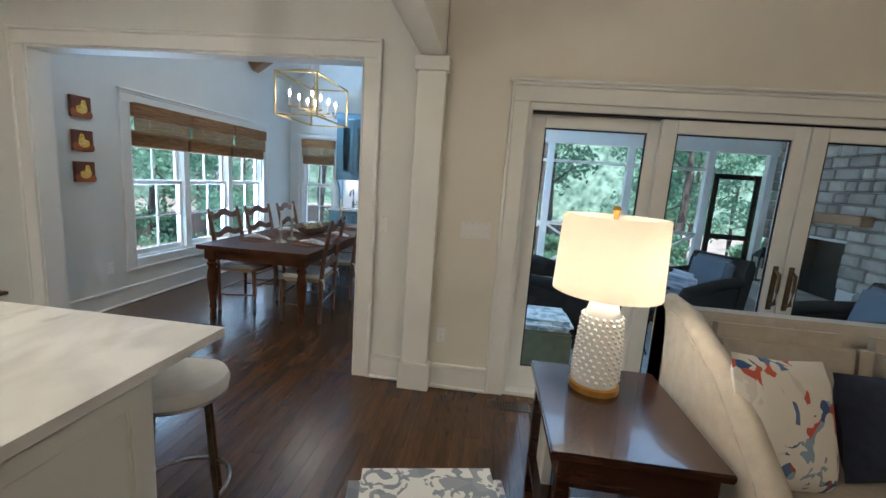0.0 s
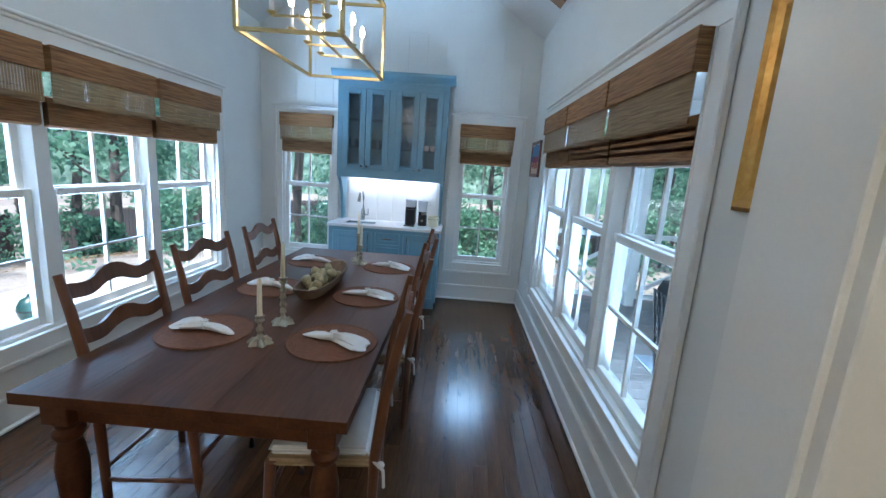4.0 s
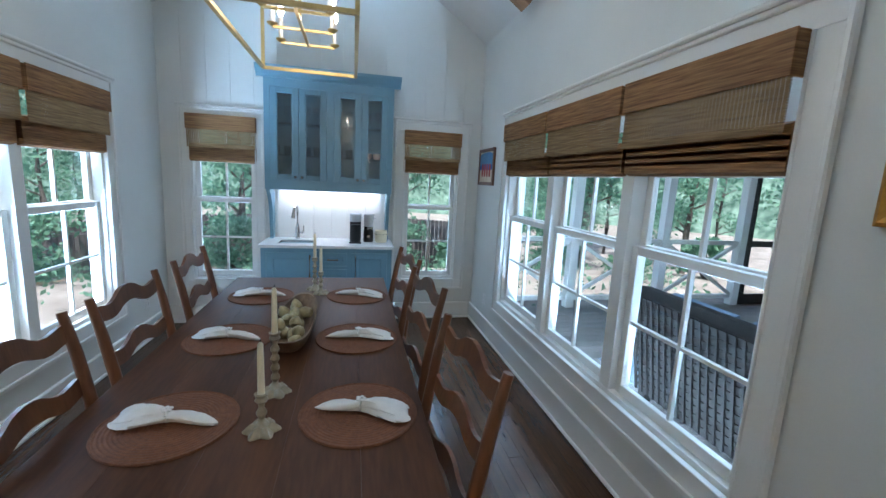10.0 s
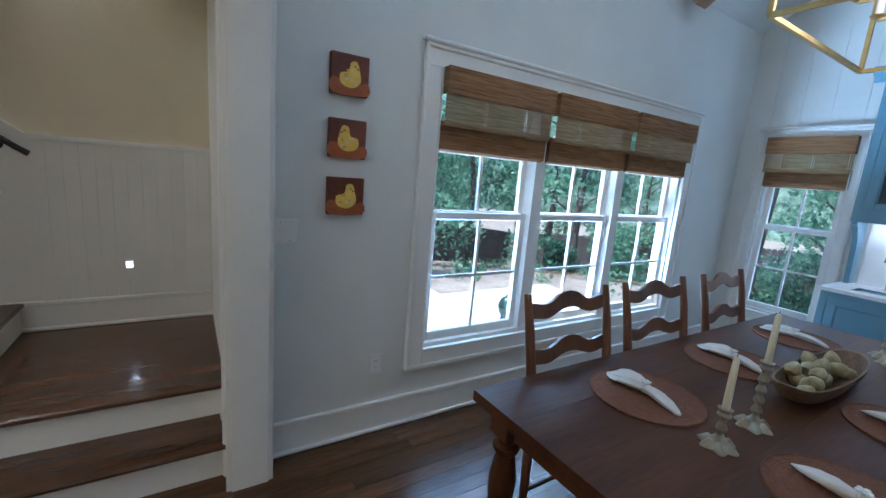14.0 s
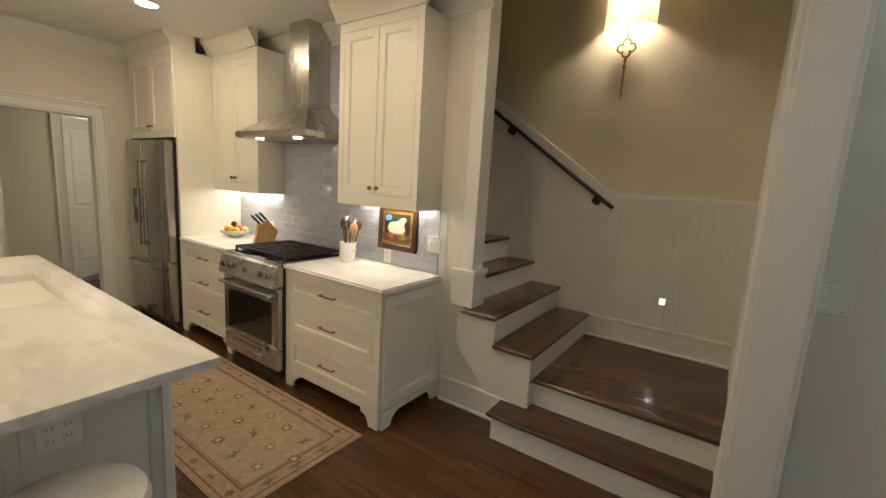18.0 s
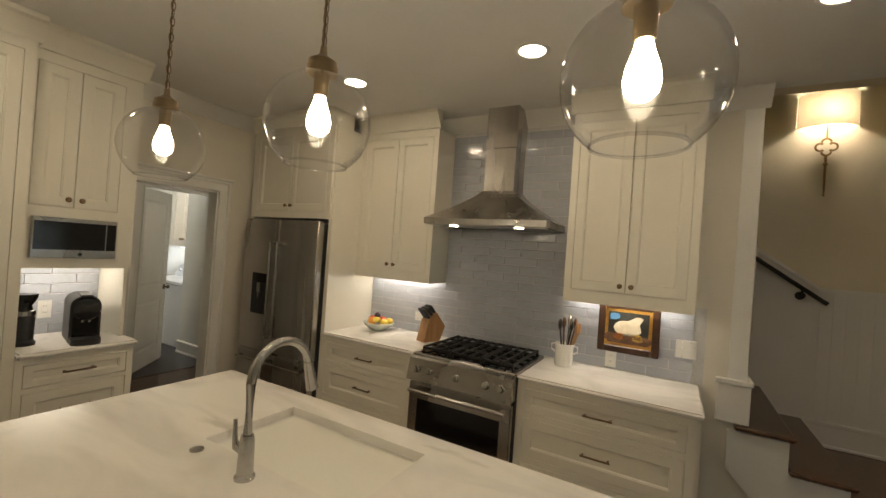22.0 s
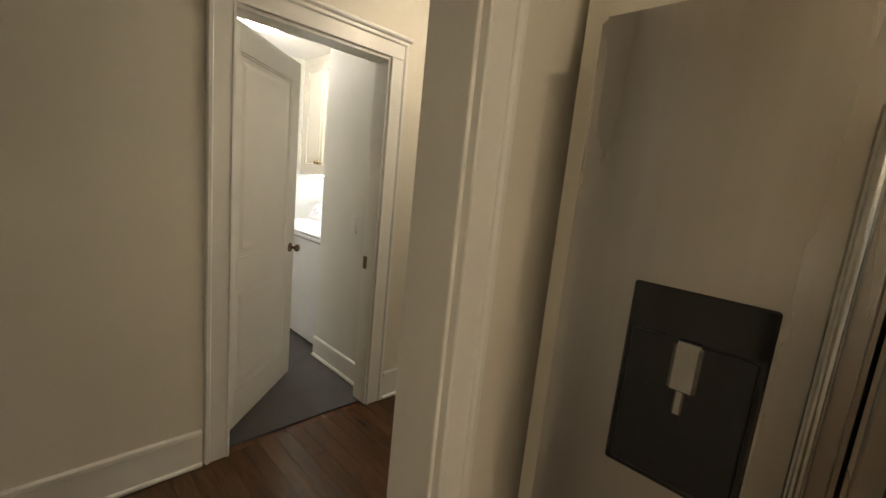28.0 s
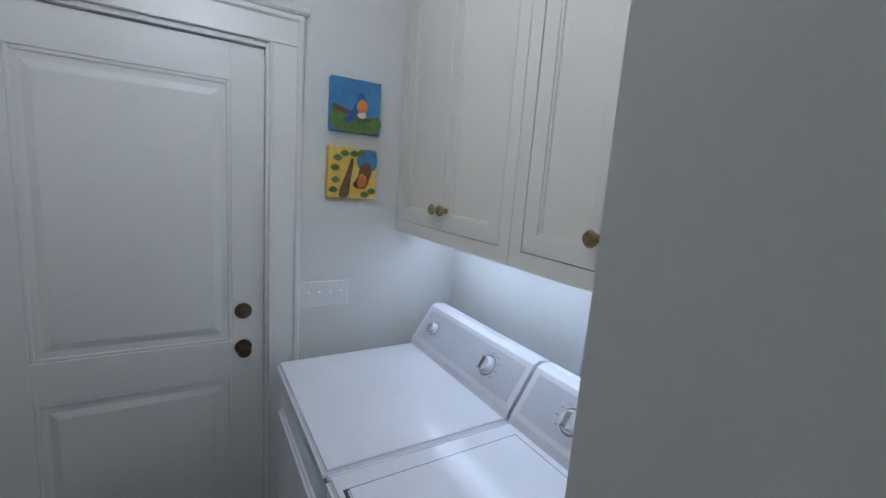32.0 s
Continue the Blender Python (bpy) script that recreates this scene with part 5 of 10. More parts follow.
for i in range(3):
    x0 = 0.035 + i * 0.229
    g = Mesh()
    for k in range(4):
        xx = x0 + 0.012 + k * 0.068
        g.box(xx - 0.007, 0.035, 0.948, xx + 0.007, 0.575, 0.966, bevel=0.003)
    for yy in (0.045, 0.17, 0.30, 0.44, 0.565):
        g.box(x0 + 0.005, yy - 0.007, 0.946, x0 + 0.222, yy + 0.007, 0.962, bevel=0.003)
    for xx in (x0 + 0.012, x0 + 0.216):
        for yy in (0.045, 0.565):
            g.box(xx - 0.007, yy - 0.007, 0.928, xx + 0.007, yy + 0.007, 0.95)
    part("grate", g, IRON, rg, "black cast-iron grate")
for x, y in ((0.15, 0.16), (0.15, 0.45), (0.376, 0.30), (0.60, 0.16), (0.60, 0.45)):
    part("burner", Mesh().lathe([(0.045, 0.0), (0.045, 0.008), (0.03, 0.010), (0.028, 0.018), (0.0, 0.019)], (x, y, 0.929), 18), IRON, rg, smooth=True)

# --- hood ---
hd = thing("range_hood", "stainless pyramid chimney hood above the range", "range hood", (-0.15, -3.07, 0))
hw, hdp, hz = 0.46, 0.50, 1.84
part("band", Mesh().box(0, -hw, hz, hdp, hw, hz + 0.045, bevel=0.003), STEEL_H, hd)
cn = Mesh()
lo = [(0, -hw), (hdp, -hw), (hdp, hw), (0, hw)]
rows = []
for i in range(9):
    u = i / 8
    k = 1 - (1 - (1 - u) ** 2.0) * 0.70
    xx = 0.225 + (hdp - 0.225) * (1 - u) ** 1.25
    hy_ = 0.125 + (hw - 0.125) * (1 - u) ** 1.25
    z = hz + 0.045 + 0.235 * u
    rows.append([cn.bm.verts.new(p) for p in ((0.0, -hy_, z), (xx, -hy_, z), (xx, hy_, z), (0.0, hy_, z))])
for a, b in zip(rows, rows[1:]):
    for i in range(4):
        cn.bm.faces.new((a[i], a[(i + 1) % 4], b[(i + 1) % 4], b[i]))
part("canopy", cn, STEEL, hd, "brushed steel pyramid canopy")
part("chimney", boxes((0.0, -0.118, hz + 0.275, 0.22, 0.118, 2.44), (0.0, -0.122, 2.44, 0.224, 0.122, 2.75), bevel=0.002), STEEL, hd)
part("underside", boxes((0.02, -hw + 0.02, hz - 0.004, hdp - 0.02, hw - 0.02, hz + 0.002)), STEEL_H, hd)
for s in (-1, 1):
    part("hood_light", Mesh().lathe([(0.03, 0), (0.03, 0.006)], (hdp - 0.09, s * 0.25, hz - 0.009), 16), CANLIGHT, hd)

# --- pantry wall (fronts face +y) ---
PY = -4.98
cabinet("drawer_cabinet", "cream base cabinet with drawers under the coffee niche", (2.11, PY + 0.01, 0), 180, 0.56, 0.0, ZB, 0.47, [(0.035, 0.72, 0.525, 0.85, "pull"), (0.035, 0.45, 0.525, 0.69, "pull"), (0.035, 0.12, 0.525, 0.42, "pull")], extra=0.08)
slab("countertop", "white marble counter of the coffee niche", 1.53, -5.45, 2.11, -4.92, 0.92)
cu = cabinet("microwave_cabinet", "cream upper cabinet with two doors above the microwave", (2.11, -5.07, 0), 180, 0.55, 1.38, 2.62, 0.38, [(0.03, 1.74, 0.232, 2.56, "r"), (0.232, 1.74, 0.455, 2.56, "l"), (0.045, 1.44, 0.455, 1.68, "")])
part("light_strip", boxes((0.06, 0.20, 1.366, 0.48, 0.23, 1.379)), STRIP, cu, "lit under-cabinet light strip")
mw = thing("microwave", "built-in stainless microwave with a black glass door", "microwave", (2.11, -5.07, 0), 180)
part("front", Mesh().box(0.047, -0.045, 1.442, 0.453, -0.021, 1.678, bevel=0.003), STEEL_H, mw)
part("door_glass", boxes((0.055, -0.047, 1.49, 0.392, -0.044, 1.655)), BLACKGLASS, mw)
part("control_panel", boxes((0.398, -0.047, 1.49, 0.446, -0.044, 1.655)), BLACKGLASS, mw)
part("button", boxes((0.395, -0.048, 1.448, 0.447, -0.045, 1.476)), STEEL_H, mw)
part("badge", Mesh().lathe([(0.010, 0), (0.010, 0.002)], (0.27, -0.046, 1.465), 16, Matrix.Rotation(radians(90), 4, "X")), BLACK, mw)
cabinet("pantry_cabinet", "tall cream two-door pantry cabinet up to the ceiling", (3.07, PY, 0), 180, 0.96, 0.0, 2.62, 0.47, [(0.05, 0.78, 0.48, 2.56, "vr"), (0.48, 0.78, 0.91, 2.56, "vl"), (0.05, 0.14, 0.48, 0.74, "Vr"), (0.48, 0.14, 0.91, 0.74, "Vl")], extra=0.10)
whole("crown_moulding", Mesh().prism([(0, 0), (0.02, 0.0), (0.03, 0.02), (0.075, 0.09), (0.09, 0.105), (0.09, 0.13), (-0.3, 0.13), (-0.3, 0)], 1.0, Matrix.Translation((3.09, PY + 0.0, 2.62)) @ Matrix.Rotation(radians(90), 4, "Z")), CAB, "cream crown moulding on the pantry", "crown")
whole("crown_moulding", Mesh().prism([(0, 0), (0.02, 0.0), (0.03, 0.02), (0.075, 0.09), (0.09, 0.105), (0.09, 0.13), (-0.2, 0.13), (-0.2, 0)], 0.57, Matrix.Translation((2.11, -5.05, 2.62)) @ Matrix.Rotation(radians(90), 4, "Z")), CAB, "cream crown moulding over the microwave cabinet", "crown")
whole("pantry_filler", boxes((3.07, -5.45, 0, 3.229, PY, 2.75)), CAB, "cream filler panel at the pantry end", "cabinet panel")

# --- island ---
isl = thing("kitchen_island", "pale painted kitchen island with panelled sides", "kitchen island", (0, 0, 0))
IX0, IX1, IY0, IY1 = 1.575, 2.735, -3.88, -1.81
part("body", boxes((IX0, IY0, 0.10, IX1, IY1, 0.882)), ISLE, isl)
part("toe_kick", boxes((IX0 + 0.04, IY0 + 0.04, 0.0, IX1 - 0.04, IY1 - 0.04, 0.10)), ISLE, isl)
for i in range(4):
    w = (IY1 - IY0) / 4
    d = part("door", shaker(w - 0.012, 0.74, 0.06), ISLE, isl, at=Matrix.Translation((IX1, IY0 + i * w + 0.006, 0.12)) @ Matrix.Rotation(radians(90), 4, "Z"))
    pull(d, (w - 0.012) - 0.05 if i % 2 == 0 else 0.05, 0.70, 0.055)
w = (IX1 - IX0) / 3
for i in range(3):
    part("end_panel", shaker(w - 0.03, 0.74, 0.05), ISLE, isl, at=Matrix.Translation((IX1 - i * w - 0.015, IY1, 0.12)) @ Matrix.Rotation(radians(180), 4, "Z"))
for i in range(4):
    part("post", boxes((IX0 + i * w - (0.03 if i else 0), IY1, 0.0, IX0 + i * w + (0.03 if i < 3 else 0), IY1 + 0.035, 0.882), bevel=0.003), ISLE, isl)
for i in range(3):
    w3 = (IY1 - IY0) / 3
    part("side_panel", shaker(w3 - 0.012, 0.74, 0.06), ISLE, isl, at=Matrix.Translation((IX0, IY0 + (i + 1) * w3 - 0.006, 0.12)) @ Matrix.Rotation(radians(-90), 4, "Z"))
# marble top with the sink cut out of it
SX0, SX1, SY0, SY1 = 1.66, 2.045, -3.29, -2.61
TX0, TX1, TY0, TY1 = 1.525, 2.79, -3.935, -1.487
top = Mesh()
loops = []
for z in (0.885, 0.92):
    for x0, y0, x1, y1 in ((TX0, TY0, TX1, TY1), (SX0, SY0, SX1, SY1)):
        loops.append([top.bm.verts.new(v) for v in ((x0, y0, z), (x1, y0, z), (x1, y1, z), (x0, y1, z))])
for i in range(4):
    j = (i + 1) % 4
    for a, b in ((loops[0], loops[1]), (loops[2], loops[3]), (loops[0], loops[2]), (loops[1], loops[3])):
        top.bm.faces.new((a[i], a[j], b[j], b[i]))
bmesh.ops.bevel(top.bm, geom=[e for e in top.bm.edges if e.calc_face_angle(0) > 1], offset=0.010, segments=3, affect="EDGES")
whole("island_top", top, MARBLE, "thick white marble island top with grey veins", "countertop", smooth=True)
sk = thing("sink", "white fireclay double-bowl sink under the island top", "sink", (0, 0, 0))
zs = 0.72
part("basin", boxes((SX0 - 0.01, SY0 - 0.01, zs - 0.02, SX1 + 0.01, SY1 + 0.01, zs), (SX0 - 0.012, SY0 - 0.012, zs, SX0 + 0.006, SY1 + 0.012, 0.884), (SX1 - 0.006, SY0 - 0.012, zs, SX1 + 0.012, SY1 + 0.012, 0.884), (SX0, SY0 - 0.012, zs, SX1, SY0 + 0.006, 0.884), (SX0, SY1 - 0.006, zs, SX1, SY1 + 0.012, 0.884)), PORCELAIN, sk)
part("divider", boxes((SX0 + 0.006, -2.90, zs, SX1 - 0.006, -2.87, 0.86), bevel=0.008), PORCELAIN, sk)
part("drain", Mesh().lathe([(0.045, 0), (0.045, 0.004), (0.03, 0.002)], (1.85, -3.10, zs), 20), NICKEL, sk)


def gooseneck(name, label, at, turn, h=0.33, reach=0.20, r=0.014):
    f = thing(name, label, "faucet", at, turn)
    part("base", Mesh().lathe([(0.030, 0), (0.030, 0.008), (0.024, 0.015), (0.022, 0.11), (0.018, 0.13)], n=20), NICKEL, f, smooth=True)
    pts = [(0, 0, 0.12), (0, 0, h)] + [(reach / 2 - reach / 2 * math.cos(a), 0, h + reach / 2 * math.sin(a)) for a in np.linspace(0.25, math.pi * 0.93, 12)]
    part("neck", Mesh().tube(pts, r, 14), NICKEL, f, smooth=True)
    e = Vector(pts[-1])
    part("spray_head", Mesh().rod(e, e + Vector((0.028, 0, -0.10)), 0.016, 0.021, 16), NICKEL, f, smooth=True)
    part("lever", Mesh().tube([(0, 0.02, 0.075), (0, 0.05, 0.08), (0, 0.058, 0.10), (0, 0.062, 0.16)], [0.012, 0.012, 0.008, 0.006], 10), NICKEL, f, smooth=True)
    return f


gooseneck("faucet", "brushed nickel gooseneck pull-down faucet on the island", (2.118, -2.965, 0.92), 180, 0.285, 0.22)
whole("air_switch", Mesh().lathe([(0.022, 0), (0.022, 0.004), (0.012, 0.006), (0.0, 0.006)], n=20), NICKEL, "small round nickel button beside the faucet", "button", (2.108, -3.233, 0.92), smooth=True)

# ================= outdoors =================
GRASSY = surface("leaf_litter", (0.13, 0.105, 0.085), (0.33, 0.285, 0.235), 0.95, 1.2, 0, 0.5, fine=14)
CONCRETE = surface("patio_concrete", (0.42, 0.40, 0.37), (0.56, 0.54, 0.50), 0.85, 2.5, 0, 0.15, fine=60)
FENCEW = wood("fence_board", (0.045, 0.038, 0.036), (0.095, 0.082, 0.076), 0.8, "z", 4, 0, 0.25)
BARK = surface("bark", (0.06, 0.048, 0.038), (0.15, 0.125, 0.10), 0.9, 6, 0, 0.8, (1, 1, 0.15), 30)
LEAF = leafy("tree_leaf", (0.08, 0.19, 0.12), (0.25, 0.43, 0.28))
LEAF_B = leafy("understory_leaf", (0.075, 0.18, 0.11), (0.23, 0.40, 0.25))
DECK = wood("deck_board", (0.16, 0.135, 0.12), (0.27, 0.235, 0.21), 0.6, "x", 4, 0, 0.12)
WICKER = surface("dark_wicker", (0.008, 0.007, 0.006), (0.026, 0.021, 0.018), 0.8, 70, 0, 0.7, (1, 1, 2), 160)
WICKER.node_tree.nodes["Principled BSDF"].inputs["Specular IOR Level"].default_value = 0.15
SLATEBLUE = surface("slate_blue_cloth", (0.09, 0.12, 0.16), (0.13, 0.165, 0.21), 0.9, 10, 0, 0.15, fine=200)
STONEM = surface("field_stone", (0.20, 0.18, 0.155), (0.40, 0.36, 0.31), 0.85, 6, 0, 0.4, fine=40, spread=0.28)
GREENPOT = surface("green_enamel", (0.010, 0.035, 0.027), (0.018, 0.050, 0.040), 0.3, 6, 0, 0.05)


def fall(x, y):
    d = math.hypot(max(-0.15 - x, 0, x - 9.0), max(-9.6 - y, 0, y - 5.2))
    return -0.45 - 0.20 * min(max(d - 4.0, 0), 13) + 0.12 * noise.noise((x * 0.25, y * 0.25, 0)) * min(1, max(0, d - 5))


def terrain():
    m = bmesh.new()
    xs = [-900, -300, -120, -60] + [-40 + i * 2.5 for i in range(36)] + [60, 120, 300, 900]
    grid = [[m.verts.new((x, y, fall(x, y))) for x in xs] for y in xs]
    for a, b in zip(grid, grid[1:]):
        for i in range(len(xs) - 1):
            m.faces.new((a[i], a[i + 1], b[i + 1], b[i]))
    out = Mesh()
    out.bm = m
    return out


setting("ground", terrain(), GRASSY, "leaf-strewn brown woodland ground falling away from the house", True)
setting("patio", boxes((-3.3, -3.0, -0.60, -0.16, 5.6, -0.36), bevel=0.01), CONCRETE, "pale sunlit concrete patio", category="patio")
setting("pavement_path", boxes((-8.0, 2.3, -0.75, -3.31, 3.4, -0.42), bevel=0.01), CONCRETE, "pale concrete path leaving the patio", category="path")
# sunlit leaves and sky gaps are put into the backdrop's mottled green
WOODS = surface("far_woods_painted_sun", (0.040, 0.095, 0.060), (0.34, 0.48, 0.34), 0.95, 0.8, 0, 0, fine=2.2)
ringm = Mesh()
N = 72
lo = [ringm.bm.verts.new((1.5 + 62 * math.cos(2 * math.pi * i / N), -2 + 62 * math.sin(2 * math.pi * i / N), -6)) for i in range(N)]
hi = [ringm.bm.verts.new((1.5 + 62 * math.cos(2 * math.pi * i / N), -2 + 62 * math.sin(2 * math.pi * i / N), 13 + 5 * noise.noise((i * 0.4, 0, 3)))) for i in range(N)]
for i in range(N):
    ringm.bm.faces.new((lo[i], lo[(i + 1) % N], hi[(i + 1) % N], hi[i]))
setting("backdrop", ringm, WOODS, "distant green summer woods, sun and sky gaps painted in", category="backdrop")


def leaves(name, blobs, count, size, seed, mat):
    """Small leaves scattered over clumps (x, y, z, radius)."""
    rng = np.random.default_rng(seed)
    w = np.array([b[3] ** 2 for b in blobs])
    pick = rng.choice(len(blobs), count, p=w / w.sum())
    c = np.array([b[:3] for b in blobs])[pick]
    r = np.array([b[3] for b in blobs])[pick]
    d = rng.normal(size=(count, 3))
    d /= np.linalg.norm(d, axis=1)[:, None]
    p = c + d * (r * rng.uniform(0.35, 1.05, count))[:, None] * np.array([1, 1, 0.75])
    u = rng.normal(size=(count, 3))
    u /= np.linalg.norm(u, axis=1)[:, None]
    v = np.cross(u, rng.normal(size=(count, 3)))
    v /= np.linalg.norm(v, axis=1)[:, None]
    s = size * rng.uniform(0.6, 1.4, count)[:, None]
    vs = np.stack([p - u * s, p + v * s * 0.55, p + u * s, p - v * s * 0.55], 1).reshape(-1, 3)
    me = bpy.data.meshes.new(name)
    me.from_pydata(vs.tolist(), [], [(4 * i, 4 * i + 1, 4 * i + 2, 4 * i + 3) for i in range(count)])
    me.materials.append(mat)
    return me


def tree(seed, h, base):
    """A woodland tree: bent tapered trunk, limbs, and a ragged crown from the height base up."""
    rng = random.Random(seed)
    t = thing("tree", "tall leafy green broadleaf tree with a slim trunk", "tree", (0, 0, -200), 0, "trees around the house")
    tr = Mesh()
    pts = [(rng.uniform(-0.05, 0.05) * i, rng.uniform(-0.05, 0.05) * i, h * i / 7 - (0.4 if i == 0 else 0)) for i in range(8)]
    tr.tube(pts, [0.15 * (1 - i / 8.5) for i in range(8)], 9)
    blobs = []
    for i in range(13):
        a, z = rng.uniform(0, 6.28), base + (h - base) * (i + rng.random()) / 13
        reach = rng.uniform(0.8, 2.2) * (1.25 - 0.7 * (z - base) / (h - base))
        e = (math.cos(a) * reach, math.sin(a) * reach, z + reach * 0.3)
        tr.tube([(0, 0, z - 0.4), (e[0] * 0.5, e[1] * 0.5, z), e], [0.045, 0.03, 0.01], 6)
        blobs.append((*e, rng.uniform(0.7, 1.3)))
        blobs.append((e[0] * 0.5 + rng.uniform(-.5, .5), e[1] * 0.5 + rng.uniform(-.5, .5), z + rng.uniform(0, .6), rng.uniform(0.5, 0.9)))
    part("trunk", tr, BARK, t, smooth=True)
    part("crown", leaves("crown", blobs, 3000, 0.105, seed, LEAF), LEAF, t)
    return t


def shrub(seed, r):
    rng = random.Random(seed)
    t = thing("shrub", "dense low green woodland shrub", "shrub", (0, 0, -200), 0, "shrubs around the house")
    st = Mesh()
    blobs = []
    for i in range(9):
        a, q = rng.uniform(0, 6.28), rng.uniform(0.1, 0.8) * r
        e = (math.cos(a) * q, math.sin(a) * q, rng.uniform(0.3, 1.3) * r)
        st.tube([(0, 0, -0.2), (e[0] * 0.4, e[1] * 0.4, e[2] * 0.5), e], [0.02, 0.015, 0.006], 5)
        blobs.append((*e, rng.uniform(0.35, 0.6) * r))
    part("stem", st, BARK, t)
    part("foliage", leaves("foliage", blobs, 1500, 0.07, seed, LEAF_B), LEAF_B, t)
    return t


TREES = [tree(11, 9.0, 1.6), tree(12, 11.0, 3.0), tree(13, 7.5, 1.0), tree(14, 12.0, 2.2)]
SHRUBS = [shrub(21, 0.62), shrub(22, 1.0)]
rng = random.Random(5)
spots = []
tries = 0
while len(spots) < 62 and tries < 4000:
    tries += 1
    a = rng.uniform(-0.5, 3.75)
    d = 9.5 + 24 * rng.random() ** 1.3
    x, y = 1.6 + d * math.cos(a), 1.5 + d * math.sin(a)
    if (x < -0.2 and x > -6.5 and y < 8) or (-4 < x < 10 and -12 < y < 8.5):
        continue
    if x < -4 and y < -6 or (x > -15.5 and x < -7 and y < 7 and rng.random() < 0.6):
        continue
    if all(math.hypot(x - q[0], y - q[1]) > 1.7 for q in spots):
        spots.append((x, y))
spots += [(-18.5 - 2.5 * (i % 3), -7 + 1.7 * i) for i in range(14)] + [(-9.6, 1.2), (-11.8, 5.2), (-8.4, 7.4), (-12.6, -2.2), (-6.8, 10.4)]
for i, (x, y) in enumerate(spots):
    m = pose(x, y, fall(x, y), 0, 0, rng.uniform(0, 360)) @ Matrix.Scale(rng.uniform(0.85, 1.15), 4)
    if i < 4:
        TREES[i].matrix_basis = m
    else:
        ob = copy_thing(TREES[i % 4], m)
        ob.scale = m.to_scale()
sspots = [(-6.9, 9.8), (-4.6, 9.6), (-2.6, 13.4), (-0.8, 14.0), (1.6, 13.6), (3.4, 14.2), (5.2, 13.2), (7.0, 10.0), (8.8, 9.4), (-9.5, 11.0), (-14.8, 8.5), (-15.4, 3.4), (-15.6, -0.5), (2.6, 12.0), (6.0, 12.5), (-1.5, 12.5), (11.0, 9.0), (12.5, 7.0), (-14.9, 1.6), (0.1, 14.4), (-15.2, 6.2)]
for i, (x, y) in enumerate(sspots):
    m = pose(x, y, fall(x, y) + (0.09 if x > -4.6 and x < -0.2 and y < 7.5 else 0), 0, 0, 73 * i)
    if i < 2:
        SHRUBS[i].matrix_basis = m
    else:
        copy_thing(SHRUBS[i % 2], m)

# dark board fence behind the yard
fn = thing("fence", "dark weathered wooden privacy fence at the yard edge", "fence", kind="")
brd = Mesh().prism([(0, 0), (0.14, 0), (0.14, 1.78), (0.11, 1.82), (0.03, 1.82), (0, 1.78)], 0.02).data("board", FENCEW)
pst = boxes((0, 0, 0, 0.10, 0.10, 1.75)).data("fence_post", FENCEW)
for i in range(150):
    y = -8 + i * 0.15
    part("board", brd, FENCEW, fn, at=Matrix.Translation((-14.5, y, fall(-14.5, y) - 0.02)) @ Matrix.Rotation(radians(90), 4, "Z"))
for i in range(150):
    x = -14.5 + i * 0.15
    part("board", brd, FENCEW, fn, at=Matrix.Translation((x, 15.2, fall(x, 15.2) - 0.02)))
for i in range(10):
    y = -8 + i * 2.4
    part("fence_post", pst, FENCEW, fn, at=Matrix.Translation((-14.62, y, fall(-14.5, y) - 0.05)))
for z in (0.35, 1.4):
    rl = Mesh().tube([(-14.53, -8 + 22.5 * i / 12, fall(-14.5, -8 + 22.5 * i / 12) + z) for i in range(13)], 0.045, 4)
    part("rail", rl, FENCEW, fn)

# low plants and fallen leaves on the yard floor
rg4 = random.Random(6)
tufts = [(rg4.uniform(-16, -3.6), rg4.uniform(-5, 14)) for _ in range(170)] + [(rg4.uniform(-3, 10), rg4.uniform(6.2, 14.5)) for _ in range(130)]
cover = new("ground_cover", leaves("ground_cover", [(x, y, fall(x, y) + 0.08, rg4.uniform(0.15, 0.5)) for x, y in tufts], 9000, 0.055, 31, LEAF_B))
tagged(cover, "scattered low green plants on the woodland ground", "undergrowth", "", "stuff")
DRY = leafy("dry_leaf", (0.16, 0.10, 0.05), (0.42, 0.32, 0.20))
fallen = new("fallen_leaves", leaves("fallen_leaves", [(x, y, fall(x, y) + 0.02, 1.2) for x, y in [(rg4.uniform(-15, -3.4), rg4.uniform(-4, 14)) for _ in range(120)]], 9000, 0.06, 32, DRY))
for v in fallen.data.vertices:
    v.co.z = fall(v.co.x, v.co.y) + 0.012 + 0.02 * ((v.index * 7) % 5) / 5
tagged(fallen, "dry tan leaves strewn over the yard", "leaves", "", "stuff")

# small green kettle grill on the patio
kg = thing("kettle_grill", "small dark green ceramic kettle grill on the patio", "grill", (-1.92, 3.48, -0.36))
kg.scale = (0.60, 0.60, 0.60)
part("bowl", Mesh().lathe([(0.05, 0.10), (0.14, 0.16), (0.19, 0.28), (0.20, 0.36), (0.19, 0.37)], n=24), GREENPOT, kg, smooth=True)
part("lid", Mesh().lathe([(0.20, 0.375), (0.195, 0.44), (0.14, 0.55), (0.05, 0.60), (0.045, 0.64), (0.0, 0.645)], n=24), GREENPOT, kg, smooth=True)
part("band", Mesh().lathe([(0.203, 0.36), (0.206, 0.365), (0.206, 0.385), (0.203, 0.39)], n=24), IRON, kg)
part("stand", boxes((-0.16, -0.02, 0.0, 0.16, 0.02, 0.12), (-0.02, -0.16, 0.0, 0.02, 0.16, 0.118)), IRON, kg)
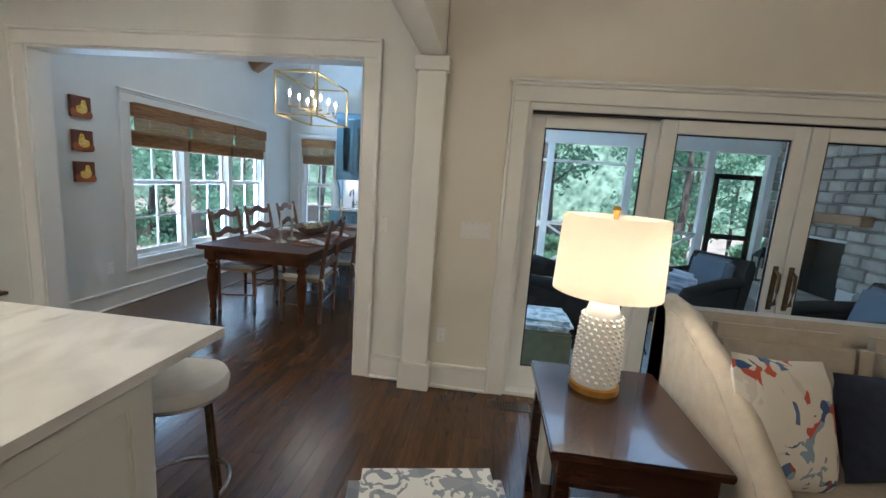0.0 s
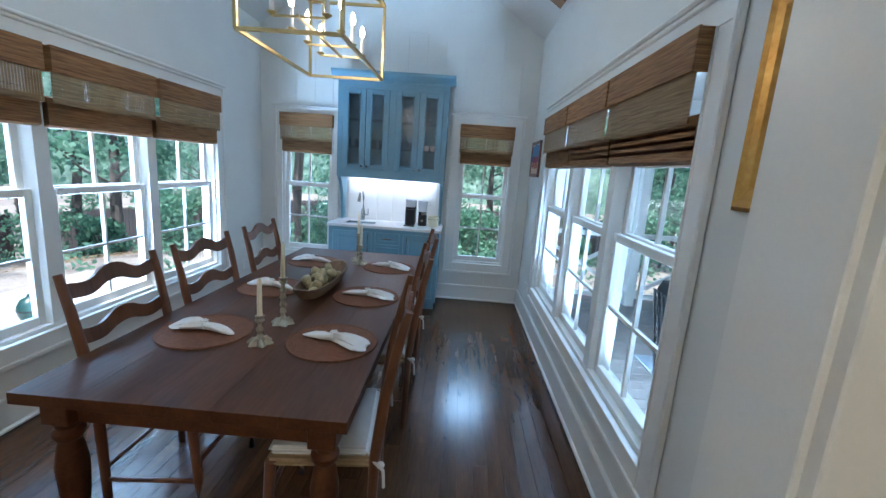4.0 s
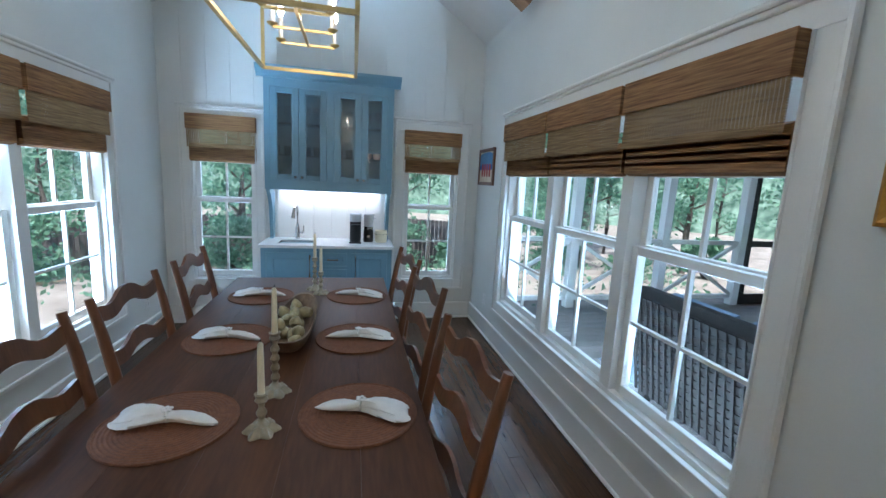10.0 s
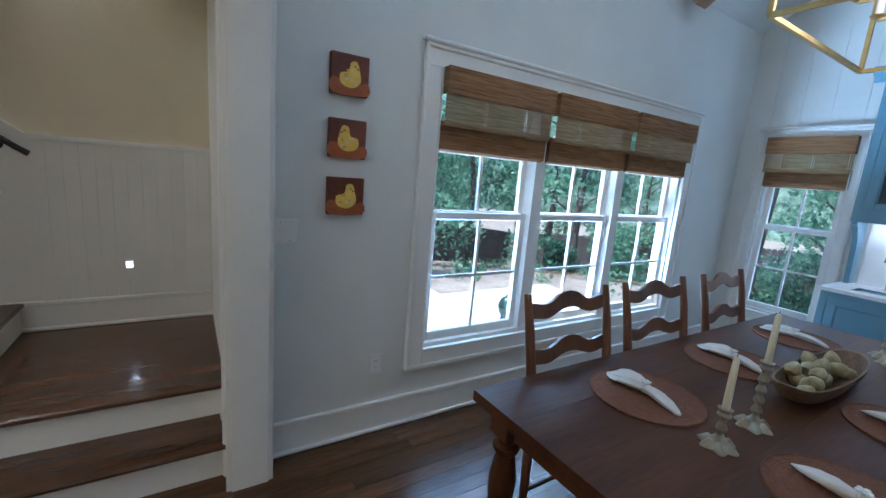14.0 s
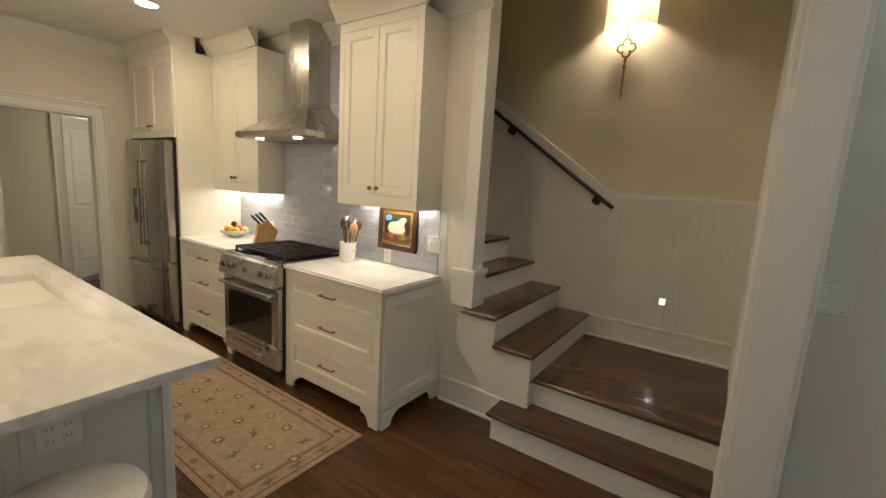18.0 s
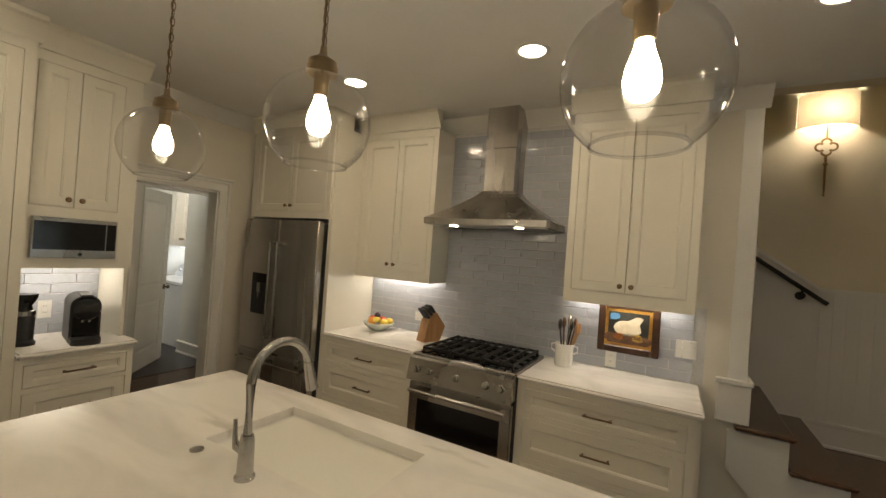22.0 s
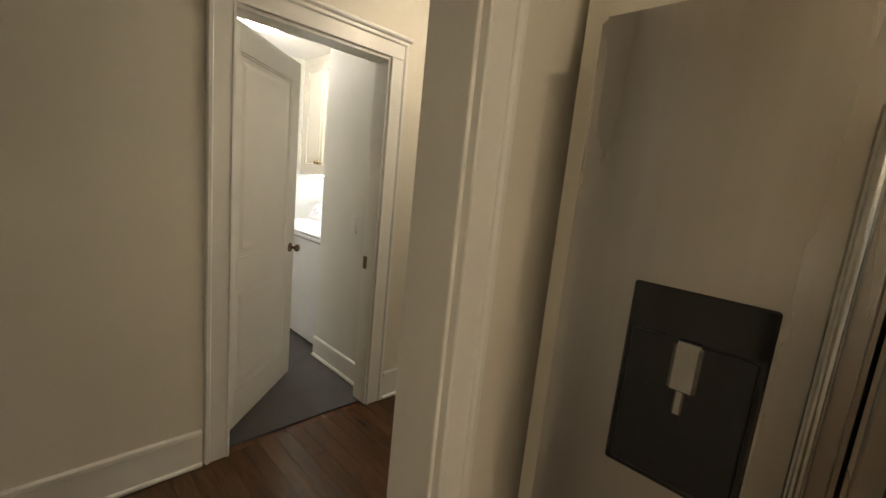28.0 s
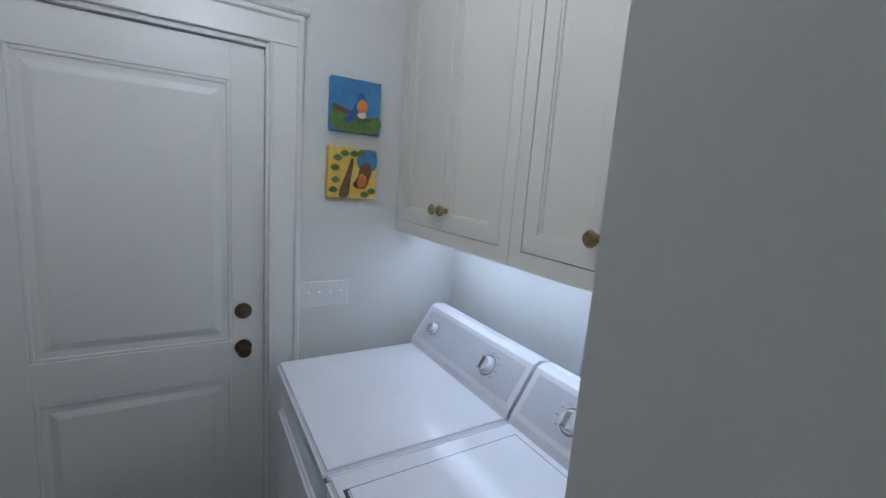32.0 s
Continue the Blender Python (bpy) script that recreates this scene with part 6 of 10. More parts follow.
part("handle", Mesh().tube([(0.19, -0.06, 0.42), (0.25, -0.06, 0.43), (0.25, 0.06, 0.43), (0.19, 0.06, 0.42)], 0.012, 8), BARK, kg)

# ================= screened porch =================
PX0, PX1, PY0, PY1 = 3.385, 9.2, 0.16, 5.15
DZ = -0.06
dk = thing("porch_floor", "grey weathered deck-board porch floor", "deck", kind="structure")
part("base", boxes((PX0, PY0, -0.62, PX1, PY1, DZ - 0.03)), DECK, dk)
db = boxes((0, 0, -0.028, PX1 - PX0, 0.138, 0), bevel=0.003).data("deck_plank", DECK)
for i in range(35):
    part("deck_plank", db, DECK, dk, at=Matrix.Translation((PX0, PY0 + 0.142 * i, DZ)))
setting("ceiling_porch", boxes((PX0, PY0, 2.62, PX1 + 0.4, PY1 + 0.4, 2.75)), CEIL, "white board porch ceiling", category="ceiling")
setting("beam_porch", boxes((PX0, PY1 - 0.14, 2.36, PX1, PY1, 2.62)), TRIM, "white porch header beam", category="beam")
pr = thing("porch_railing", "white porch railing with crossed braces between posts", "railing")
POSTS = [3.36, 4.78, 6.20, 7.55, 8.55]
for x in POSTS:
    part("post", boxes((x - 0.06, PY1 - 0.13, DZ, x + 0.06, PY1 - 0.01, 2.36), bevel=0.004), TRIM, pr)
for a, b in zip(POSTS, POSTS[1:]):
    if a > 7.5:
        continue
    part("top_rail", boxes((a + 0.06, PY1 - 0.11, 0.86, b - 0.06, PY1 - 0.03, 0.92), bevel=0.004), TRIM, pr)
    part("bottom_rail", boxes((a + 0.06, PY1 - 0.10, 0.04, b - 0.06, PY1 - 0.04, 0.10), bevel=0.004), TRIM, pr)
    part("upper_rail", boxes((a + 0.06, PY1 - 0.10, 2.02, b - 0.06, PY1 - 0.05, 2.07)), TRIM, pr)
    L = math.hypot(b - a - 0.12, 0.76)
    g = math.atan2(0.76, b - a - 0.12)
    for s in (1, -1):
        part("brace", boxes((-L / 2, -0.02, -0.022, L / 2, 0.02, 0.022)), TRIM, pr, at=Matrix.Translation(((a + b) / 2, PY1 - 0.07 + 0.012 * s, 0.48)) @ Matrix.Rotation(-s * g, 4, "Y"))
sd = thing("screen_door", "dark-framed porch screen door", "screen door", (7.66, PY1 - 0.09, DZ))
for b in ((0, 0, 0.09, 2.06), (0.69, 0, 0.78, 2.06), (0.09, 0, 0.69, 0.16), (0.09, 1.97, 0.69, 2.06), (0.09, 0.90, 0.69, 0.99)):
    part("stile" if b[3] - b[1] > 1 else "rail", boxes((b[0], 0, b[1], b[2], 0.035, b[3]), bevel=0.003), IRON, sd)
# stone fireplace at the porch end
fp = thing("fireplace", "grey-brown field stone porch fireplace with a wooden mantel", "fireplace", (8.62, 2.6, DZ))
part("core", boxes((0.06, 0.0, 0.0, 0.58, 0.75, 2.67), (0.06, 1.75, 0.0, 0.58, 2.4, 2.67), (0.06, 0.75, 1.12, 0.58, 1.75, 2.67), (0.5, 0.75, 0, 0.58, 1.75, 1.12)), GROUT, fp)
part("firebox", boxes((0.4, 0.76, 0.0, 0.49, 1.74, 1.12), (0.07, 0.752, 0, 0.49, 0.77, 1.12), (0.07, 1.73, 0, 0.49, 1.748, 1.12)), IRON, fp, "dark firebox lining")
part("hearth", boxes((-0.40, 0.2, 0.0, 0.06, 2.2, 0.30), bevel=0.02), STONEM, fp)
part("mantel", boxes((-0.16, 0.35, 1.38, 0.06, 2.05, 1.52), bevel=0.01), BEAM, fp, "rough wooden mantel beam")
rs = random.Random(9)
sm = [Mesh().box(0, 0, 0, 0.07, 0.30, 0.16, bevel=0.02).data("stone", STONEM), Mesh().box(0, 0, 0, 0.08, 0.20, 0.16, bevel=0.025).data("stone", STONEM), Mesh().box(0, 0, 0, 0.075, 0.42, 0.16, bevel=0.02).data("stone", STONEM)]
wd = (0.30, 0.20, 0.42)
for row in range(16):
    z, y = row * 0.166, 0.0
    while y < 2.36:
        k = rs.randrange(3)
        if y + wd[k] > 2.42:
            k = 1
        if not (z < 1.1 and y + wd[k] > 0.77 and y < 1.73):
            part("stone", sm[k], STONEM, fp, at=Matrix.Translation((rs.uniform(-0.012, 0.01), y, z)))
        y += wd[k] + 0.008


def wicker_seat(name, label, cat, at, turn, w, group=""):
    """Dark wicker seat; back along +y, w wide along x."""
    s = thing(name, label, cat, at, turn, group)
    part("seat_base", Mesh().box(-w / 2 + 0.05, -0.40, 0.12, w / 2 - 0.05, 0.36, 0.32, bevel=0.02, seg=2), WICKER, s)
    part("back_frame", Mesh().prism([(0.28, 0.12), (0.38, 0.12), (0.50, 0.88), (0.47, 0.95), (0.41, 0.95), (0.36, 0.85)], w - 0.06, Matrix.Translation((w / 2 - 0.03, 0, 0)) @ Matrix.Rotation(radians(90), 4, "Z")), WICKER, s)
    lat = Mesh()
    k = 0.12 / 0.76
    for j in range(13):
        z = 0.16 + j * 0.058
        lat.box(-w / 2 + 0.03, 0.382 + k * (z - 0.12), z, w / 2 - 0.03, 0.392 + k * (z - 0.12), z + 0.022)
    for j in range(int(w / 0.06)):
        x = -w / 2 + 0.05 + j * 0.06
        lat.prism([(0.388, 0.13), (0.402, 0.13), (0.518, 0.88), (0.504, 0.88)], 0.02, Matrix.Translation((x, 0, 0)) @ Matrix.Rotation(radians(90), 4, "Z"))
    part("back_weave", lat, WICKER, s, "open woven wicker strands")
    for x in (-w / 2, w / 2 - 0.13):
        part("arm", Mesh().tube([(x + 0.065, 0.36, 0.70), (x + 0.065, 0.0, 0.66), (x + 0.065, -0.36, 0.58), (x + 0.065, -0.44, 0.42), (x + 0.065, -0.40, 0.12)], 0.065, 10), WICKER, s, smooth=True)
        part("arm_panel", boxes((x + 0.04, -0.38, 0.12, x + 0.09, 0.36, 0.62)), WICKER, s)
        for y in (-0.36, 0.32):
            part("leg", boxes((x + 0.03, y, 0, x + 0.10, y + 0.06, 0.13)), WICKER, s)
    n = max(1, round(w / 0.75))
    cw = (w - 0.26) / n
    for i in range(n):
        x = -w / 2 + 0.13 + i * cw
        part("seat_cushion", Mesh().box(x + 0.005, -0.41, 0.32, x + cw - 0.005, 0.24, 0.47, bevel=0.045, seg=3), SLATEBLUE, s, "slate blue cushion", smooth=True)
        bk = Mesh().box(x + 0.005, -0.07, -0.24, x + cw - 0.005, 0.07, 0.24, bevel=0.05, seg=3)
        part("back_cushion", bk, SLATEBLUE, s, "slate blue cushion", smooth=True, at=Matrix.Translation((0, 0.28, 0.70)) @ Matrix.Rotation(radians(-12), 4, "X"))
    return s


wicker_seat("porch_sofa", "dark wicker porch sofa with slate blue cushions", "sofa", (4.40, 1.87, DZ), 90, 1.50)
wicker_seat("lounge_chair", "dark wicker lounge chair with blue-grey cushions", "armchair", (6.15, 2.15, DZ), -68, 0.80, "porch armchairs")
wicker_seat("lounge_chair", "dark wicker lounge chair with blue-grey cushions", "armchair", (6.85, 0.95, DZ), -100, 0.80, "porch armchairs")
STRIPE = surface("striped_cloth", (0.10, 0.18, 0.34), (0.62, 0.64, 0.66), 0.9, 3, 0, 0.1, (1, 1, 9), 3)
whole("striped_pillow", Mesh().box(-0.20, -0.06, -0.14, 0.20, 0.06, 0.14, bevel=0.055, seg=3), STRIPE, "blue and white striped pillow on the wicker chair", "pillow", (6.06, 2.12, DZ + 0.61), -68, smooth=True)
ot = thing("ottoman", "olive green box ottoman with a patterned cushion top", "ottoman", (4.30, 0.85, DZ))
OLIVE = surface("olive_cloth", (0.10, 0.105, 0.06), (0.15, 0.155, 0.09), 0.9, 14, 0, 0.15, fine=220)
part("box", Mesh().box(-0.26, -0.24, 0, 0.26, 0.24, 0.36, bevel=0.015, seg=2), OLIVE, ot)
part("cushion", Mesh().box(-0.27, -0.25, 0.36, 0.27, 0.25, 0.46, bevel=0.04, seg=3), weave_print("lattice_cloth", (0.55, 0.58, 0.58), [(0.20, 0.28, 0.32), (0.30, 0.36, 0.38)], 14, 0.52), ot, "pale lattice-printed cushion", smooth=True)


def glass_table(label, at, r, h):
    t = thing("round_table", label, "table", at, 0, "round porch tables")
    part("top", Mesh().lathe([(r, 0), (r + 0.004, 0.004), (r, 0.008)], (0, 0, h), 36), surface("table_glass", (0.10, 0.16, 0.17), (0.13, 0.19, 0.20), 0.06, 3, 0, 0), t, "blue-green glass top", smooth=True)
    part("rim", Mesh().tube([(r * math.cos(a), r * math.sin(a), h - 0.012) for a in np.linspace(0, 6.283, 33)[:-1]], 0.011, 8, True), IRON, t, smooth=True)
    part("shelf_ring", Mesh().tube([(r * 0.8 * math.cos(a), r * 0.8 * math.sin(a), h * 0.35) for a in np.linspace(0, 6.283, 33)[:-1]], 0.008, 8, True), IRON, t, smooth=True)
    for i in range(4):
        a = math.pi / 4 + i * math.pi / 2
        part("leg", Mesh().tube([(r * 0.92 * math.cos(a), r * 0.92 * math.sin(a), 0), (r * 0.78 * math.cos(a), r * 0.78 * math.sin(a), h * 0.4), (r * 0.97 * math.cos(a), r * 0.97 * math.sin(a), h - 0.01)], 0.010, 8), IRON, t, smooth=True)
    return t


glass_table("round glass-topped iron coffee table on the porch", (5.15, 1.55, DZ), 0.45, 0.52)
glass_table("small round glass-topped iron side table", (4.85, 0.78, DZ), 0.20, 0.46)
pp = thing("potted_fern", "green fern in a dark pot on the porch table", "plant", (5.18, 1.62, DZ + 0.528))
part("pot", Mesh().lathe([(0.09, 0), (0.12, 0.16), (0.13, 0.20), (0.115, 0.20)], n=20), IRON, pp, smooth=True)
part("fronds", leaves("fronds", [(0, 0, 0.28, 0.20), (0.1, 0.05, 0.24, 0.16), (-0.1, -0.05, 0.25, 0.16)], 260, 0.05, 4, LEAF_B), LEAF_B, pp)
whole("moss_ball", Mesh().ball((0, 0, 0.07), 0.075), LEAF, "green moss ball on the glass table", "ornament", (5.33, 1.40, DZ + 0.527))
cd = thing("pillar_candles", "group of cream pillar candles on a plate", "candles", (4.85, 0.78, DZ + 0.467))
part("plate", Mesh().lathe([(0.07, 0), (0.10, 0.012), (0.095, 0.014), (0.0, 0.010)], n=24), NICKEL, cd, smooth=True)
for x, y, h in ((-0.03, 0, 0.14), (0.03, 0.02, 0.10), (0.0, -0.035, 0.08)):
    part("candle", Mesh().lathe([(0.026, 0), (0.026, h), (0.018, h - 0.004), (0, h - 0.006)], (x, y, 0.012), 16), CANDLE, cd, smooth=True)
ln = thing("porch_lantern", "black metal candle lantern on the stone hearth", "lantern", (8.38, 4.55, DZ + 0.30))
part("base", boxes((-0.11, -0.11, 0, 0.11, 0.11, 0.03)), IRON, ln)
for sx in (-1, 1):
    for sy in (-1, 1):
        part("corner_post", boxes((sx * 0.095 - 0.01, sy * 0.095 - 0.01, 0.03, sx * 0.095 + 0.01, sy * 0.095 + 0.01, 0.40)), IRON, ln)
part("roof", Mesh().lathe([(0.16, 0.40), (0.10, 0.48), (0.04, 0.53), (0.03, 0.57), (0.0, 0.575)], n=4, turn=Matrix.Rotation(radians(45), 4, "Z")), IRON, ln)
part("ring", Mesh().tube([(0.045 * math.cos(a), 0, 0.61 + 0.045 * math.sin(a)) for a in np.linspace(0, 6.283, 17)[:-1]], 0.006, 6, True), IRON, ln)
part("candle", Mesh().lathe([(0.035, 0.03), (0.035, 0.2), (0.0, 0.2)], n=14), CANDLE, ln)
whole("porch_rug", boxes((4.2, 0.45, 0, 7.3, 3.4, 0.010)), surface("porch_rug_weave", (0.28, 0.33, 0.38), (0.40, 0.45, 0.50), 0.95, 8, 0, 0.2, fine=120), "pale blue-grey outdoor rug under the porch seats", "rug", (0, 0, DZ))

# ================= sliding doors =================
sl = thing("sliding_door", "white-framed four-panel sliding glass door with bronze pulls", "sliding door", (3.955, 0.0, 0), 0, kind="structure")
part("track_frame", boxes((0, 0.0, 0.0, 3.54, 0.14, 0.03), (0, 0.0, 2.04, 3.54, 0.14, 2.085), (0, 0.0, 0.03, 0.03, 0.14, 2.04), (3.51, 0.0, 0.03, 3.54, 0.14, 2.04), bevel=0.002), TRIM, sl)
part("track_gap", boxes((0.03, 0.03, 2.027, 3.51, 0.12, 2.04)), IRON, sl)
for i in range(4):
    y = 0.085 if i in (0, 3) else 0.035
    x0, x1 = 0.03 + i * 0.87 - (0.03 if i in (1,) else 0), 0.03 + (i + 1) * 0.87 + (0.03 if i == 2 else 0)
    if i == 1:
        x1 -= 0.004
    if i == 2:
        x0 += 0.004
    p = Mesh()
    st = 0.10
    for b in ((x0, 0.03, x0 + st, 2.027), (x1 - st, 0.03, x1, 2.027), (x0 + st, 0.03, x1 - st, 0.20), (x0 + st, 1.94, x1 - st, 2.027)):
        p.box(b[0], y, b[1], b[2], y + 0.04, b[3], bevel=0.003)
    pn = part("door_panel", p, TRIM, sl)
    g = part("pane", boxes((x0 + st, y + 0.018, 0.20, x1 - st, y + 0.022, 1.94)), PANE, pn)
    g.visible_shadow = False
    part("glazing_bead", boxes((x0 + st, y + 0.008, 0.20, x0 + st + 0.010, y + 0.017, 1.94), (x1 - st - 0.010, y + 0.008, 0.20, x1 - st, y + 0.017, 1.94), (x0 + st + 0.01, y + 0.008, 0.20, x1 - st - 0.01, y + 0.017, 0.21), (x0 + st + 0.01, y + 0.008, 1.93, x1 - st - 0.01, y + 0.017, 1.94)), IRON, pn)
    if i in (1, 2):
        hx = x1 - 0.045 if i == 1 else x0 + 0.045
        part("handle", Mesh().tube([(hx, y - 0.005, 0.86), (hx, y - 0.05, 0.88), (hx, y - 0.055, 0.98), (hx, y - 0.05, 1.08), (hx, y - 0.005, 1.10)], 0.011, 10).box(hx - 0.018, y - 0.008, 0.83, hx + 0.018, y, 1.13, bevel=0.004), BRONZE, pn, smooth=True)

# ================= blue hutch =================
HX0, HX1, HC, HF = 0.99, 2.206, 0.915, 4.05
W_H = HX1 - HX0
hb = cabinet("bar_cabinet", "blue painted base cabinet with doors and drawers under white quartz", (HX0, HF, 0), 0, W_H, 0.0, 0.885, 0.50,
             [(0.045, 0.14, 0.475, 0.845, ""), (0.515, 0.715, 0.785, 0.845, "pull"), (0.515, 0.43, 0.785, 0.685, "pull"), (0.515, 0.14, 0.785, 0.40, "pull"), (0.825, 0.14, W_H - 0.045, 0.845, "")], mat=BLUE, extra=0.09)
part("handle", Mesh().tube([(0.865, -0.03, 0.60), (0.865, -0.055, 0.62), (0.865, -0.055, 0.80), (0.865, -0.03, 0.82)], 0.007, 8), NICKEL, hb, "nickel bar pull", smooth=True)
part("handle", Mesh().tube([(0.44, -0.03, 0.60), (0.44, -0.055, 0.62), (0.44, -0.055, 0.80), (0.44, -0.03, 0.82)], 0.007, 8), BRONZE, hb, smooth=True)
part("toe_kick", boxes((0.02, 0.03, 0, W_H - 0.02, 0.06, 0.09)), BLUE, hb)
# quartz top with a small sink cut out
qt = Mesh()
qx0, qx1, qy0, qy1 = HX0 - 0.02, HX1 + 0.02, HF - 0.035, 4.553
bx0, bx1, by0, by1 = HX0 + 0.13, HX0 + 0.47, HF + 0.09, HF + 0.33
qt.box(qx0, qy0, 0.888, qx1, by0, HC).box(qx0, by1, 0.888, qx1, qy1, HC).box(qx0, by0, 0.888, bx0, by1, HC).box(bx1, by0, 0.888, qx1, by1, HC)
whole("hutch_counter", qt, QUARTZ, "white quartz counter of the blue wet bar", "countertop")
bs = thing("bar_sink", "small stainless sink sunk in the white quartz counter", "sink", (0, 0, 0))
part("basin", boxes((bx0 - 0.004, by0 - 0.004, 0.76, bx1 + 0.004, by1 + 0.004, 0.77), (bx0 - 0.006, by0, 0.77, bx0 + 0.003, by1, 0.91), (bx1 - 0.003, by0, 0.77, bx1 + 0.006, by1, 0.91), (bx0, by0 - 0.006, 0.77, bx1, by0 + 0.003, 0.91), (bx0, by1 - 0.003, 0.77, bx1, by1 + 0.006, 0.91)), NICKEL, bs)
part("drain", Mesh().lathe([(0.03, 0), (0.03, 0.003), (0.02, 0.001)], ((bx0 + bx1) / 2, (by0 + by1) / 2, 0.77), 18), IRON, bs)
fa = thing("faucet", "brushed nickel bar faucet with a pull-down spout", "faucet", (HX0 + 0.275, HF + 0.41, HC))
part("base", Mesh().lathe([(0.024, 0), (0.024, 0.10), (0.016, 0.13), (0.012, 0.16)], n=18), NICKEL, fa, smooth=True)
part("neck", Mesh().tube([(0, 0, 0.12), (0.0, 0.0, 0.28), (-0.005, -0.02, 0.335), (-0.012, -0.05, 0.345), (-0.02, -0.08, 0.32)], 0.012, 12), NICKEL, fa, smooth=True)
part("spray_head", Mesh().rod((-0.02, -0.08, 0.325), (-0.03, -0.10, 0.22), 0.013, 0.021, 14), NICKEL, fa, smooth=True)
part("lever", Mesh().tube([(0.02, 0, 0.06), (0.055, 0, 0.065), (0.06, 0, 0.09), (0.062, 0, 0.14)], [0.011, 0.011, 0.007, 0.005], 10), NICKEL, fa, smooth=True)
# plank back
bp_ = thing("hutch_backsplash", "white painted plank board behind the bar counter", "panelling")
pk = boxes((0, 0, 0, 0.176, 0.014, 0.514), bevel=0.003).data("plank", TRIM)
for i in range(6):
    part("plank", pk, TRIM, bp_, at=Matrix.Translation((HX0 + 0.07 + i * 0.178, 4.539, HC)))
# upper part
hu = thing("hutch_upper", "blue hutch upper with four glass doors and crown moulding", "cabinet", (HX0, 0, 0))
UZ0, UZ1, UF, UB = 1.435, 2.45, 4.30, 4.553
part("side", boxes((0, UF, UZ0, 0.02, UB, UZ1)), BLUE, hu)
part("side", boxes((W_H - 0.02, UF, UZ0, W_H, UB, UZ1)), BLUE, hu)
part("bottom", boxes((0.02, UF, UZ0, W_H - 0.02, UB, UZ0 + 0.03)), BLUE, hu)
part("top", boxes((0.02, UF, UZ1 - 0.03, W_H - 0.02, UB, UZ1)), BLUE, hu)
part("back", boxes((0.02, UB - 0.012, UZ0 + 0.03, W_H - 0.02, UB, UZ1 - 0.03)), BLUE, hu)
part("divider", boxes((W_H / 2 - 0.02, UF, UZ0 + 0.03, W_H / 2 + 0.02, UB - 0.012, UZ1 - 0.03)), BLUE, hu)
dz0, dz1 = UZ0 + 0.075, UZ1 - 0.075
part("face_frame", face_frame(W_H, UZ0 - 0.015, UZ1, [(0.055, dz0, W_H / 2 - 0.035, dz1), (W_H / 2 + 0.035, dz0, W_H - 0.055, dz1)]), BLUE, hu, at=Matrix.Translation((0, UF, 0)))
dw = (W_H / 2 - 0.035 - 0.055) / 2
for i in range(4):
    x0 = (0.055 if i < 2 else W_H / 2 + 0.035) + (i % 2) * dw + 0.002
    x1 = x0 + dw - 0.004
    d = Mesh()
    s = 0.058
    for b in ((x0, dz0, x0 + s, dz1), (x1 - s, dz0, x1, dz1), (x0 + s, dz0, x1 - s, dz0 + s), (x0 + s, dz1 - s, x1 - s, dz1)):
        d.box(b[0], UF - 0.026, b[1] + 0.002, b[2], UF - 0.004, b[3] - 0.002, bevel=0.003)
    dob = part("door", d, BLUE, hu, "glazed blue door")
    for b in ((x0 + s, dz0 + s, x0 + s + 0.008, dz1 - s), (x1 - s - 0.008, dz0 + s, x1 - s, dz1 - s)):
        part("bead", boxes((b[0], UF - 0.021, b[1], b[2], UF - 0.008, b[3])), BLUE, dob)
    g = part("pane", boxes((x0 + s, UF - 0.016, dz0 + s, x1 - s, UF - 0.013, dz1 - s)), PANE, dob)
    g.visible_shadow = False
    knob(dob, x1 - 0.028 if i % 2 == 0 else x0 + 0.028, dz0 + 0.035, UF - 0.026, NICKEL, 0.012)
for j, z in enumerate((1.75, 2.05)):
    for a, b in ((0.022, W_H / 2 - 0.022), (W_H / 2 + 0.022, W_H - 0.022)):
        part("shelf", boxes((a, UF + 0.03, z, b, UB - 0.014, z + 0.010)), BULBGLASS, hu, "glass shelf")
part("crown", Mesh().prism([(0, 0), (0.012, 0), (0.02, 0.02), (0.06, 0.055), (0.08, 0.075), (0.085, 0.10), (0, 0.10)], W_H + 0.12, Matrix.Translation((-0.06, UF - 0.02, UZ1)) @ Matrix.Rotation(radians(-90), 4, "Z") @ Matrix.Scale(1, 4)), BLUE, hu)
part("crown_side", boxes((-0.058, UF - 0.02, UZ1 + 0.05, 0.0, UB, UZ1 + 0.10), bevel=0.006), BLUE, hu)
part("crown_side", boxes((W_H, UF - 0.02, UZ1 + 0.05, W_H + 0.058, UB, UZ1 + 0.10), bevel=0.006), BLUE, hu)
part("crown_fill", boxes((0, UF - 0.018, UZ1 + 0.002, W_H, UB, UZ1 + 0.095)), BLUE, hu)
for x in (0.008, W_H - 0.043):
    cb = Mesh().prism([(UF - 0.01, UZ0 - 0.002), (UF - 0.01, UZ0 - 0.035), (UF + 0.03, UZ0 - 0.06), (UF + 0.10, UZ0 - 0.16), (UF + 0.12, UZ0 - 0.22), (UF + 0.16, HC + 0.02), (UF + 0.14, HC + 0.001), (UB, HC + 0.001), (UB, UZ0 - 0.002)], 0.035, Matrix.Translation((x + 0.035, 0, 0)) @ Matrix.Rotation(radians(90), 4, "Z"))
    part("corbel", cb, BLUE, hu, "scrolled blue bracket")
part("light_strip", boxes((0.12, UF + 0.16, UZ0 - 0.010, W_H - 0.12, UF + 0.19, UZ0 - 0.001)), STRIP_W, hu, "lit under-cabinet light strip")
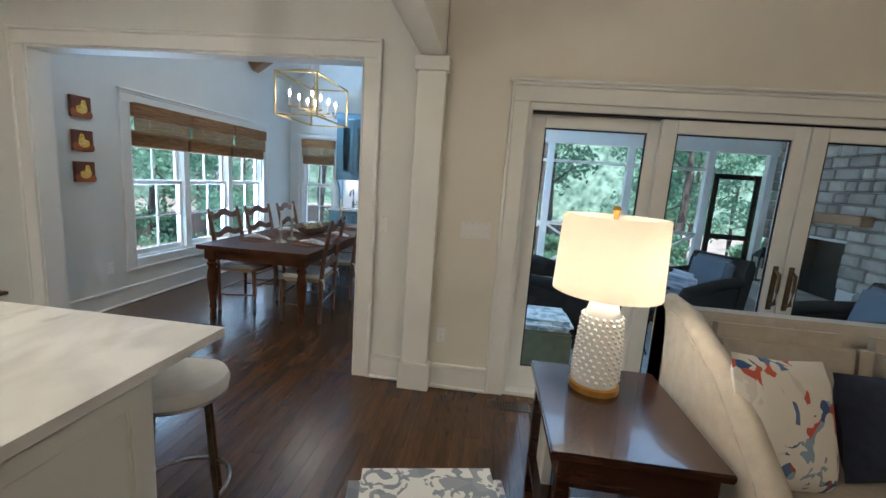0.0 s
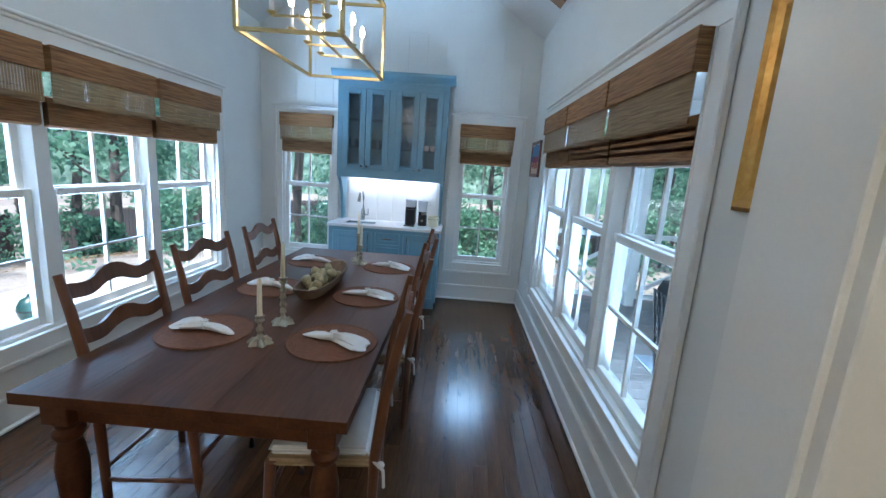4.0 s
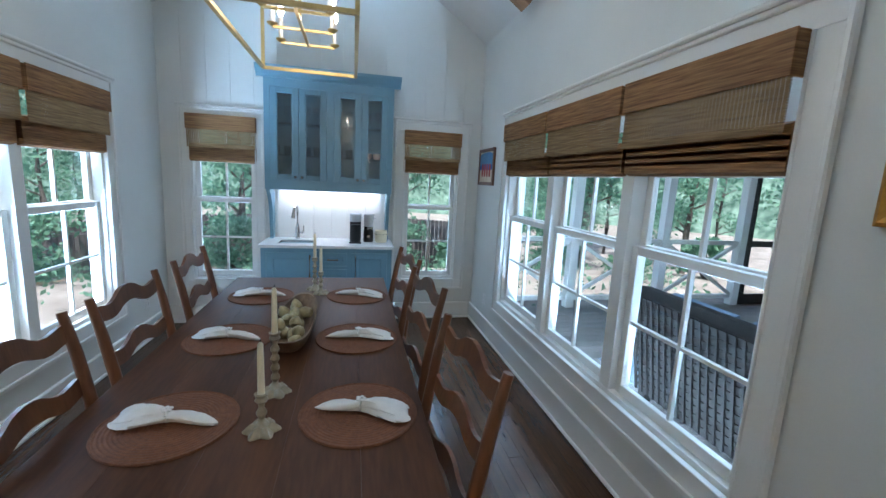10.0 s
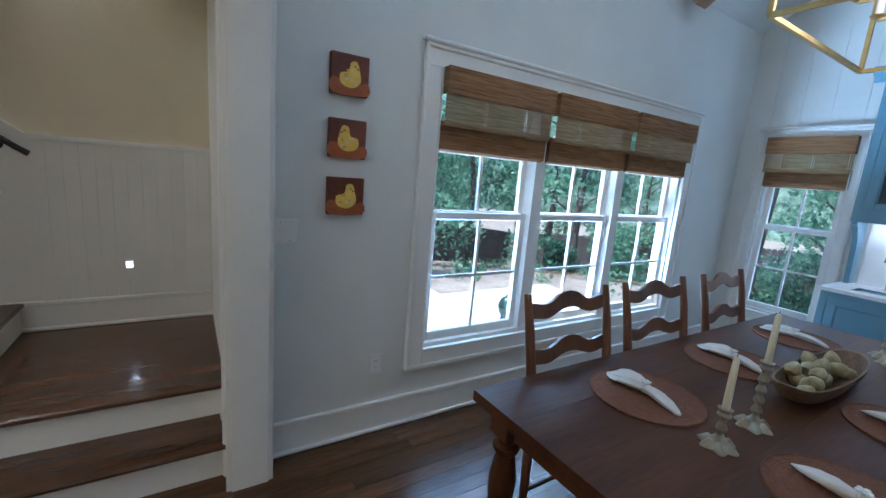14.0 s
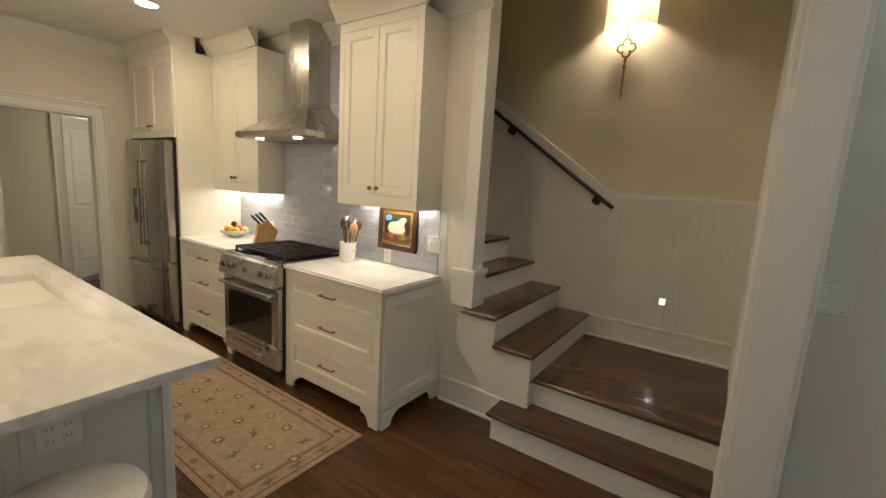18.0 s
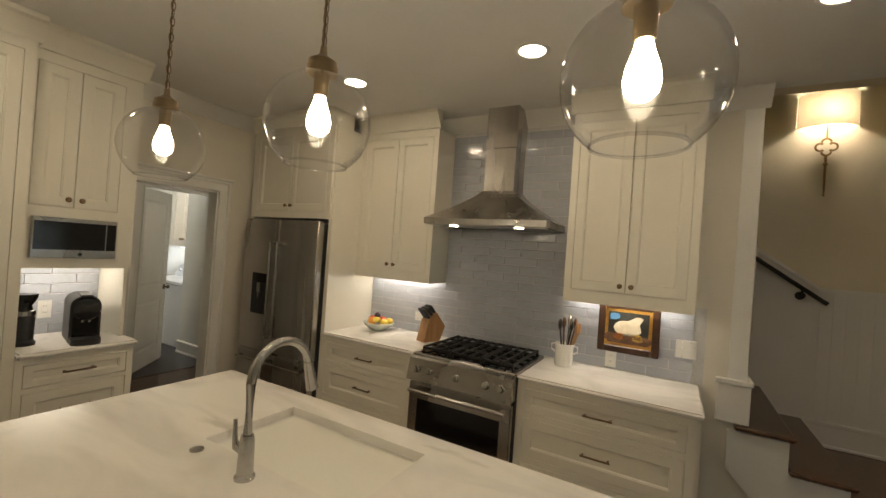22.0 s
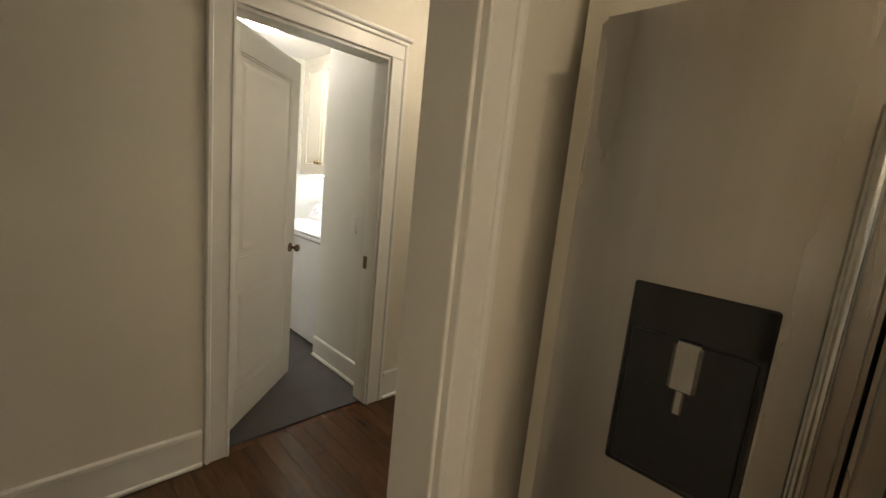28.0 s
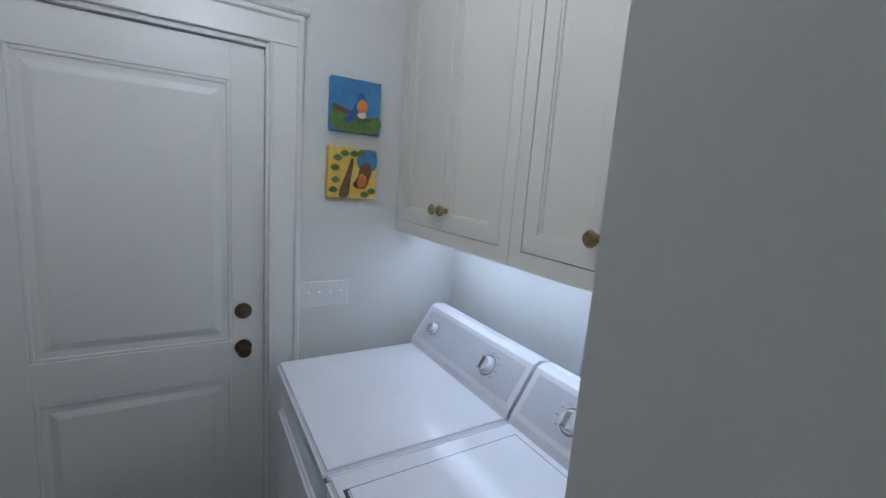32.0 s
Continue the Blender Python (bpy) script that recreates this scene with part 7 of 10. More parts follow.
# glassware
wineg = Mesh().lathe([(0.030, 0), (0.028, 0.003), (0.004, 0.006), (0.004, 0.07), (0.026, 0.09), (0.034, 0.125), (0.030, 0.165)], n=14).data("wine_glass", BULBGLASS, True)
tumb = Mesh().lathe([(0.028, 0), (0.034, 0.09), (0.032, 0.09), (0.026, 0.006)], n=14).data("tumbler", BULBGLASS, True)
cupm = Mesh().lathe([(0.025, 0), (0.04, 0.02), (0.045, 0.06), (0.042, 0.06), (0.02, 0.01)], n=14).data("cup", PORCELAIN, True)


def glassware(name, me, label, x, y, z, group):
    ob = new(name, me)
    ob.matrix_basis = pose(x, y, z)
    tagged(ob, label, name.replace("_", " "), group)


for zi, z in enumerate((UZ0 + 0.03, 1.76, 2.06)):
    for half in (0, 1):
        for k in range(5):
            x = HX0 + (0.09 if half == 0 else W_H / 2 + 0.08) + k * 0.095
            y = 4.40 + 0.06 * (k % 2)
            if half == 1 and zi == 1 and k > 2:
                glassware("cup", cupm, "white porcelain cup on the hutch shelf", x, y, z, "cups in the hutch")
            elif zi == 2:
                glassware("wine_glass", wineg, "clear stemmed wine glass on a glass shelf", x, y, z, "glasses in the hutch")
            else:
                glassware("tumbler", tumb, "clear drinking glass in the hutch", x, y, z, "tumblers in the hutch")
# on the counter
cm = thing("coffee_maker", "black and grey single-serve coffee maker on the bar", "coffee maker", (1.85, 4.30, HC))
part("body", Mesh().box(-0.055, -0.02, 0, 0.055, 0.14, 0.29, bevel=0.012, seg=2), BLACK, cm, smooth=True)
part("cup_well", Mesh().lathe([(0.055, 0.01), (0.055, 0.19), (0.05, 0.19)], (0, -0.05, 0), 20), BLACK, cm, smooth=True)
part("head", Mesh().lathe([(0.052, 0.215), (0.058, 0.23), (0.058, 0.29), (0.05, 0.30), (0.0, 0.302)], (0, -0.035, 0), 24), DIALGREY, cm, "pale grey brew head", smooth=True)
part("drip_tray", Mesh().box(-0.06, -0.11, 0, 0.06, 0.0, 0.015, bevel=0.004), BLACK, cm)
gr = thing("coffee_grinder", "black and steel coffee grinder on the bar", "grinder", (1.985, 4.36, HC))
part("base", Mesh().lathe([(0.052, 0), (0.050, 0.12), (0.045, 0.13)], n=20), BLACK, gr, smooth=True)
part("collar", Mesh().lathe([(0.046, 0.13), (0.046, 0.16), (0.044, 0.16)], n=20), NICKEL, gr, smooth=True)
part("hopper", Mesh().lathe([(0.044, 0.16), (0.054, 0.27), (0.054, 0.285), (0.0, 0.29)], n=20), DIALGREY, gr, smooth=True)
part("dial", Mesh().lathe([(0.018, 0), (0.016, 0.008), (0, 0.009)], (0, -0.05, 0.06), 16, Matrix.Rotation(radians(90), 4, "X")), NICKEL, gr, smooth=True)
cn_ = thing("canister", "cream ceramic canister with a pierced dark band", "canister", (2.115, 4.32, HC))
part("pot", Mesh().lathe([(0.055, 0), (0.062, 0.02), (0.060, 0.11), (0.066, 0.125), (0.060, 0.125), (0.054, 0.02), (0, 0.02)], n=24), CANDLE, cn_, smooth=True)
for i in range(10):
    a = 2 * math.pi * i / 10
    part("hole", Mesh().ball((0.0605 * math.cos(a), 0.0605 * math.sin(a), 0.088), 0.006, u=8, v=6), BLACK, cn_)
for s in (-1, 1):
    part("handle", Mesh().tube([(s * 0.058, 0, 0.10), (s * 0.078, 0, 0.095), (s * 0.06, 0, 0.075)], 0.005, 8), CANDLE, cn_, smooth=True)


def plate(label, at, turn, gangs=1, kind="switch", w=None, h=0.115):
    """A wall plate facing -y before turning, with toggles or sockets."""
    w = w or 0.07 + 0.046 * (gangs - 1)
    p = thing("light_switch" if kind == "switch" else "outlet", label, "light switch" if kind == "switch" else "outlet", at, turn)
    part("cover_plate", boxes((-w / 2, -0.006, -h / 2, w / 2, 0.0, h / 2), bevel=0.002), PLASTIC, p)
    for i in range(gangs):
        x = (i - (gangs - 1) / 2) * 0.046
        if kind == "switch":
            part("surround", boxes((x - 0.006, -0.0075, -0.013, x + 0.006, -0.005, 0.013)), PLASTIC, p)
            part("toggle", Mesh().prism([(x - 0.0035, 0.0), (x + 0.0035, 0.0), (x + 0.003, 0.011), (x - 0.003, 0.011)], 0.012, Matrix.Translation((0, -0.018, 0))), PLASTIC, p)
        else:
            for z in (-0.020, 0.020):
                s_ = part("socket", Mesh().box(x - 0.016, -0.008, z - 0.014, x + 0.016, -0.005, z + 0.014, bevel=0.003), PLASTIC, p)
                for dx in (-0.006, 0.006):
                    part("slot", boxes((x + dx - 0.001, -0.0086, z - 0.004, x + dx + 0.001, -0.0078, z + 0.006)), BLACK, s_)
        for z in (-0.046, 0.046):
            if kind == "switch":
                part("screw", Mesh().lathe([(0.003, 0), (0.002, 0.001)], (x, -0.006, z), 8, Matrix.Rotation(radians(90), 4, "X")), NICKEL, p)
    return p


plate("white outlet on the bar backsplash", (2.03, 4.537, 1.16), 0, 2, "outlet")
plate("white four-gang light switch beside the sliding door", (3.672, -0.001, 1.205), 0, 4)
plate("white light switch beside the wide opening", (3.0, 0.028, 1.19), 0, 1)
plate("white outlet low on the slider wall", (3.482, -0.001, 0.41), 0, 1, "outlet")
plate("white light switch on the dining wall", (0.002, 0.281, 1.197), 90, 2)
plate("white outlet low on the dining wall", (0.002, 0.784, 0.42), 90, 1, "outlet")
plate("white outlet low between window and corner", (3.203, 4.05, 0.36), -90, 1, "outlet")
plate("white outlet by the far window", (0.002, 4.10, 0.36), 90, 1, "outlet")

# ================= pictures =================
RED = surface("paint_crimson", (0.28, 0.020, 0.012), (0.45, 0.05, 0.025), 0.6, 14, 0, 0.15)
ORANGEP = surface("paint_orange", (0.62, 0.16, 0.03), (0.80, 0.30, 0.06), 0.6, 16, 0, 0.15)
YELLOWP = surface("paint_yellow", (0.75, 0.48, 0.06), (0.85, 0.62, 0.14), 0.6, 16, 0, 0.15)
DARKP = surface("paint_dark", (0.010, 0.011, 0.010), (0.035, 0.034, 0.026), 0.5, 9, 0, 0.12)
CREAMP = surface("paint_cream", (0.62, 0.52, 0.36), (0.78, 0.70, 0.55), 0.6, 16, 0, 0.15)
GREENP = surface("paint_green", (0.05, 0.12, 0.03), (0.16, 0.26, 0.06), 0.6, 16, 0, 0.15)
SKYP = surface("paint_blue", (0.05, 0.18, 0.38), (0.10, 0.28, 0.50), 0.6, 12, 0, 0.15)
BLUEP = surface("paint_deep_blue", (0.02, 0.06, 0.25), (0.04, 0.12, 0.40), 0.6, 16, 0, 0.15)
BROWNP = surface("paint_brown", (0.10, 0.05, 0.025), (0.22, 0.11, 0.05), 0.6, 16, 0, 0.15)


def blot(pic, mat, pts, y, name="brush_mark", smooth_n=4):
    """A rounded patch of paint from a closed outline of (x, z)."""
    n = len(pts)
    ring = []
    for i in range(n):
        p0, p1, p2, p3 = (Vector(pts[(i + k) % n]) for k in (-1, 0, 1, 2))
        for k in range(smooth_n):
            t = k / smooth_n
            ring.append(0.5 * (2 * p1 + (p2 - p0) * t + (2 * p0 - 5 * p1 + 4 * p2 - p3) * t * t + (3 * p1 - p0 - 3 * p2 + p3) * t ** 3))
    part(name, Mesh().prism([(v[0], v[1]) for v in ring], 0.0015, Matrix.Translation((0, y - 0.0015, 0))), mat, pic)


def canvas(name, label, at, turn, w, h, mat, d=0.035):
    p = thing(name, label, "painting", at, turn)
    part("canvas", boxes((-w / 2, -d, -h / 2, w / 2, 0, h / 2), bevel=0.003), mat, p)
    return p


GOLDP = surface("paint_gold", (0.62, 0.33, 0.03), (0.74, 0.44, 0.06), 0.6, 16, 0, 0.15)
MAROON = surface("paint_maroon", (0.085, 0.018, 0.008), (0.19, 0.045, 0.015), 0.55, 10, 0, 0.15)
RUSTP = surface("paint_rust", (0.26, 0.06, 0.015), (0.40, 0.12, 0.03), 0.55, 12, 0, 0.15)
# three chick canvases, one above the other
for i, z in enumerate((1.955, 1.658, 1.378)):
    p = canvas("chick_painting", "small square dark red canvas with a yellow chick", (0.001, 0.563, z), 90, 0.185, 0.185, MAROON)
    s = (1, -1, 1)[i]
    blot(p, RUSTP, [(-.085, -.088), (.085, -.088), (.088, -.03), (.03, -.04), (-.086, -.02)], -0.0352)
    blot(p, YELLOWP, [(s * -.045, -.045), (s * .01, -.06), (s * .05, -.03), (s * .045, .02), (s * .03, .06), (s * .0, .055), (s * -.01, .015), (s * -.05, .0)], -0.0365)
    rc = random.Random(40 + i)
    for k in range(9):
        x, z = s * rc.uniform(-.03, .035), rc.uniform(-.045, .02)
        w = rc.uniform(.006, .013)
        blot(p, (YELLOWP, GOLDP, CREAMP)[k % 3], [(x - w, z), (x, z - w * .5), (x + w, z + .003), (x, z + w * .6)], -0.0378 - 0.0002 * (k % 3), "brush_mark", 3)
    blot(p, RUSTP, [(s * .03, .032), (s * .044, .027), (s * .031, .024)], -0.0385)
    blot(p, BLACK, [(s * .018, .036), (s * .024, .034), (s * .024, .041), (s * .018, .042)], -0.0395)
# the large gilt-framed rooster painting
rp = thing("rooster_painting", "painting of a standing rooster in a wide gilt frame", "painting", (3.203, 0.568, 1.81), -90)
RW_, RH_, fw_ = 0.51, 0.585, 0.105
prof = [(0, 0), (0, 0.022), (0.012, 0.030), (0.03, 0.024), (0.055, 0.020), (0.072, 0.012), (fw_, 0.012), (fw_, 0)]
for k in range(4):
    L = RW_ if k % 2 == 0 else RH_
    o = RH_ if k % 2 == 0 else RW_
    f = Mesh()
    a = [f.bm.verts.new((-L / 2 + u, -d, -o / 2 + u)) for u, d in prof]
    b = [f.bm.verts.new((L / 2 - u, -d, -o / 2 + u)) for u, d in prof]
    n = len(prof)
    for i in range(n):
        f.bm.faces.new((a[i], a[(i + 1) % n], b[(i + 1) % n], b[i]))
    f.bm.faces.new(a[::-1])
    f.bm.faces.new(b)
    part("frame_side", f, GOLDLEAF, rp, "wide gold-leaf frame moulding", at=Matrix.Rotation(radians(90 * k), 4, "Y"))
part("canvas", boxes((-RW_ / 2 + fw_ - 0.004, -0.010, -RH_ / 2 + fw_ - 0.004, RW_ / 2 - fw_ + 0.004, -0.004, RH_ / 2 - fw_ + 0.004)), DARKP, rp, "dark painted canvas with a rooster")
GOLDDARK = surface("aged_gilt_liner", (0.16, 0.085, 0.025), (0.30, 0.17, 0.05), 0.45, 14, 0.6, 0.1)
for b in ((-.154, -.190, -.146, .190), (.146, -.190, .154, .190), (-.146, -.190, .146, -.182), (-.146, .182, .146, .190)):
    part("liner", boxes((b[0], -0.016, b[1], b[2], -0.009, b[3])), GOLDDARK, rp, "dark gilt liner")
NAVYP = surface("night_blue_paint", (0.004, 0.006, 0.016), (0.009, 0.013, 0.030), 0.7, 16, 0, 0.3)
blot(rp, NAVYP, [(-.148, .0), (.148, .02), (.148, .185), (-.148, .185)], -0.0102)
blot(rp, BROWNP, [(-.148, -.185), (.148, -.185), (.148, -.145), (.05, -.135), (-.05, -.14), (-.148, -.15)], -0.0105)
rk = random.Random(12)
for i in range(30):
    x, z = rk.uniform(-.135, .135), rk.uniform(-.178, -.145)
    blot(rp, GREENP, [(x - .012, z - .005), (x + .010, z - .007), (x + .006, z + .010), (x - .002, z + .016)], -0.0116 - 0.0002 * (i % 3), "grass_mark", 3)
# sickle tail plumes, body, neck, head and legs
for k in range(7):
    a = 0.35 + k * 0.22
    L = 0.15 - 0.008 * k
    tip = (.075 + L * math.cos(a) * 0.75, .02 + L * math.sin(a) * 1.05)
    mid = (.075 + L * 0.45 * math.cos(a + 0.5), .02 + L * 0.75 * math.sin(a + 0.35))
    tip = (min(tip[0], .144), min(tip[1], .182))
    mid = (min(mid[0], .140), min(mid[1], .180))
    blot(rp, (BLACK, BLUEP, BLACK, GREENP, BLACK, BLACK, BLUEP)[k], [(.066, .0), (mid[0] - .010, mid[1]), tip, (mid[0] + .012, mid[1] - .010), (.090, .0)], -0.0120 - 0.0003 * k, "tail_feather")
blot(rp, CREAMP, [(-.098, .125), (-.075, .130), (-.060, .095), (-.045, .050), (.0, .035), (.06, .030), (.10, .0), (.085, -.04), (.03, -.07), (-.03, -.082), (-.08, -.065), (-.115, -.02), (-.122, .03), (-.108, .08)], -0.0150)
blot(rp, ORANGEP, [(-.075, .085), (-.055, .075), (-.030, .030), (-.03, .0), (-.055, .01), (-.065, .05)], -0.0168)
blot(rp, GREENP, [(-.06, -.005), (.0, .02), (.035, .005), (.02, -.035), (-.03, -.045)], -0.0168)
blot(rp, ORANGEP, [(.02, .03), (.06, .03), (.10, .005), (.11, -.035), (.075, -.065), (.045, -.03)], -0.0172)
blot(rp, RUSTP, [(.055, -.02), (.09, -.015), (.095, -.05), (.06, -.075), (.03, -.06)], -0.0188)
for i in range(34):
    x, z = rk.uniform(-.11, .08), rk.uniform(-.065, .03)
    w, h = rk.uniform(.006, .014), rk.uniform(.003, .007)
    blot(rp, (ORANGEP, BROWNP, CREAMP, RUSTP, CREAMP)[i % 5], [(x - w, z), (x, z - h), (x + w, z + h * .4), (x, z + h)], -0.0192 - 0.0002 * (i % 4), "feather_mark", 3)
blot(rp, RED, [(-.104, .115), (-.108, .150), (-.100, .168), (-.092, .150), (-.084, .166), (-.078, .146), (-.068, .150), (-.070, .122), (-.082, .090), (-.098, .085)], -0.0176)
blot(rp, YELLOWP, [(-.118, .118), (-.102, .112), (-.102, .126)], -0.0178)
blot(rp, BLACK, [(-.093, .124), (-.087, .121), (-.087, .129), (-.093, .130)], -0.0196)
for x0, x1 in ((-.045, -.062), (.035, .052)):
    blot(rp, ORANGEP, [(x0 - .010, -.068), (x0 + .010, -.068), (x1 + .004, -.150), (x1 - .004, -.150)], -0.0140, "leg_mark")
    blot(rp, YELLOWP, [(x1 - .022, -.156), (x1 + .014, -.156), (x1 + .006, -.147), (x1 - .008, -.147)], -0.0142, "foot_mark")
# small framed picture by the far corner
sp = thing("framed_picture", "small seaside picture in a dark wood frame by the window", "picture", (3.203, 4.24, 1.752), -90)
for b in ((-.25, -.19, -.215, .19), (.215, -.19, .25, .19), (-.215, -.19, .215, -.155), (-.215, .155, .215, .19)):
    part("frame_side", boxes((b[0], -.022, b[1], b[2], 0, b[3]), bevel=.003), CHAIRW, sp)
part("picture", boxes((-.216, -.012, -.156, .216, -.004, .156)), CREAMP, sp)
blot(sp, SKYP, [(-.19, .0), (.19, .0), (.19, .135), (-.19, .135)], -0.0125)
blot(sp, BLUEP, [(-.19, -.03), (.19, -.03), (.19, .02), (-.19, .02)], -0.0142)
for x in (-.11, -.03, .05, .13):
    blot(sp, RED, [(x - .024, -.09), (x + .024, -.09), (x + .018, .02), (x - .018, .02)], -0.016)

# ================= kitchen fittings and things =================
AGEDBRASS = surface("aged_brass", (0.20, 0.15, 0.085), (0.30, 0.23, 0.14), 0.40, 12, 0.85, 0.08)


def globe_pendant(x, y, z):
    p = thing("globe_pendant", "clear glass globe pendant on a brass chain over the island", "pendant light", (x, y, z), 0, "island pendants")
    r = 0.134
    prof = [(r * math.sin(a), -r * math.cos(a)) for a in np.linspace(0.62, math.pi - 0.30, 18)]
    inner = [((r - 0.003) * math.sin(a), -(r - 0.003) * math.cos(a)) for a in np.linspace(math.pi - 0.30, 0.62, 18)]
    g = Mesh()
    rings = [[g.bm.verts.new((q * math.cos(2 * math.pi * i / 36), q * math.sin(2 * math.pi * i / 36), h)) for i in range(36)] for q, h in prof]
    for a, b in zip(rings, rings[1:]):
        for i in range(36):
            g.bm.faces.new((a[i], a[(i + 1) % 36], b[(i + 1) % 36], b[i]))
    gl = part("globe", g, BULBGLASS, p, "open-bottomed clear glass globe", smooth=True)
    gl.visible_shadow = False
    q, h = prof[0]
    rim = part("rim", Mesh().tube([(q * math.cos(a), q * math.sin(a), h) for a in np.linspace(0, 6.2832, 37)[:-1]], 0.003, 6, True), BULBGLASS, p, smooth=True)
    part("socket", Mesh().lathe([(0.040, 0.128), (0.040, 0.145), (0.034, 0.150), (0.020, 0.150), (0.019, 0.075), (0.016, 0.07)][::-1], n=20), AGEDBRASS, p, smooth=True)
    part("cap", Mesh().lathe([(0.039, 0.145), (0.037, 0.160), (0.018, 0.172), (0.010, 0.180), (0.008, 0.20), (0, 0.20)], n=20), AGEDBRASS, p, smooth=True)
    b = part("bulb", Mesh().lathe([(0.013, 0.072), (0.018, 0.052), (0.027, 0.026), (0.031, 0.002), (0.027, -0.018), (0.015, -0.030), (0, -0.033)], n=18), BULB, p, "lit filament bulb", smooth=True)
    b.visible_shadow = False
    top = CEIL_Z - z
    n = int((top - 0.22) / 0.028)
    lk = Mesh().tube([(0.007 * math.cos(a), 0, 0.017 * math.sin(a)) for a in np.linspace(0, 6.2832, 13)[:-1]], 0.0022, 5, True).data("chain_link", AGEDBRASS)
    for i in range(n):
        part("chain_link", lk, AGEDBRASS, p, at=Matrix.Translation((0, 0, 0.215 + i * 0.028)) @ Matrix.Rotation(radians(90 * (i % 2)), 4, "Z"))
    part("cord", Mesh().rod((0.004, 0.003, 0.2), (0.004, 0.003, top - 0.01), 0.0025, n=6), BRONZE, p)
    part("canopy", Mesh().lathe([(0.0, top - 0.035), (0.02, top - 0.035), (0.055, top - 0.015), (0.062, top - 0.001)], n=24), AGEDBRASS, p, smooth=True)
    return p


for x, y, z in PENDANTS:
    globe_pendant(x, y, z)
for x, y in CANS:
    c = thing("recessed_light", "round recessed ceiling light with a white trim, lit", "ceiling light", (x, y, CEIL_Z), 0, "recessed lights")
    part("trim_ring", Mesh().tube([(0.08 * math.cos(a), 0.08 * math.sin(a), -0.002) for a in np.linspace(0, 6.2832, 33)[:-1]], 0.012, 8, True, 0.5), TRIM, c, smooth=True)
    part("lens", Mesh().lathe([(0.069, -0.001), (0.069, -0.004), (0.0, -0.004)], n=28), CANLIGHT, c, "glowing lens")
# unseen domes, made up to go with the hall and laundry fills
for nm, at, d in (("hall_light", (-0.35, -6.25, 2.60), 0.13), ("laundry_light", (-0.06, -8.5, 2.60), 0.15)):
    f = thing("ceiling_light", "added flush round white dome light, out of view, lit", "ceiling light", at)
    part("base", Mesh().lathe([(d, 0), (d, -0.02), (d - 0.02, -0.025)], n=24), TRIM, f, smooth=True)
    part("dome", Mesh().lathe([(d - 0.02, -0.026), (d - 0.03, -0.06), (d - 0.08, -0.085), (0, -0.09)], n=24), CANLIGHT, f, "glowing glass dome", smooth=True)

# tile backsplash
TILEM = surface("blue_grey_tile", (0.42, 0.44, 0.49), (0.47, 0.49, 0.54), 0.10, 5, 0, 0.06, fine=25, spread=0.035)
tb = thing("backsplash", "glazed blue-grey long tile backsplash behind the range", "tile wall", kind="structure")
part("grout_bed", boxes((-0.150, -4.36, 0.92, -0.147, -1.70, 1.40), (-0.150, -3.58, 1.40, -0.147, -2.54, 2.66)), GROUT, tb)
full, half = [Mesh().box(0, 0, 0, 0.006, L - 0.003, 0.062, bevel=0.0018).data("tile", TILEM) for L in (0.26, 0.13)]


def tile_rows(holder, y0, y1, z0, z1, first):
    z, row = z0, first
    while z + 0.06 < z1 + 0.03:
        y = y0
        if row % 2:
            part("tile", half, TILEM, holder, at=Matrix.Translation((-0.147, y, z)))
            y += 0.13
        while y + 0.13 <= y1 + 0.01:
            L, me = (0.26, full) if y + 0.26 <= y1 + 0.01 else (0.13, half)
            part("tile", me, TILEM, holder, at=Matrix.Translation((-0.147, y, z)))
            y += L
        z += 0.065
        row += 1


tile_rows(tb, -4.36, -1.70, 0.922, 1.37, 0)
tile_rows(tb, -3.58, -2.54, 0.922 + 0.065 * 7, 2.60, 1)
nb = thing("niche_backsplash", "glazed blue-grey tiles in the coffee niche", "tile wall", kind="structure")
part("grout_bed", boxes((1.575, -5.45, 0.92, 2.11, -5.447, 1.38)), GROUT, nb)
for r in range(7):
    x = 1.578
    if r % 2:
        part("tile", half, TILEM, nb, at=Matrix.Translation((x + 0.127, -5.447, 0.922 + r * 0.065)) @ Matrix.Rotation(radians(90), 4, "Z"))
        x += 0.13
    while x + 0.13 < 2.115:
        L, me = (0.26, full) if x + 0.26 < 2.115 else (0.13, half)
        part("tile", me, TILEM, nb, at=Matrix.Translation((x + L - 0.003, -5.447, 0.922 + r * 0.065)) @ Matrix.Rotation(radians(90), 4, "Z"))
        x += L
whole("niche_return", boxes((1.555, -5.45, 0.92, 1.575, -5.09, 1.38)), CAB, "cream niche side panel", "cabinet panel")

# counter things
fb = thing("fruit_bowl", "shallow pale bowl on the counter by the fridge", "bowl", (0.06, -4.10, 0.92))
part("bowl", Mesh().lathe([(0.05, 0), (0.055, 0.006), (0.12, 0.045), (0.135, 0.07), (0.130, 0.072), (0.11, 0.045), (0, 0.02)], n=30), surface("celadon", (0.55, 0.60, 0.52), (0.62, 0.66, 0.58), 0.25, 6, 0, 0), fb, smooth=True)
APPLE = surface("apple_skin", (0.42, 0.03, 0.02), (0.62, 0.16, 0.05), 0.3, 10, 0, 0.02)
ORANGE = surface("orange_skin", (0.72, 0.26, 0.03), (0.82, 0.36, 0.05), 0.45, 40, 0, 0.15)
LEMON = surface("lemon_skin", (0.75, 0.55, 0.06), (0.85, 0.66, 0.12), 0.45, 30, 0, 0.12)
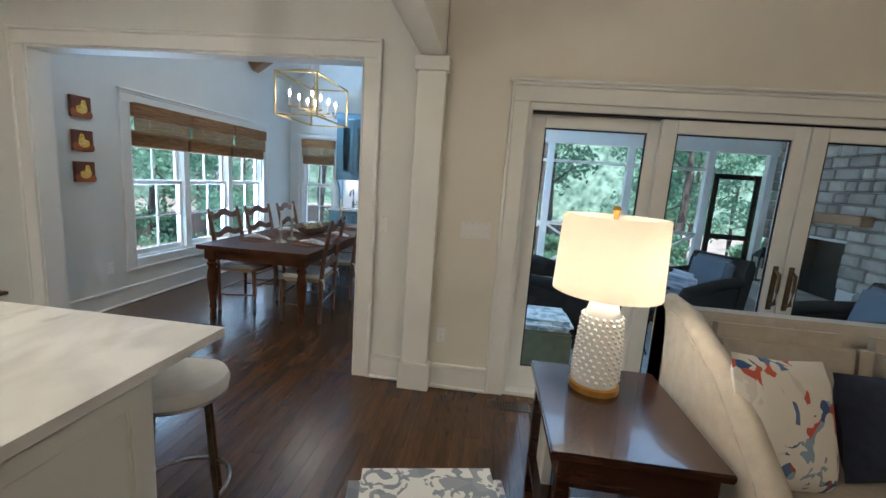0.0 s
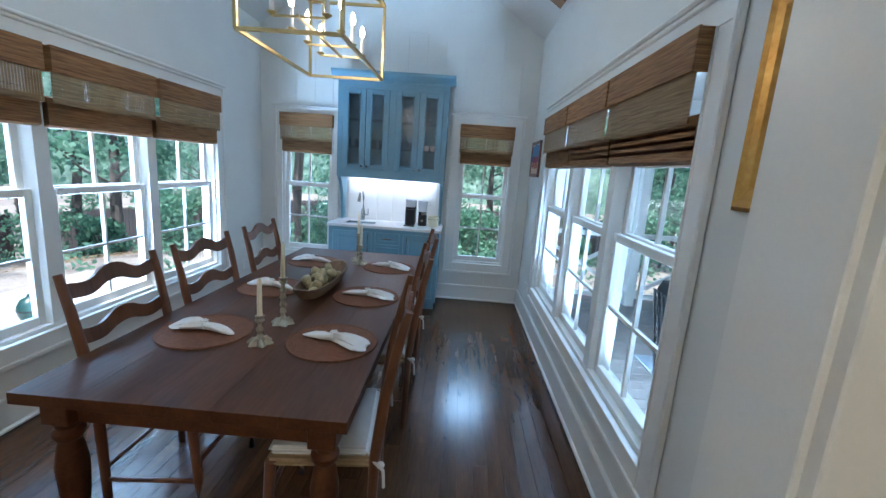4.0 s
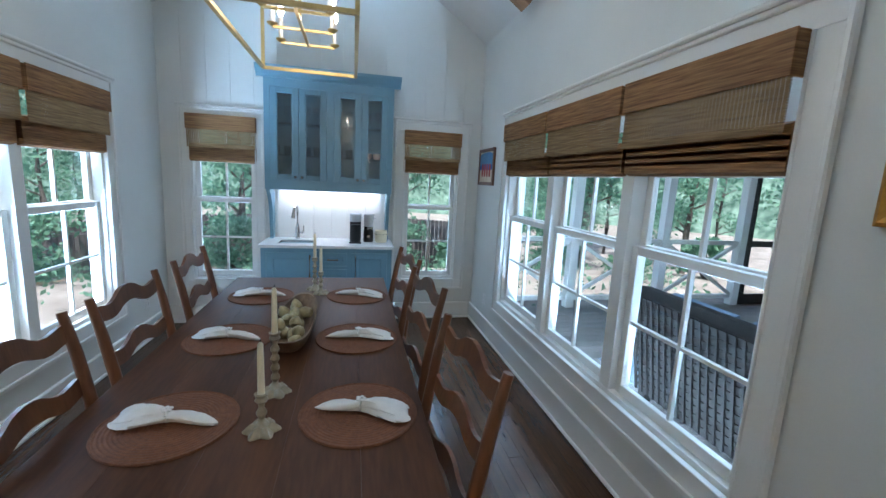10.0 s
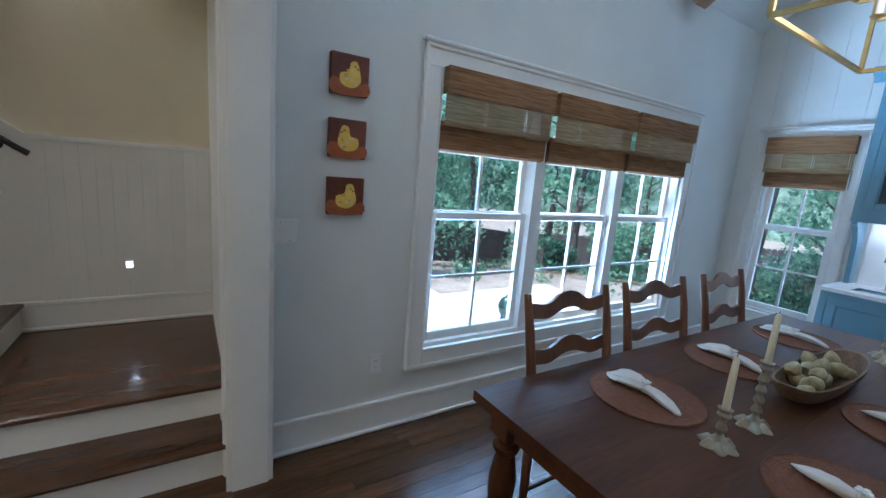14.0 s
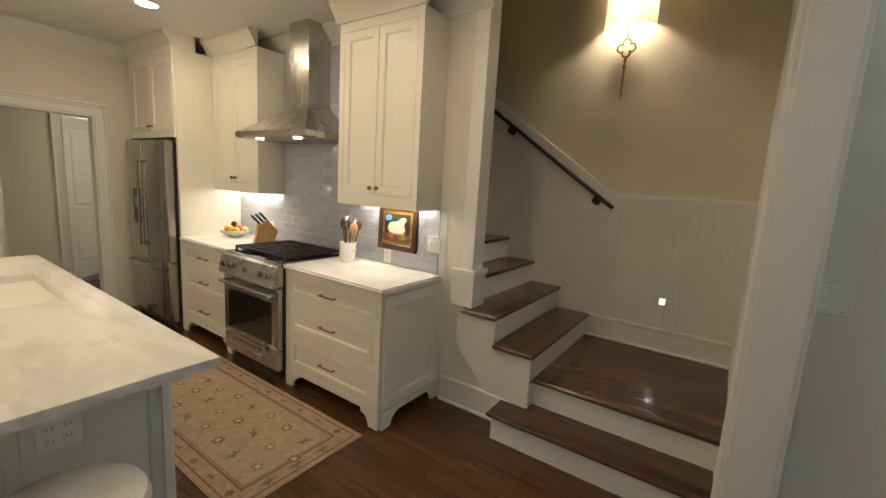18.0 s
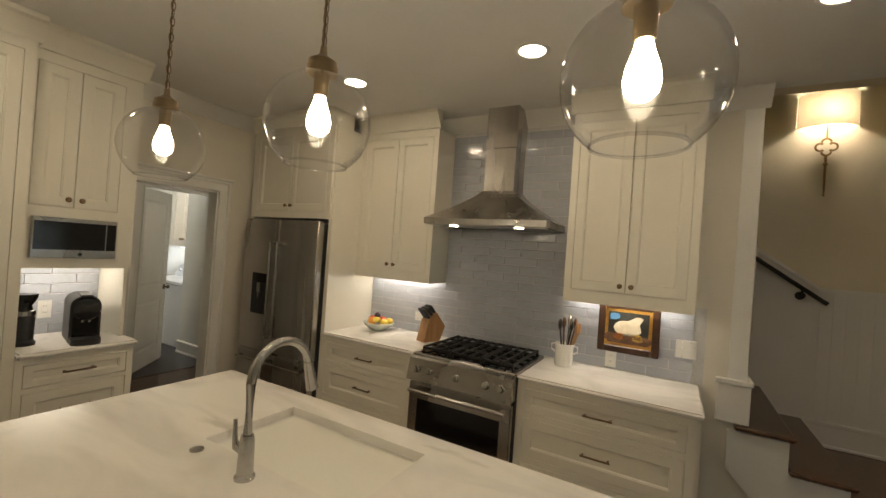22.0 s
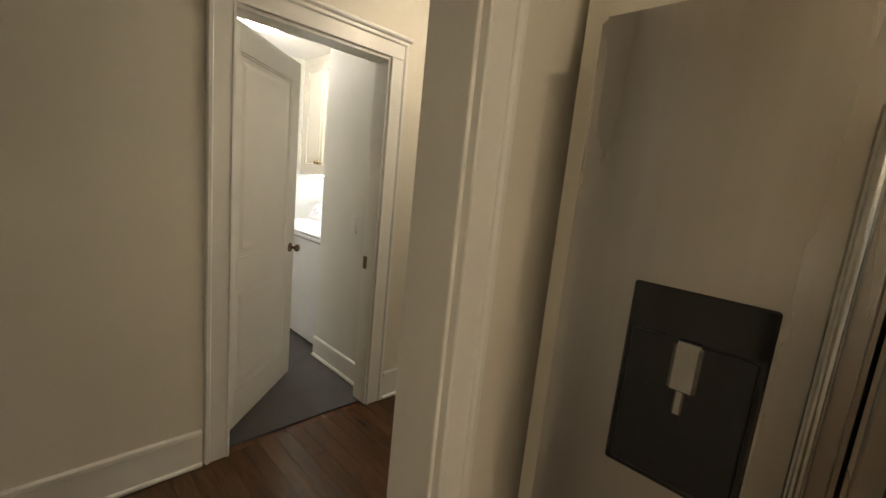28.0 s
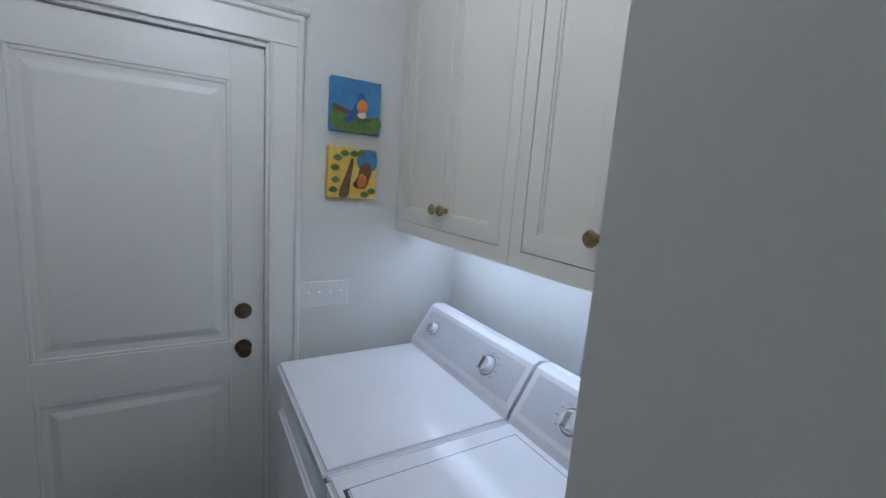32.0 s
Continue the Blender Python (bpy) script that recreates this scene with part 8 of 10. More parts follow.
PLUM = surface("plum_skin", (0.03, 0.012, 0.02), (0.07, 0.03, 0.04), 0.35, 10, 0, 0.03)
for nm, m, x, y, z, r, sz in (("apple", APPLE, -0.02, 0.02, 0.085, 0.038, 0.92), ("orange", ORANGE, 0.055, -0.03, 0.08, 0.037, 1), ("orange", ORANGE, -0.06, -0.05, 0.08, 0.037, 1), ("lemon", LEMON, 0.03, 0.075, 0.08, 0.03, 0.85), ("lemon", LEMON, -0.065, 0.06, 0.08, 0.03, 0.85), ("plum", PLUM, 0.0, -0.02, 0.125, 0.028, 1), ("lemon", LEMON, 0.07, 0.03, 0.10, 0.03, 0.85), ("apple", APPLE, -0.005, -0.075, 0.085, 0.036, 0.92)):
    whole(nm, Mesh().ball((0, 0, 0), r, 1, 1.0 if nm != "lemon" else 1.3, sz), m, {"apple": "shiny red apple in the fruit bowl", "orange": "ripe orange in the fruit bowl", "lemon": "yellow lemon in the fruit bowl", "plum": "dark plum on top of the fruit"}[nm], "fruit", (0.06 + x, -4.10 + y, 0.92 + z), smooth=True, group="fruit in the bowl")
kb = thing("knife_block", "light wood knife block with black-handled knives", "knife block", (0.08, -3.57, 0.92), 158)
KBW = wood("block_wood", (0.30, 0.15, 0.06), (0.48, 0.27, 0.12), 0.4, "z", 6, 0.1, 0)
part("block", Mesh().prism([(-0.09, 0), (0.07, 0), (0.115, 0.12), (0.02, 0.235), (-0.05, 0.17)], 0.10, Matrix.Translation((0, -0.05, 0))), KBW, kb)
for i in range(4):
    for j in range(3):
        bx, bz = -0.035 + j * 0.025, 0.185 + j * 0.022
        h = Mesh().box(-0.010, -0.007, 0, 0.010, 0.007, 0.10 - 0.012 * j, bevel=0.004)
        part("knife_handle", h, BLACK, kb, at=Matrix.Translation((bx, -0.034 + i * 0.022, bz)) @ Matrix.Rotation(radians(-42), 4, "Y"))
ck = thing("utensil_crock", "white two-handled ceramic crock full of utensils", "crock", (0.02, -2.52, 0.92))
part("pot", Mesh().lathe([(0.055, 0), (0.062, 0.01), (0.060, 0.12), (0.068, 0.15), (0.062, 0.152), (0.054, 0.12), (0.054, 0.02), (0, 0.02)], n=26), PORCELAIN, ck, smooth=True)
for s in (-1, 1):
    part("handle", Mesh().tube([(0, s * 0.06, 0.14), (0, s * 0.088, 0.135), (0, s * 0.088, 0.10), (0, s * 0.06, 0.085)], 0.007, 8), PORCELAIN, ck, smooth=True)
ut = random.Random(8)
for i in range(8):
    a, q = ut.uniform(0, 6.28), ut.uniform(0.02, 0.05)
    x0, y0 = 0.4 * q * math.cos(a), 0.4 * q * math.sin(a)
    x1, y1, z1 = q * 1.9 * math.cos(a), q * 1.9 * math.sin(a), ut.uniform(0.24, 0.30)
    m = (KBW, BLACK, CHAIRW, NICKEL)[i % 4]
    u = whole("kitchen_utensil", Mesh().rod((x0, y0, 0.03), (x1, y1, z1), 0.005, 0.006, 8).ball((x1, y1, z1 + 0.02), 0.026, 1, 0.55, 1.5, 10, 7), m, "long-handled cooking spoon standing in the crock", "utensil", (0.02, -2.52, 0.92), group="cooking utensils", smooth=True)
bpn = thing("bird_painting", "bird painting in a dark wood frame hung on the tiles", "painting", (-0.140, -2.142, 1.042), 90)
DARKFRAME = wood("dark_frame_wood", (0.030, 0.013, 0.007), (0.075, 0.034, 0.018), 0.35, "x", 5, 0.1, 0.05)
tilt = Matrix.Rotation(radians(-1.5), 4, "X")
for b in ((-.19, 0, -.145, .34), (.145, 0, .19, .34), (-.145, 0, .145, .045), (-.145, .295, .145, .34)):
    part("frame_side", boxes((b[0], -.028, b[1], b[2], 0, b[3]), bevel=.006), DARKFRAME, bpn, "dark wood frame", at=tilt)
part("inner_frame", boxes((-.150, -.020, .040, .150, -.006, .300)), GOLDLEAF, bpn, at=tilt)
part("canvas", boxes((-.125, -.023, .065, .125, -.008, .275)), DARKP, bpn, "painted canvas", at=tilt)
for mt, pts in ((BROWNP, [(-.12, .07), (.12, .07), (.12, .12), (-.12, .13)]), (CREAMP, [(-.06, .13), (.02, .12), (.08, .15), (.07, .20), (.09, .24), (.05, .25), (.0, .22), (-.06, .21), (-.09, .17)]), (ORANGEP, [(-.09, .10), (-.04, .09), (-.03, .13), (-.08, .13)]), (YELLOWP, [(.03, .09), (.09, .09), (.08, .13), (.04, .13)]), (SKYP, [(-.11, .22), (-.06, .23), (-.06, .26), (-.11, .26)])):
    blot(bpn, mt, pts, -0.0235)
for c in bpn.children:
    if c.name.startswith("brush_mark"):
        c.matrix_basis = tilt
plate("white outlet on the island end panel", (1.90, -1.773, 0.70), 180, 2, "outlet")
plate("white double light switch on the tile wall", (-0.139, -1.80, 1.13), 90, 2)
plate("white outlet on the tile wall", (-0.139, -2.24, 0.99), 90, 1, "outlet")
plate("white outlet on the tile wall behind the knives", (-0.139, -3.80, 1.06), 90, 2, "outlet", 0.115, 0.075)
plate("white outlet in the coffee niche", (1.86, -5.439, 1.08), 180, 1, "outlet")
# coffee things in the niche
em = thing("espresso_machine", "matt black single-serve espresso machine with a rounded top", "coffee machine", (1.765, -5.12, 0.92), 168)


def arch(w, h, r, n=10):
    """Upright outline w wide and h high with rounded upper corners of radius r."""
    pts = [(-w / 2, 0), (w / 2, 0)]
    for cx, a0 in ((w / 2 - r, 0.0), (-w / 2 + r, math.pi / 2)):
        pts += [(cx + r * math.cos(a0 + math.pi / 2 * i / n), h - r + r * math.sin(a0 + math.pi / 2 * i / n)) for i in range(n + 1)]
    return pts


MATTBLACK = surface("matt_black_shell", (0.014, 0.013, 0.012), (0.022, 0.020, 0.019), 0.45, 20, 0, 0.02)
part("body", Mesh().prism(arch(0.150, 0.285, 0.062), 0.27, Matrix.Translation((0, -0.075, 0))), MATTBLACK, em)
part("brew_head", Mesh().lathe([(0.0, 0.0), (0.066, 0.0), (0.070, 0.006), (0.070, 0.046), (0.064, 0.052), (0, 0.053)], (0, -0.073, 0.212), 32, Matrix.Rotation(radians(90), 4, "X")), BLACKGLASS, em, "glossy black round brew head", smooth=True)
part("top_lever", Mesh().box(-0.034, -0.09, 0.284, 0.034, 0.12, 0.294, bevel=0.005, seg=2), MATTBLACK, em)
part("front_panel", Mesh().box(-0.062, -0.083, 0.02, 0.062, -0.076, 0.16, bevel=0.003), BLACKGLASS, em, "glossy black front panel")
part("drip_tray", Mesh().prism([(-0.072, -0.075), (-0.072, -0.14)] + [(-0.072 * math.cos(a), -0.14 - 0.045 * math.sin(a)) for a in np.linspace(0.15, math.pi - 0.15, 12)] + [(0.072, -0.14), (0.072, -0.075)], 0.036, Matrix.Translation((0, 0, 0.036)) @ Matrix.Rotation(radians(-90), 4, "X")), MATTBLACK, em)
for x in (-0.016, 0.016):
    part("spout", Mesh().rod((x, -0.100, 0.128), (x, -0.100, 0.148), 0.006, 0.008, 12), NICKEL, em)
part("water_tank", Mesh().box(-0.062, 0.197, 0.015, 0.062, 0.235, 0.235, bevel=0.008, seg=2), PANE, em, "clear water tank behind the body")
cg = thing("burr_grinder", "black coffee grinder with a clear bean hopper", "grinder", (2.03, -5.17, 0.92))
part("base", Mesh().lathe([(0.060, 0), (0.060, 0.02), (0.050, 0.03), (0.052, 0.16), (0.045, 0.17)], n=24), BLACK, cg, smooth=True)
part("band", Mesh().lathe([(0.046, 0.17), (0.052, 0.175), (0.052, 0.20), (0.046, 0.205)], n=24), NICKEL, cg, smooth=True)
part("hopper", Mesh().lathe([(0.040, 0.205), (0.035, 0.23), (0.058, 0.275), (0.060, 0.30), (0.0, 0.305)], n=24), BLACKGLASS, cg, smooth=True)

# sconce on the stair wall
SCONCEGILT = surface("dark_aged_gilt", (0.20, 0.12, 0.04), (0.32, 0.21, 0.08), 0.42, 10, 0.8, 0.05)
sc = thing("wall_sconce", "gilt quatrefoil wall sconce with a half-drum shade, lit", "wall lamp", (-1.318, -0.935, 0.06), 90)
part("stem", Mesh().tube([(0, -0.03, 2.23), (0, -0.03, 2.25), (0, -0.03, 2.30), (0, -0.03, 2.535)], [0.003, 0.006, 0.007, 0.009], 10).ball((0, -0.03, 2.225), 0.009, u=10, v=8).lathe([(0.008, 2.455), (0.016, 2.462), (0.016, 2.470), (0.008, 2.477)], (0, -0.03, 0), 12), SCONCEGILT, sc, smooth=True)
for k in range(4):
    a0 = k * math.pi / 2
    cx, cz = 0.036 * math.cos(a0), 0.036 * math.sin(a0)
    part("quatrefoil_lobe", Mesh().tube([(cx + 0.029 * math.cos(a0 + a), -0.03, 2.60 + cz + 0.029 * math.sin(a0 + a)) for a in np.linspace(-2.2, 2.2, 17)], 0.0075, 8), SCONCEGILT, sc, smooth=True)
part("upper_stem", Mesh().rod((0, -0.03, 2.665), (0, -0.03, 2.78), 0.007, n=8), SCONCEGILT, sc)
part("arm", Mesh().rod((0, 0.0, 2.52), (0, -0.03, 2.52), 0.007, n=8), SCONCEGILT, sc)
LAMPCLOTH = surface("shade_linen", (0.78, 0.72, 0.60), (0.84, 0.78, 0.66), 0.9, 20, 0, 0.1, fine=240)
_n, _l = LAMPCLOTH.node_tree.nodes, LAMPCLOTH.node_tree.links
_t, _m = _n.new("ShaderNodeBsdfTranslucent"), _n.new("ShaderNodeMixShader")
_t.inputs[0].default_value, _m.inputs[0].default_value = (0.90, 0.85, 0.76, 1), 0.55
_l.new(_n["Principled BSDF"].outputs[0], _m.inputs[1])
_l.new(_t.outputs[0], _m.inputs[2])
_l.new(_m.outputs[0], _n["Material Output"].inputs[0])


def drum(r0, r1, z0, z1, a0, a1, sy=1.0, t=0.002):
    m = Mesh()
    n = 40
    ring = []
    for q, z in ((r0, z0), (r1, z1), (r1 - t, z1), (r0 - t, z0)):
        ring.append([m.bm.verts.new((q * math.cos(a0 + (a1 - a0) * i / n), sy * q * math.sin(a0 + (a1 - a0) * i / n), z)) for i in range(n + 1)])
    for k in range(4):
        a, b = ring[k], ring[(k + 1) % 4]
        for i in range(n):
            m.bm.faces.new((a[i], a[i + 1], b[i + 1], b[i]))
    return m


part("shade", drum(0.185, 0.18, 2.75, 3.01, math.pi, 2 * math.pi, 0.7), LAMPCLOTH, sc, "cream linen half-drum shade", smooth=True)
part("bulb", Mesh().ball((0, -0.045, 2.86), 0.025, u=12, v=8), BULB, sc, "lit bulb").visible_shadow = False
nl = thing("night_light", "small white plug-in night light, lit", "night light", (-1.311, -0.451, 0.765), 90)
part("body", Mesh().box(-0.022, -0.03, -0.028, 0.022, 0, 0.028, bevel=0.005), PLASTIC, nl)
part("lens", Mesh().box(-0.016, -0.034, -0.014, 0.016, -0.029, 0.022, bevel=0.003), NIGHT, nl, "glowing lens")

# stools and rug
def stool(x, y, turn):
    s = thing("counter_stool", "round cream upholstered counter stool on dark metal legs", "stool", (x, y, 0), turn, "island stools")
    part("seat", Mesh().lathe([(0.0, 0.60), (0.17, 0.60), (0.185, 0.61), (0.19, 0.64), (0.18, 0.665), (0.12, 0.678), (0, 0.68)], n=30), CUSHION, s, "cream upholstered seat", smooth=True)
    part("seat_ring", Mesh().tube([(0.175 * math.cos(a), 0.175 * math.sin(a), 0.598) for a in np.linspace(0, 6.2832, 33)[:-1]], 0.009, 8, True), NICKEL, s, smooth=True)
    for i in range(4):
        a = math.pi / 4 + i * math.pi / 2
        part("leg", Mesh().tube([(0.14 * math.cos(a), 0.14 * math.sin(a), 0.60), (0.17 * math.cos(a), 0.17 * math.sin(a), 0.25), (0.20 * math.cos(a), 0.20 * math.sin(a), 0.0)], 0.011, 10), BRONZE, s, smooth=True)
    part("foot_ring", Mesh().tube([(0.182 * math.cos(a), 0.182 * math.sin(a), 0.16) for a in np.linspace(0, 6.2832, 37)[:-1]], 0.010, 8, True), NICKEL, s, "pale metal foot ring", smooth=True)
    return s


stool(1.97, -1.42, 10)
stool(2.55, -1.44, 35)
RUGF = weave_print("rug_field", (0.40, 0.30, 0.20), [(0.36, 0.26, 0.17), (0.44, 0.34, 0.23), (0.38, 0.29, 0.20)], 26, 0.5)
RUGB = weave_print("rug_border", (0.37, 0.27, 0.18), [(0.33, 0.24, 0.155), (0.41, 0.31, 0.21)], 30, 0.5)
RUGRED = surface("rug_rust_wool", (0.20, 0.085, 0.05), (0.27, 0.13, 0.08), 0.95, 30, 0, 0.2, fine=200)
RUGGREY = surface("rug_grey_wool", (0.15, 0.125, 0.105), (0.22, 0.19, 0.16), 0.95, 30, 0, 0.2, fine=200)
RUGCREAM = surface("rug_cream_wool", (0.46, 0.38, 0.28), (0.52, 0.44, 0.33), 0.95, 30, 0, 0.2, fine=200)
ru = thing("runner_rug", "beige and rust oriental runner with scattered flowers along the island", "rug", (0, 0, 0))
part("field", boxes((0.665, -3.98, 0.001, 1.24, -1.89, 0.009)), RUGF, ru, "beige figured field")
for b in ((0.545, -4.1, 0.665, -1.77), (1.24, -4.1, 1.36, -1.77), (0.665, -4.1, 1.24, -3.98), (0.665, -1.89, 1.24, -1.77)):
    part("border", boxes((b[0], b[1], 0.001, b[2], b[3], 0.0092)), RUGB, ru, "tan figured border")
for d, w, mat in ((0.030, 0.010, RUGRED), (0.112, 0.014, RUGRED), (0.132, 0.006, RUGGREY)):
    x0, x1, y0, y1 = 0.545 + d, 1.36 - d, -4.1 + d, -1.77 - d
    part("guard_stripe", boxes((x0, y0, 0.009, x0 + w, y1, 0.0100), (x1 - w, y0, 0.009, x1, y1, 0.0100), (x0 + w, y0, 0.009, x1 - w, y0 + w, 0.0100), (x0 + w, y1 - w, 0.009, x1 - w, y1, 0.0100)), mat, ru)


def petals(r, n, deep):
    return [((r * (1 - deep * (i % 2))) * math.cos(math.pi * i / n), (r * (1 - deep * (i % 2))) * math.sin(math.pi * i / n)) for i in range(2 * n)]


FLAT = Matrix.Rotation(radians(90), 4, "X")
FLOWERS = [Mesh().prism(petals(0.042, 6, 0.42), 0.0008, FLAT).data("flower", RUGRED), Mesh().prism(petals(0.036, 5, 0.45), 0.0008, FLAT).data("flower", RUGGREY), Mesh().prism(petals(0.020, 6, 0.35), 0.0008, FLAT).data("flower", RUGCREAM)]
SPRIG = Mesh().prism([(-.055, .0), (-.02, .010), (-.008, .034), (.004, .012), (.03, .014), (.058, .0), (.03, -.006), (.014, -.030), (-.002, -.008), (-.02, -.004)], 0.0007, FLAT).data("sprig", RUGGREY)
rr = random.Random(5)
for i in range(11):
    y = -3.84 + i * 0.19
    for k, x in enumerate((0.80, 0.955, 1.105)):
        px, py, turn = x + rr.uniform(-.018, .018), y + (0.09 if k % 2 else 0) - 0.045, rr.uniform(0, 180)
        kind = (i * 2 + k) % 3
        part("flower" if kind < 2 else "sprig", (FLOWERS[0], FLOWERS[1], SPRIG)[kind], None, ru, at=pose(px, py, 0.0090, 0, 0, turn))
        if kind < 2:
            part("flower_heart", FLOWERS[2], None, ru, at=pose(px, py, 0.0098, 0, 0, turn))
for i in range(12):
    for x in (0.618, 1.287):
        part("flower" if i % 2 else "sprig", FLOWERS[1 if i % 4 == 1 else 0] if i % 2 else SPRIG, None, ru, at=Matrix.Translation((x, -3.95 + i * 0.185, 0.0092)) @ Matrix.Rotation(1.5708, 4, "Z") @ Matrix.Scale(0.7, 4))
for i in range(3):
    for y in (-4.027, -1.843):
        part("sprig", SPRIG, None, ru, at=pose(0.78 + i * 0.17, y, 0.0092, 0, 0, 0))

# ================= living room =================
MAHOG = wood("mahogany", (0.020, 0.008, 0.005), (0.055, 0.022, 0.013), 0.22, "x", 4, 0.35, 0.05)
et = thing("end_table", "dark mahogany end table with a lower shelf", "end table", (4.04, -1.62, 0))
et.scale = (1.0, 0.83, 1.1)
part("top", Mesh().box(-0.01, -0.01, 0.59, 0.57, 0.86, 0.62, bevel=0.006, seg=2), MAHOG, et)
part("lower_shelf", boxes((0.02, 0.02, 0.16, 0.54, 0.83, 0.18), bevel=0.002), MAHOG, et)
for x in (0.02, 0.49):
    for y in (0.02, 0.78):
        part("leg", Mesh().box(x, y, 0, x + 0.05, y + 0.05, 0.59, bevel=0.004), MAHOG, et)
for b in ((0.07, 0.025, 0.49, 0.045), (0.07, 0.805, 0.49, 0.825)):
    part("apron", boxes((b[0], b[1], 0.49, b[2], b[3], 0.59)), MAHOG, et)
for b in ((0.025, 0.07, 0.045, 0.78), (0.515, 0.07, 0.535, 0.78)):
    part("apron", boxes((b[0], b[1], 0.49, b[2], b[3], 0.59)), MAHOG, et)
for i, (w, h, c) in enumerate(((0.040, 0.27, (0.62, 0.60, 0.56)), (0.030, 0.25, (0.05, 0.10, 0.22)), (0.034, 0.26, (0.10, 0.18, 0.30)), (0.026, 0.24, (0.55, 0.52, 0.46)))):
    bm_ = surface("table_book_%d" % (i + 1), c, tuple(v * 1.2 for v in c), 0.6, 10, 0, 0.05)
    whole("book", boxes((0, -0.10, 0, w, 0.10, h), bevel=0.003), bm_, "large book standing on the end table shelf", "book", (4.10 + (0, 0.042, 0.074, 0.110)[i], -1.06, 0.198), group="end table books")
whole("storage_box", Mesh().box(-0.08, -0.10, 0, 0.08, 0.10, 0.12, bevel=0.006), LINEN, "small cream box on the end table shelf", "box", (4.27, -1.45, 0.198), 8)
whole("brass_bowl", Mesh().lathe([(0.05, 0), (0.075, 0.03), (0.08, 0.09), (0.076, 0.09), (0.06, 0.02), (0, 0.015)], n=22), BRASS, "round brass bowl on the end table shelf", "bowl", (4.46, -1.42, 0.198), smooth=True)
tl = thing("table_lamp", "white textured ceramic table lamp with a gold foot, lit", "table lamp", (4.28, -1.12, 0.682))
tl.scale = (1.2, 1.2, 1.18)
part("foot", Mesh().lathe([(0.088, 0), (0.088, 0.022), (0.080, 0.028)], n=32), GOLDLEAF, tl, "gold disc foot", smooth=True)
body = Mesh().lathe([(0.080, 0.026), (0.082, 0.05), (0.076, 0.18), (0.066, 0.27), (0.050, 0.325), (0.030, 0.345), (0.028, 0.375)], n=32)
for r in range(13):
    z = 0.05 + r * 0.019
    q = 0.082 - 0.012 * (z / 0.27) ** 2
    for k in range(18):
        a = 2 * math.pi * (k + 0.5 * (r % 2)) / 18
        body.ball((q * math.cos(a), q * math.sin(a), z), 0.0068, u=7, v=5)
part("body", body, PORCELAIN, tl, "white bumpy ceramic body", smooth=True)
part("shade", drum(0.185, 0.175, 0.37, 0.64, 0, 2 * math.pi), LAMPCLOTH, tl, "cream linen drum shade", smooth=True)
part("finial", Mesh().lathe([(0.006, 0.62), (0.010, 0.65), (0.016, 0.662), (0.010, 0.675), (0, 0.678)], n=14), GOLDLEAF, tl, smooth=True)
part("harp", Mesh().tube([(0, 0, 0.37), (0.05, 0, 0.42), (0.05, 0, 0.57), (0, 0, 0.625)], 0.003, 6), BRASS, tl)
part("bulb", Mesh().ball((0, 0, 0.47), 0.03, u=12, v=8), BULB, tl, "lit bulb").visible_shadow = False
SOFAC = surface("oatmeal_cloth", (0.40, 0.35, 0.28), (0.47, 0.42, 0.34), 0.95, 20, 0, 0.2, fine=260)
so = thing("sofa", "oatmeal upholstered sofa with nail-head trim along its arms", "sofa", (4.66, -1.67, 0))
so.scale = (1.0, 1.0, 1.07)
SW = 2.2
part("base", Mesh().box(0.05, 0.02, 0.12, SW - 0.05, 0.86, 0.30, bevel=0.02, seg=2), SOFAC, so)
part("back", Mesh().prism([(0.74, 0.12), (0.92, 0.12), (0.97, 0.88), (0.94, 0.93), (0.86, 0.93), (0.82, 0.86)], SW, Matrix.Translation((SW, 0, 0)) @ Matrix.Rotation(radians(90), 4, "Z")), SOFAC, so, smooth=True)
for x in (0.0, SW - 0.10):
    arm = Mesh().prism([(0.0, 0.12), (0.94, 0.12), (0.96, 0.90), (0.90, 0.93), (0.70, 0.92), (0.35, 0.80), (0.04, 0.60), (0.0, 0.56)], 0.10, Matrix.Translation((x + 0.10, 0, 0)) @ Matrix.Rotation(radians(90), 4, "Z"))
    a_ = part("arm", arm, SOFAC, so)
    part("arm_welt", Mesh().tube([(x + 0.05, 0.0, 0.57), (x + 0.05, 0.04, 0.61), (x + 0.05, 0.35, 0.81), (x + 0.05, 0.70, 0.93), (x + 0.05, 0.92, 0.94)], 0.048, 10), SOFAC, a_, smooth=True)
    nh = Mesh()
    for k in range(26):
        nh.ball((x + 0.05, -0.004, 0.14 + k * 0.0165), 0.006, 1, 0.6, 1, 8, 5)
    part("nail_heads", nh, BRASS, a_, "row of brass nail heads", smooth=True)
for i in range(3):
    x = 0.11 + i * 0.66
    part("seat_cushion", Mesh().box(x + 0.004, -0.02, 0.30, x + 0.656, 0.72, 0.47, bevel=0.04, seg=3), SOFAC, so, smooth=True)
    part("back_cushion", Mesh().box(x + 0.008, -0.08, -0.23, x + 0.652, 0.08, 0.23, bevel=0.06, seg=4), SOFAC, so, smooth=True, at=Matrix.Translation((0, 0.70, 0.69)) @ Matrix.Rotation(radians(-10), 4, "X"))
for x in (0.06, SW - 0.12):
    for y in (0.04, 0.84):
        part("leg", boxes((x, y, 0, x + 0.06, y + 0.06, 0.12)), MAHOG, so)


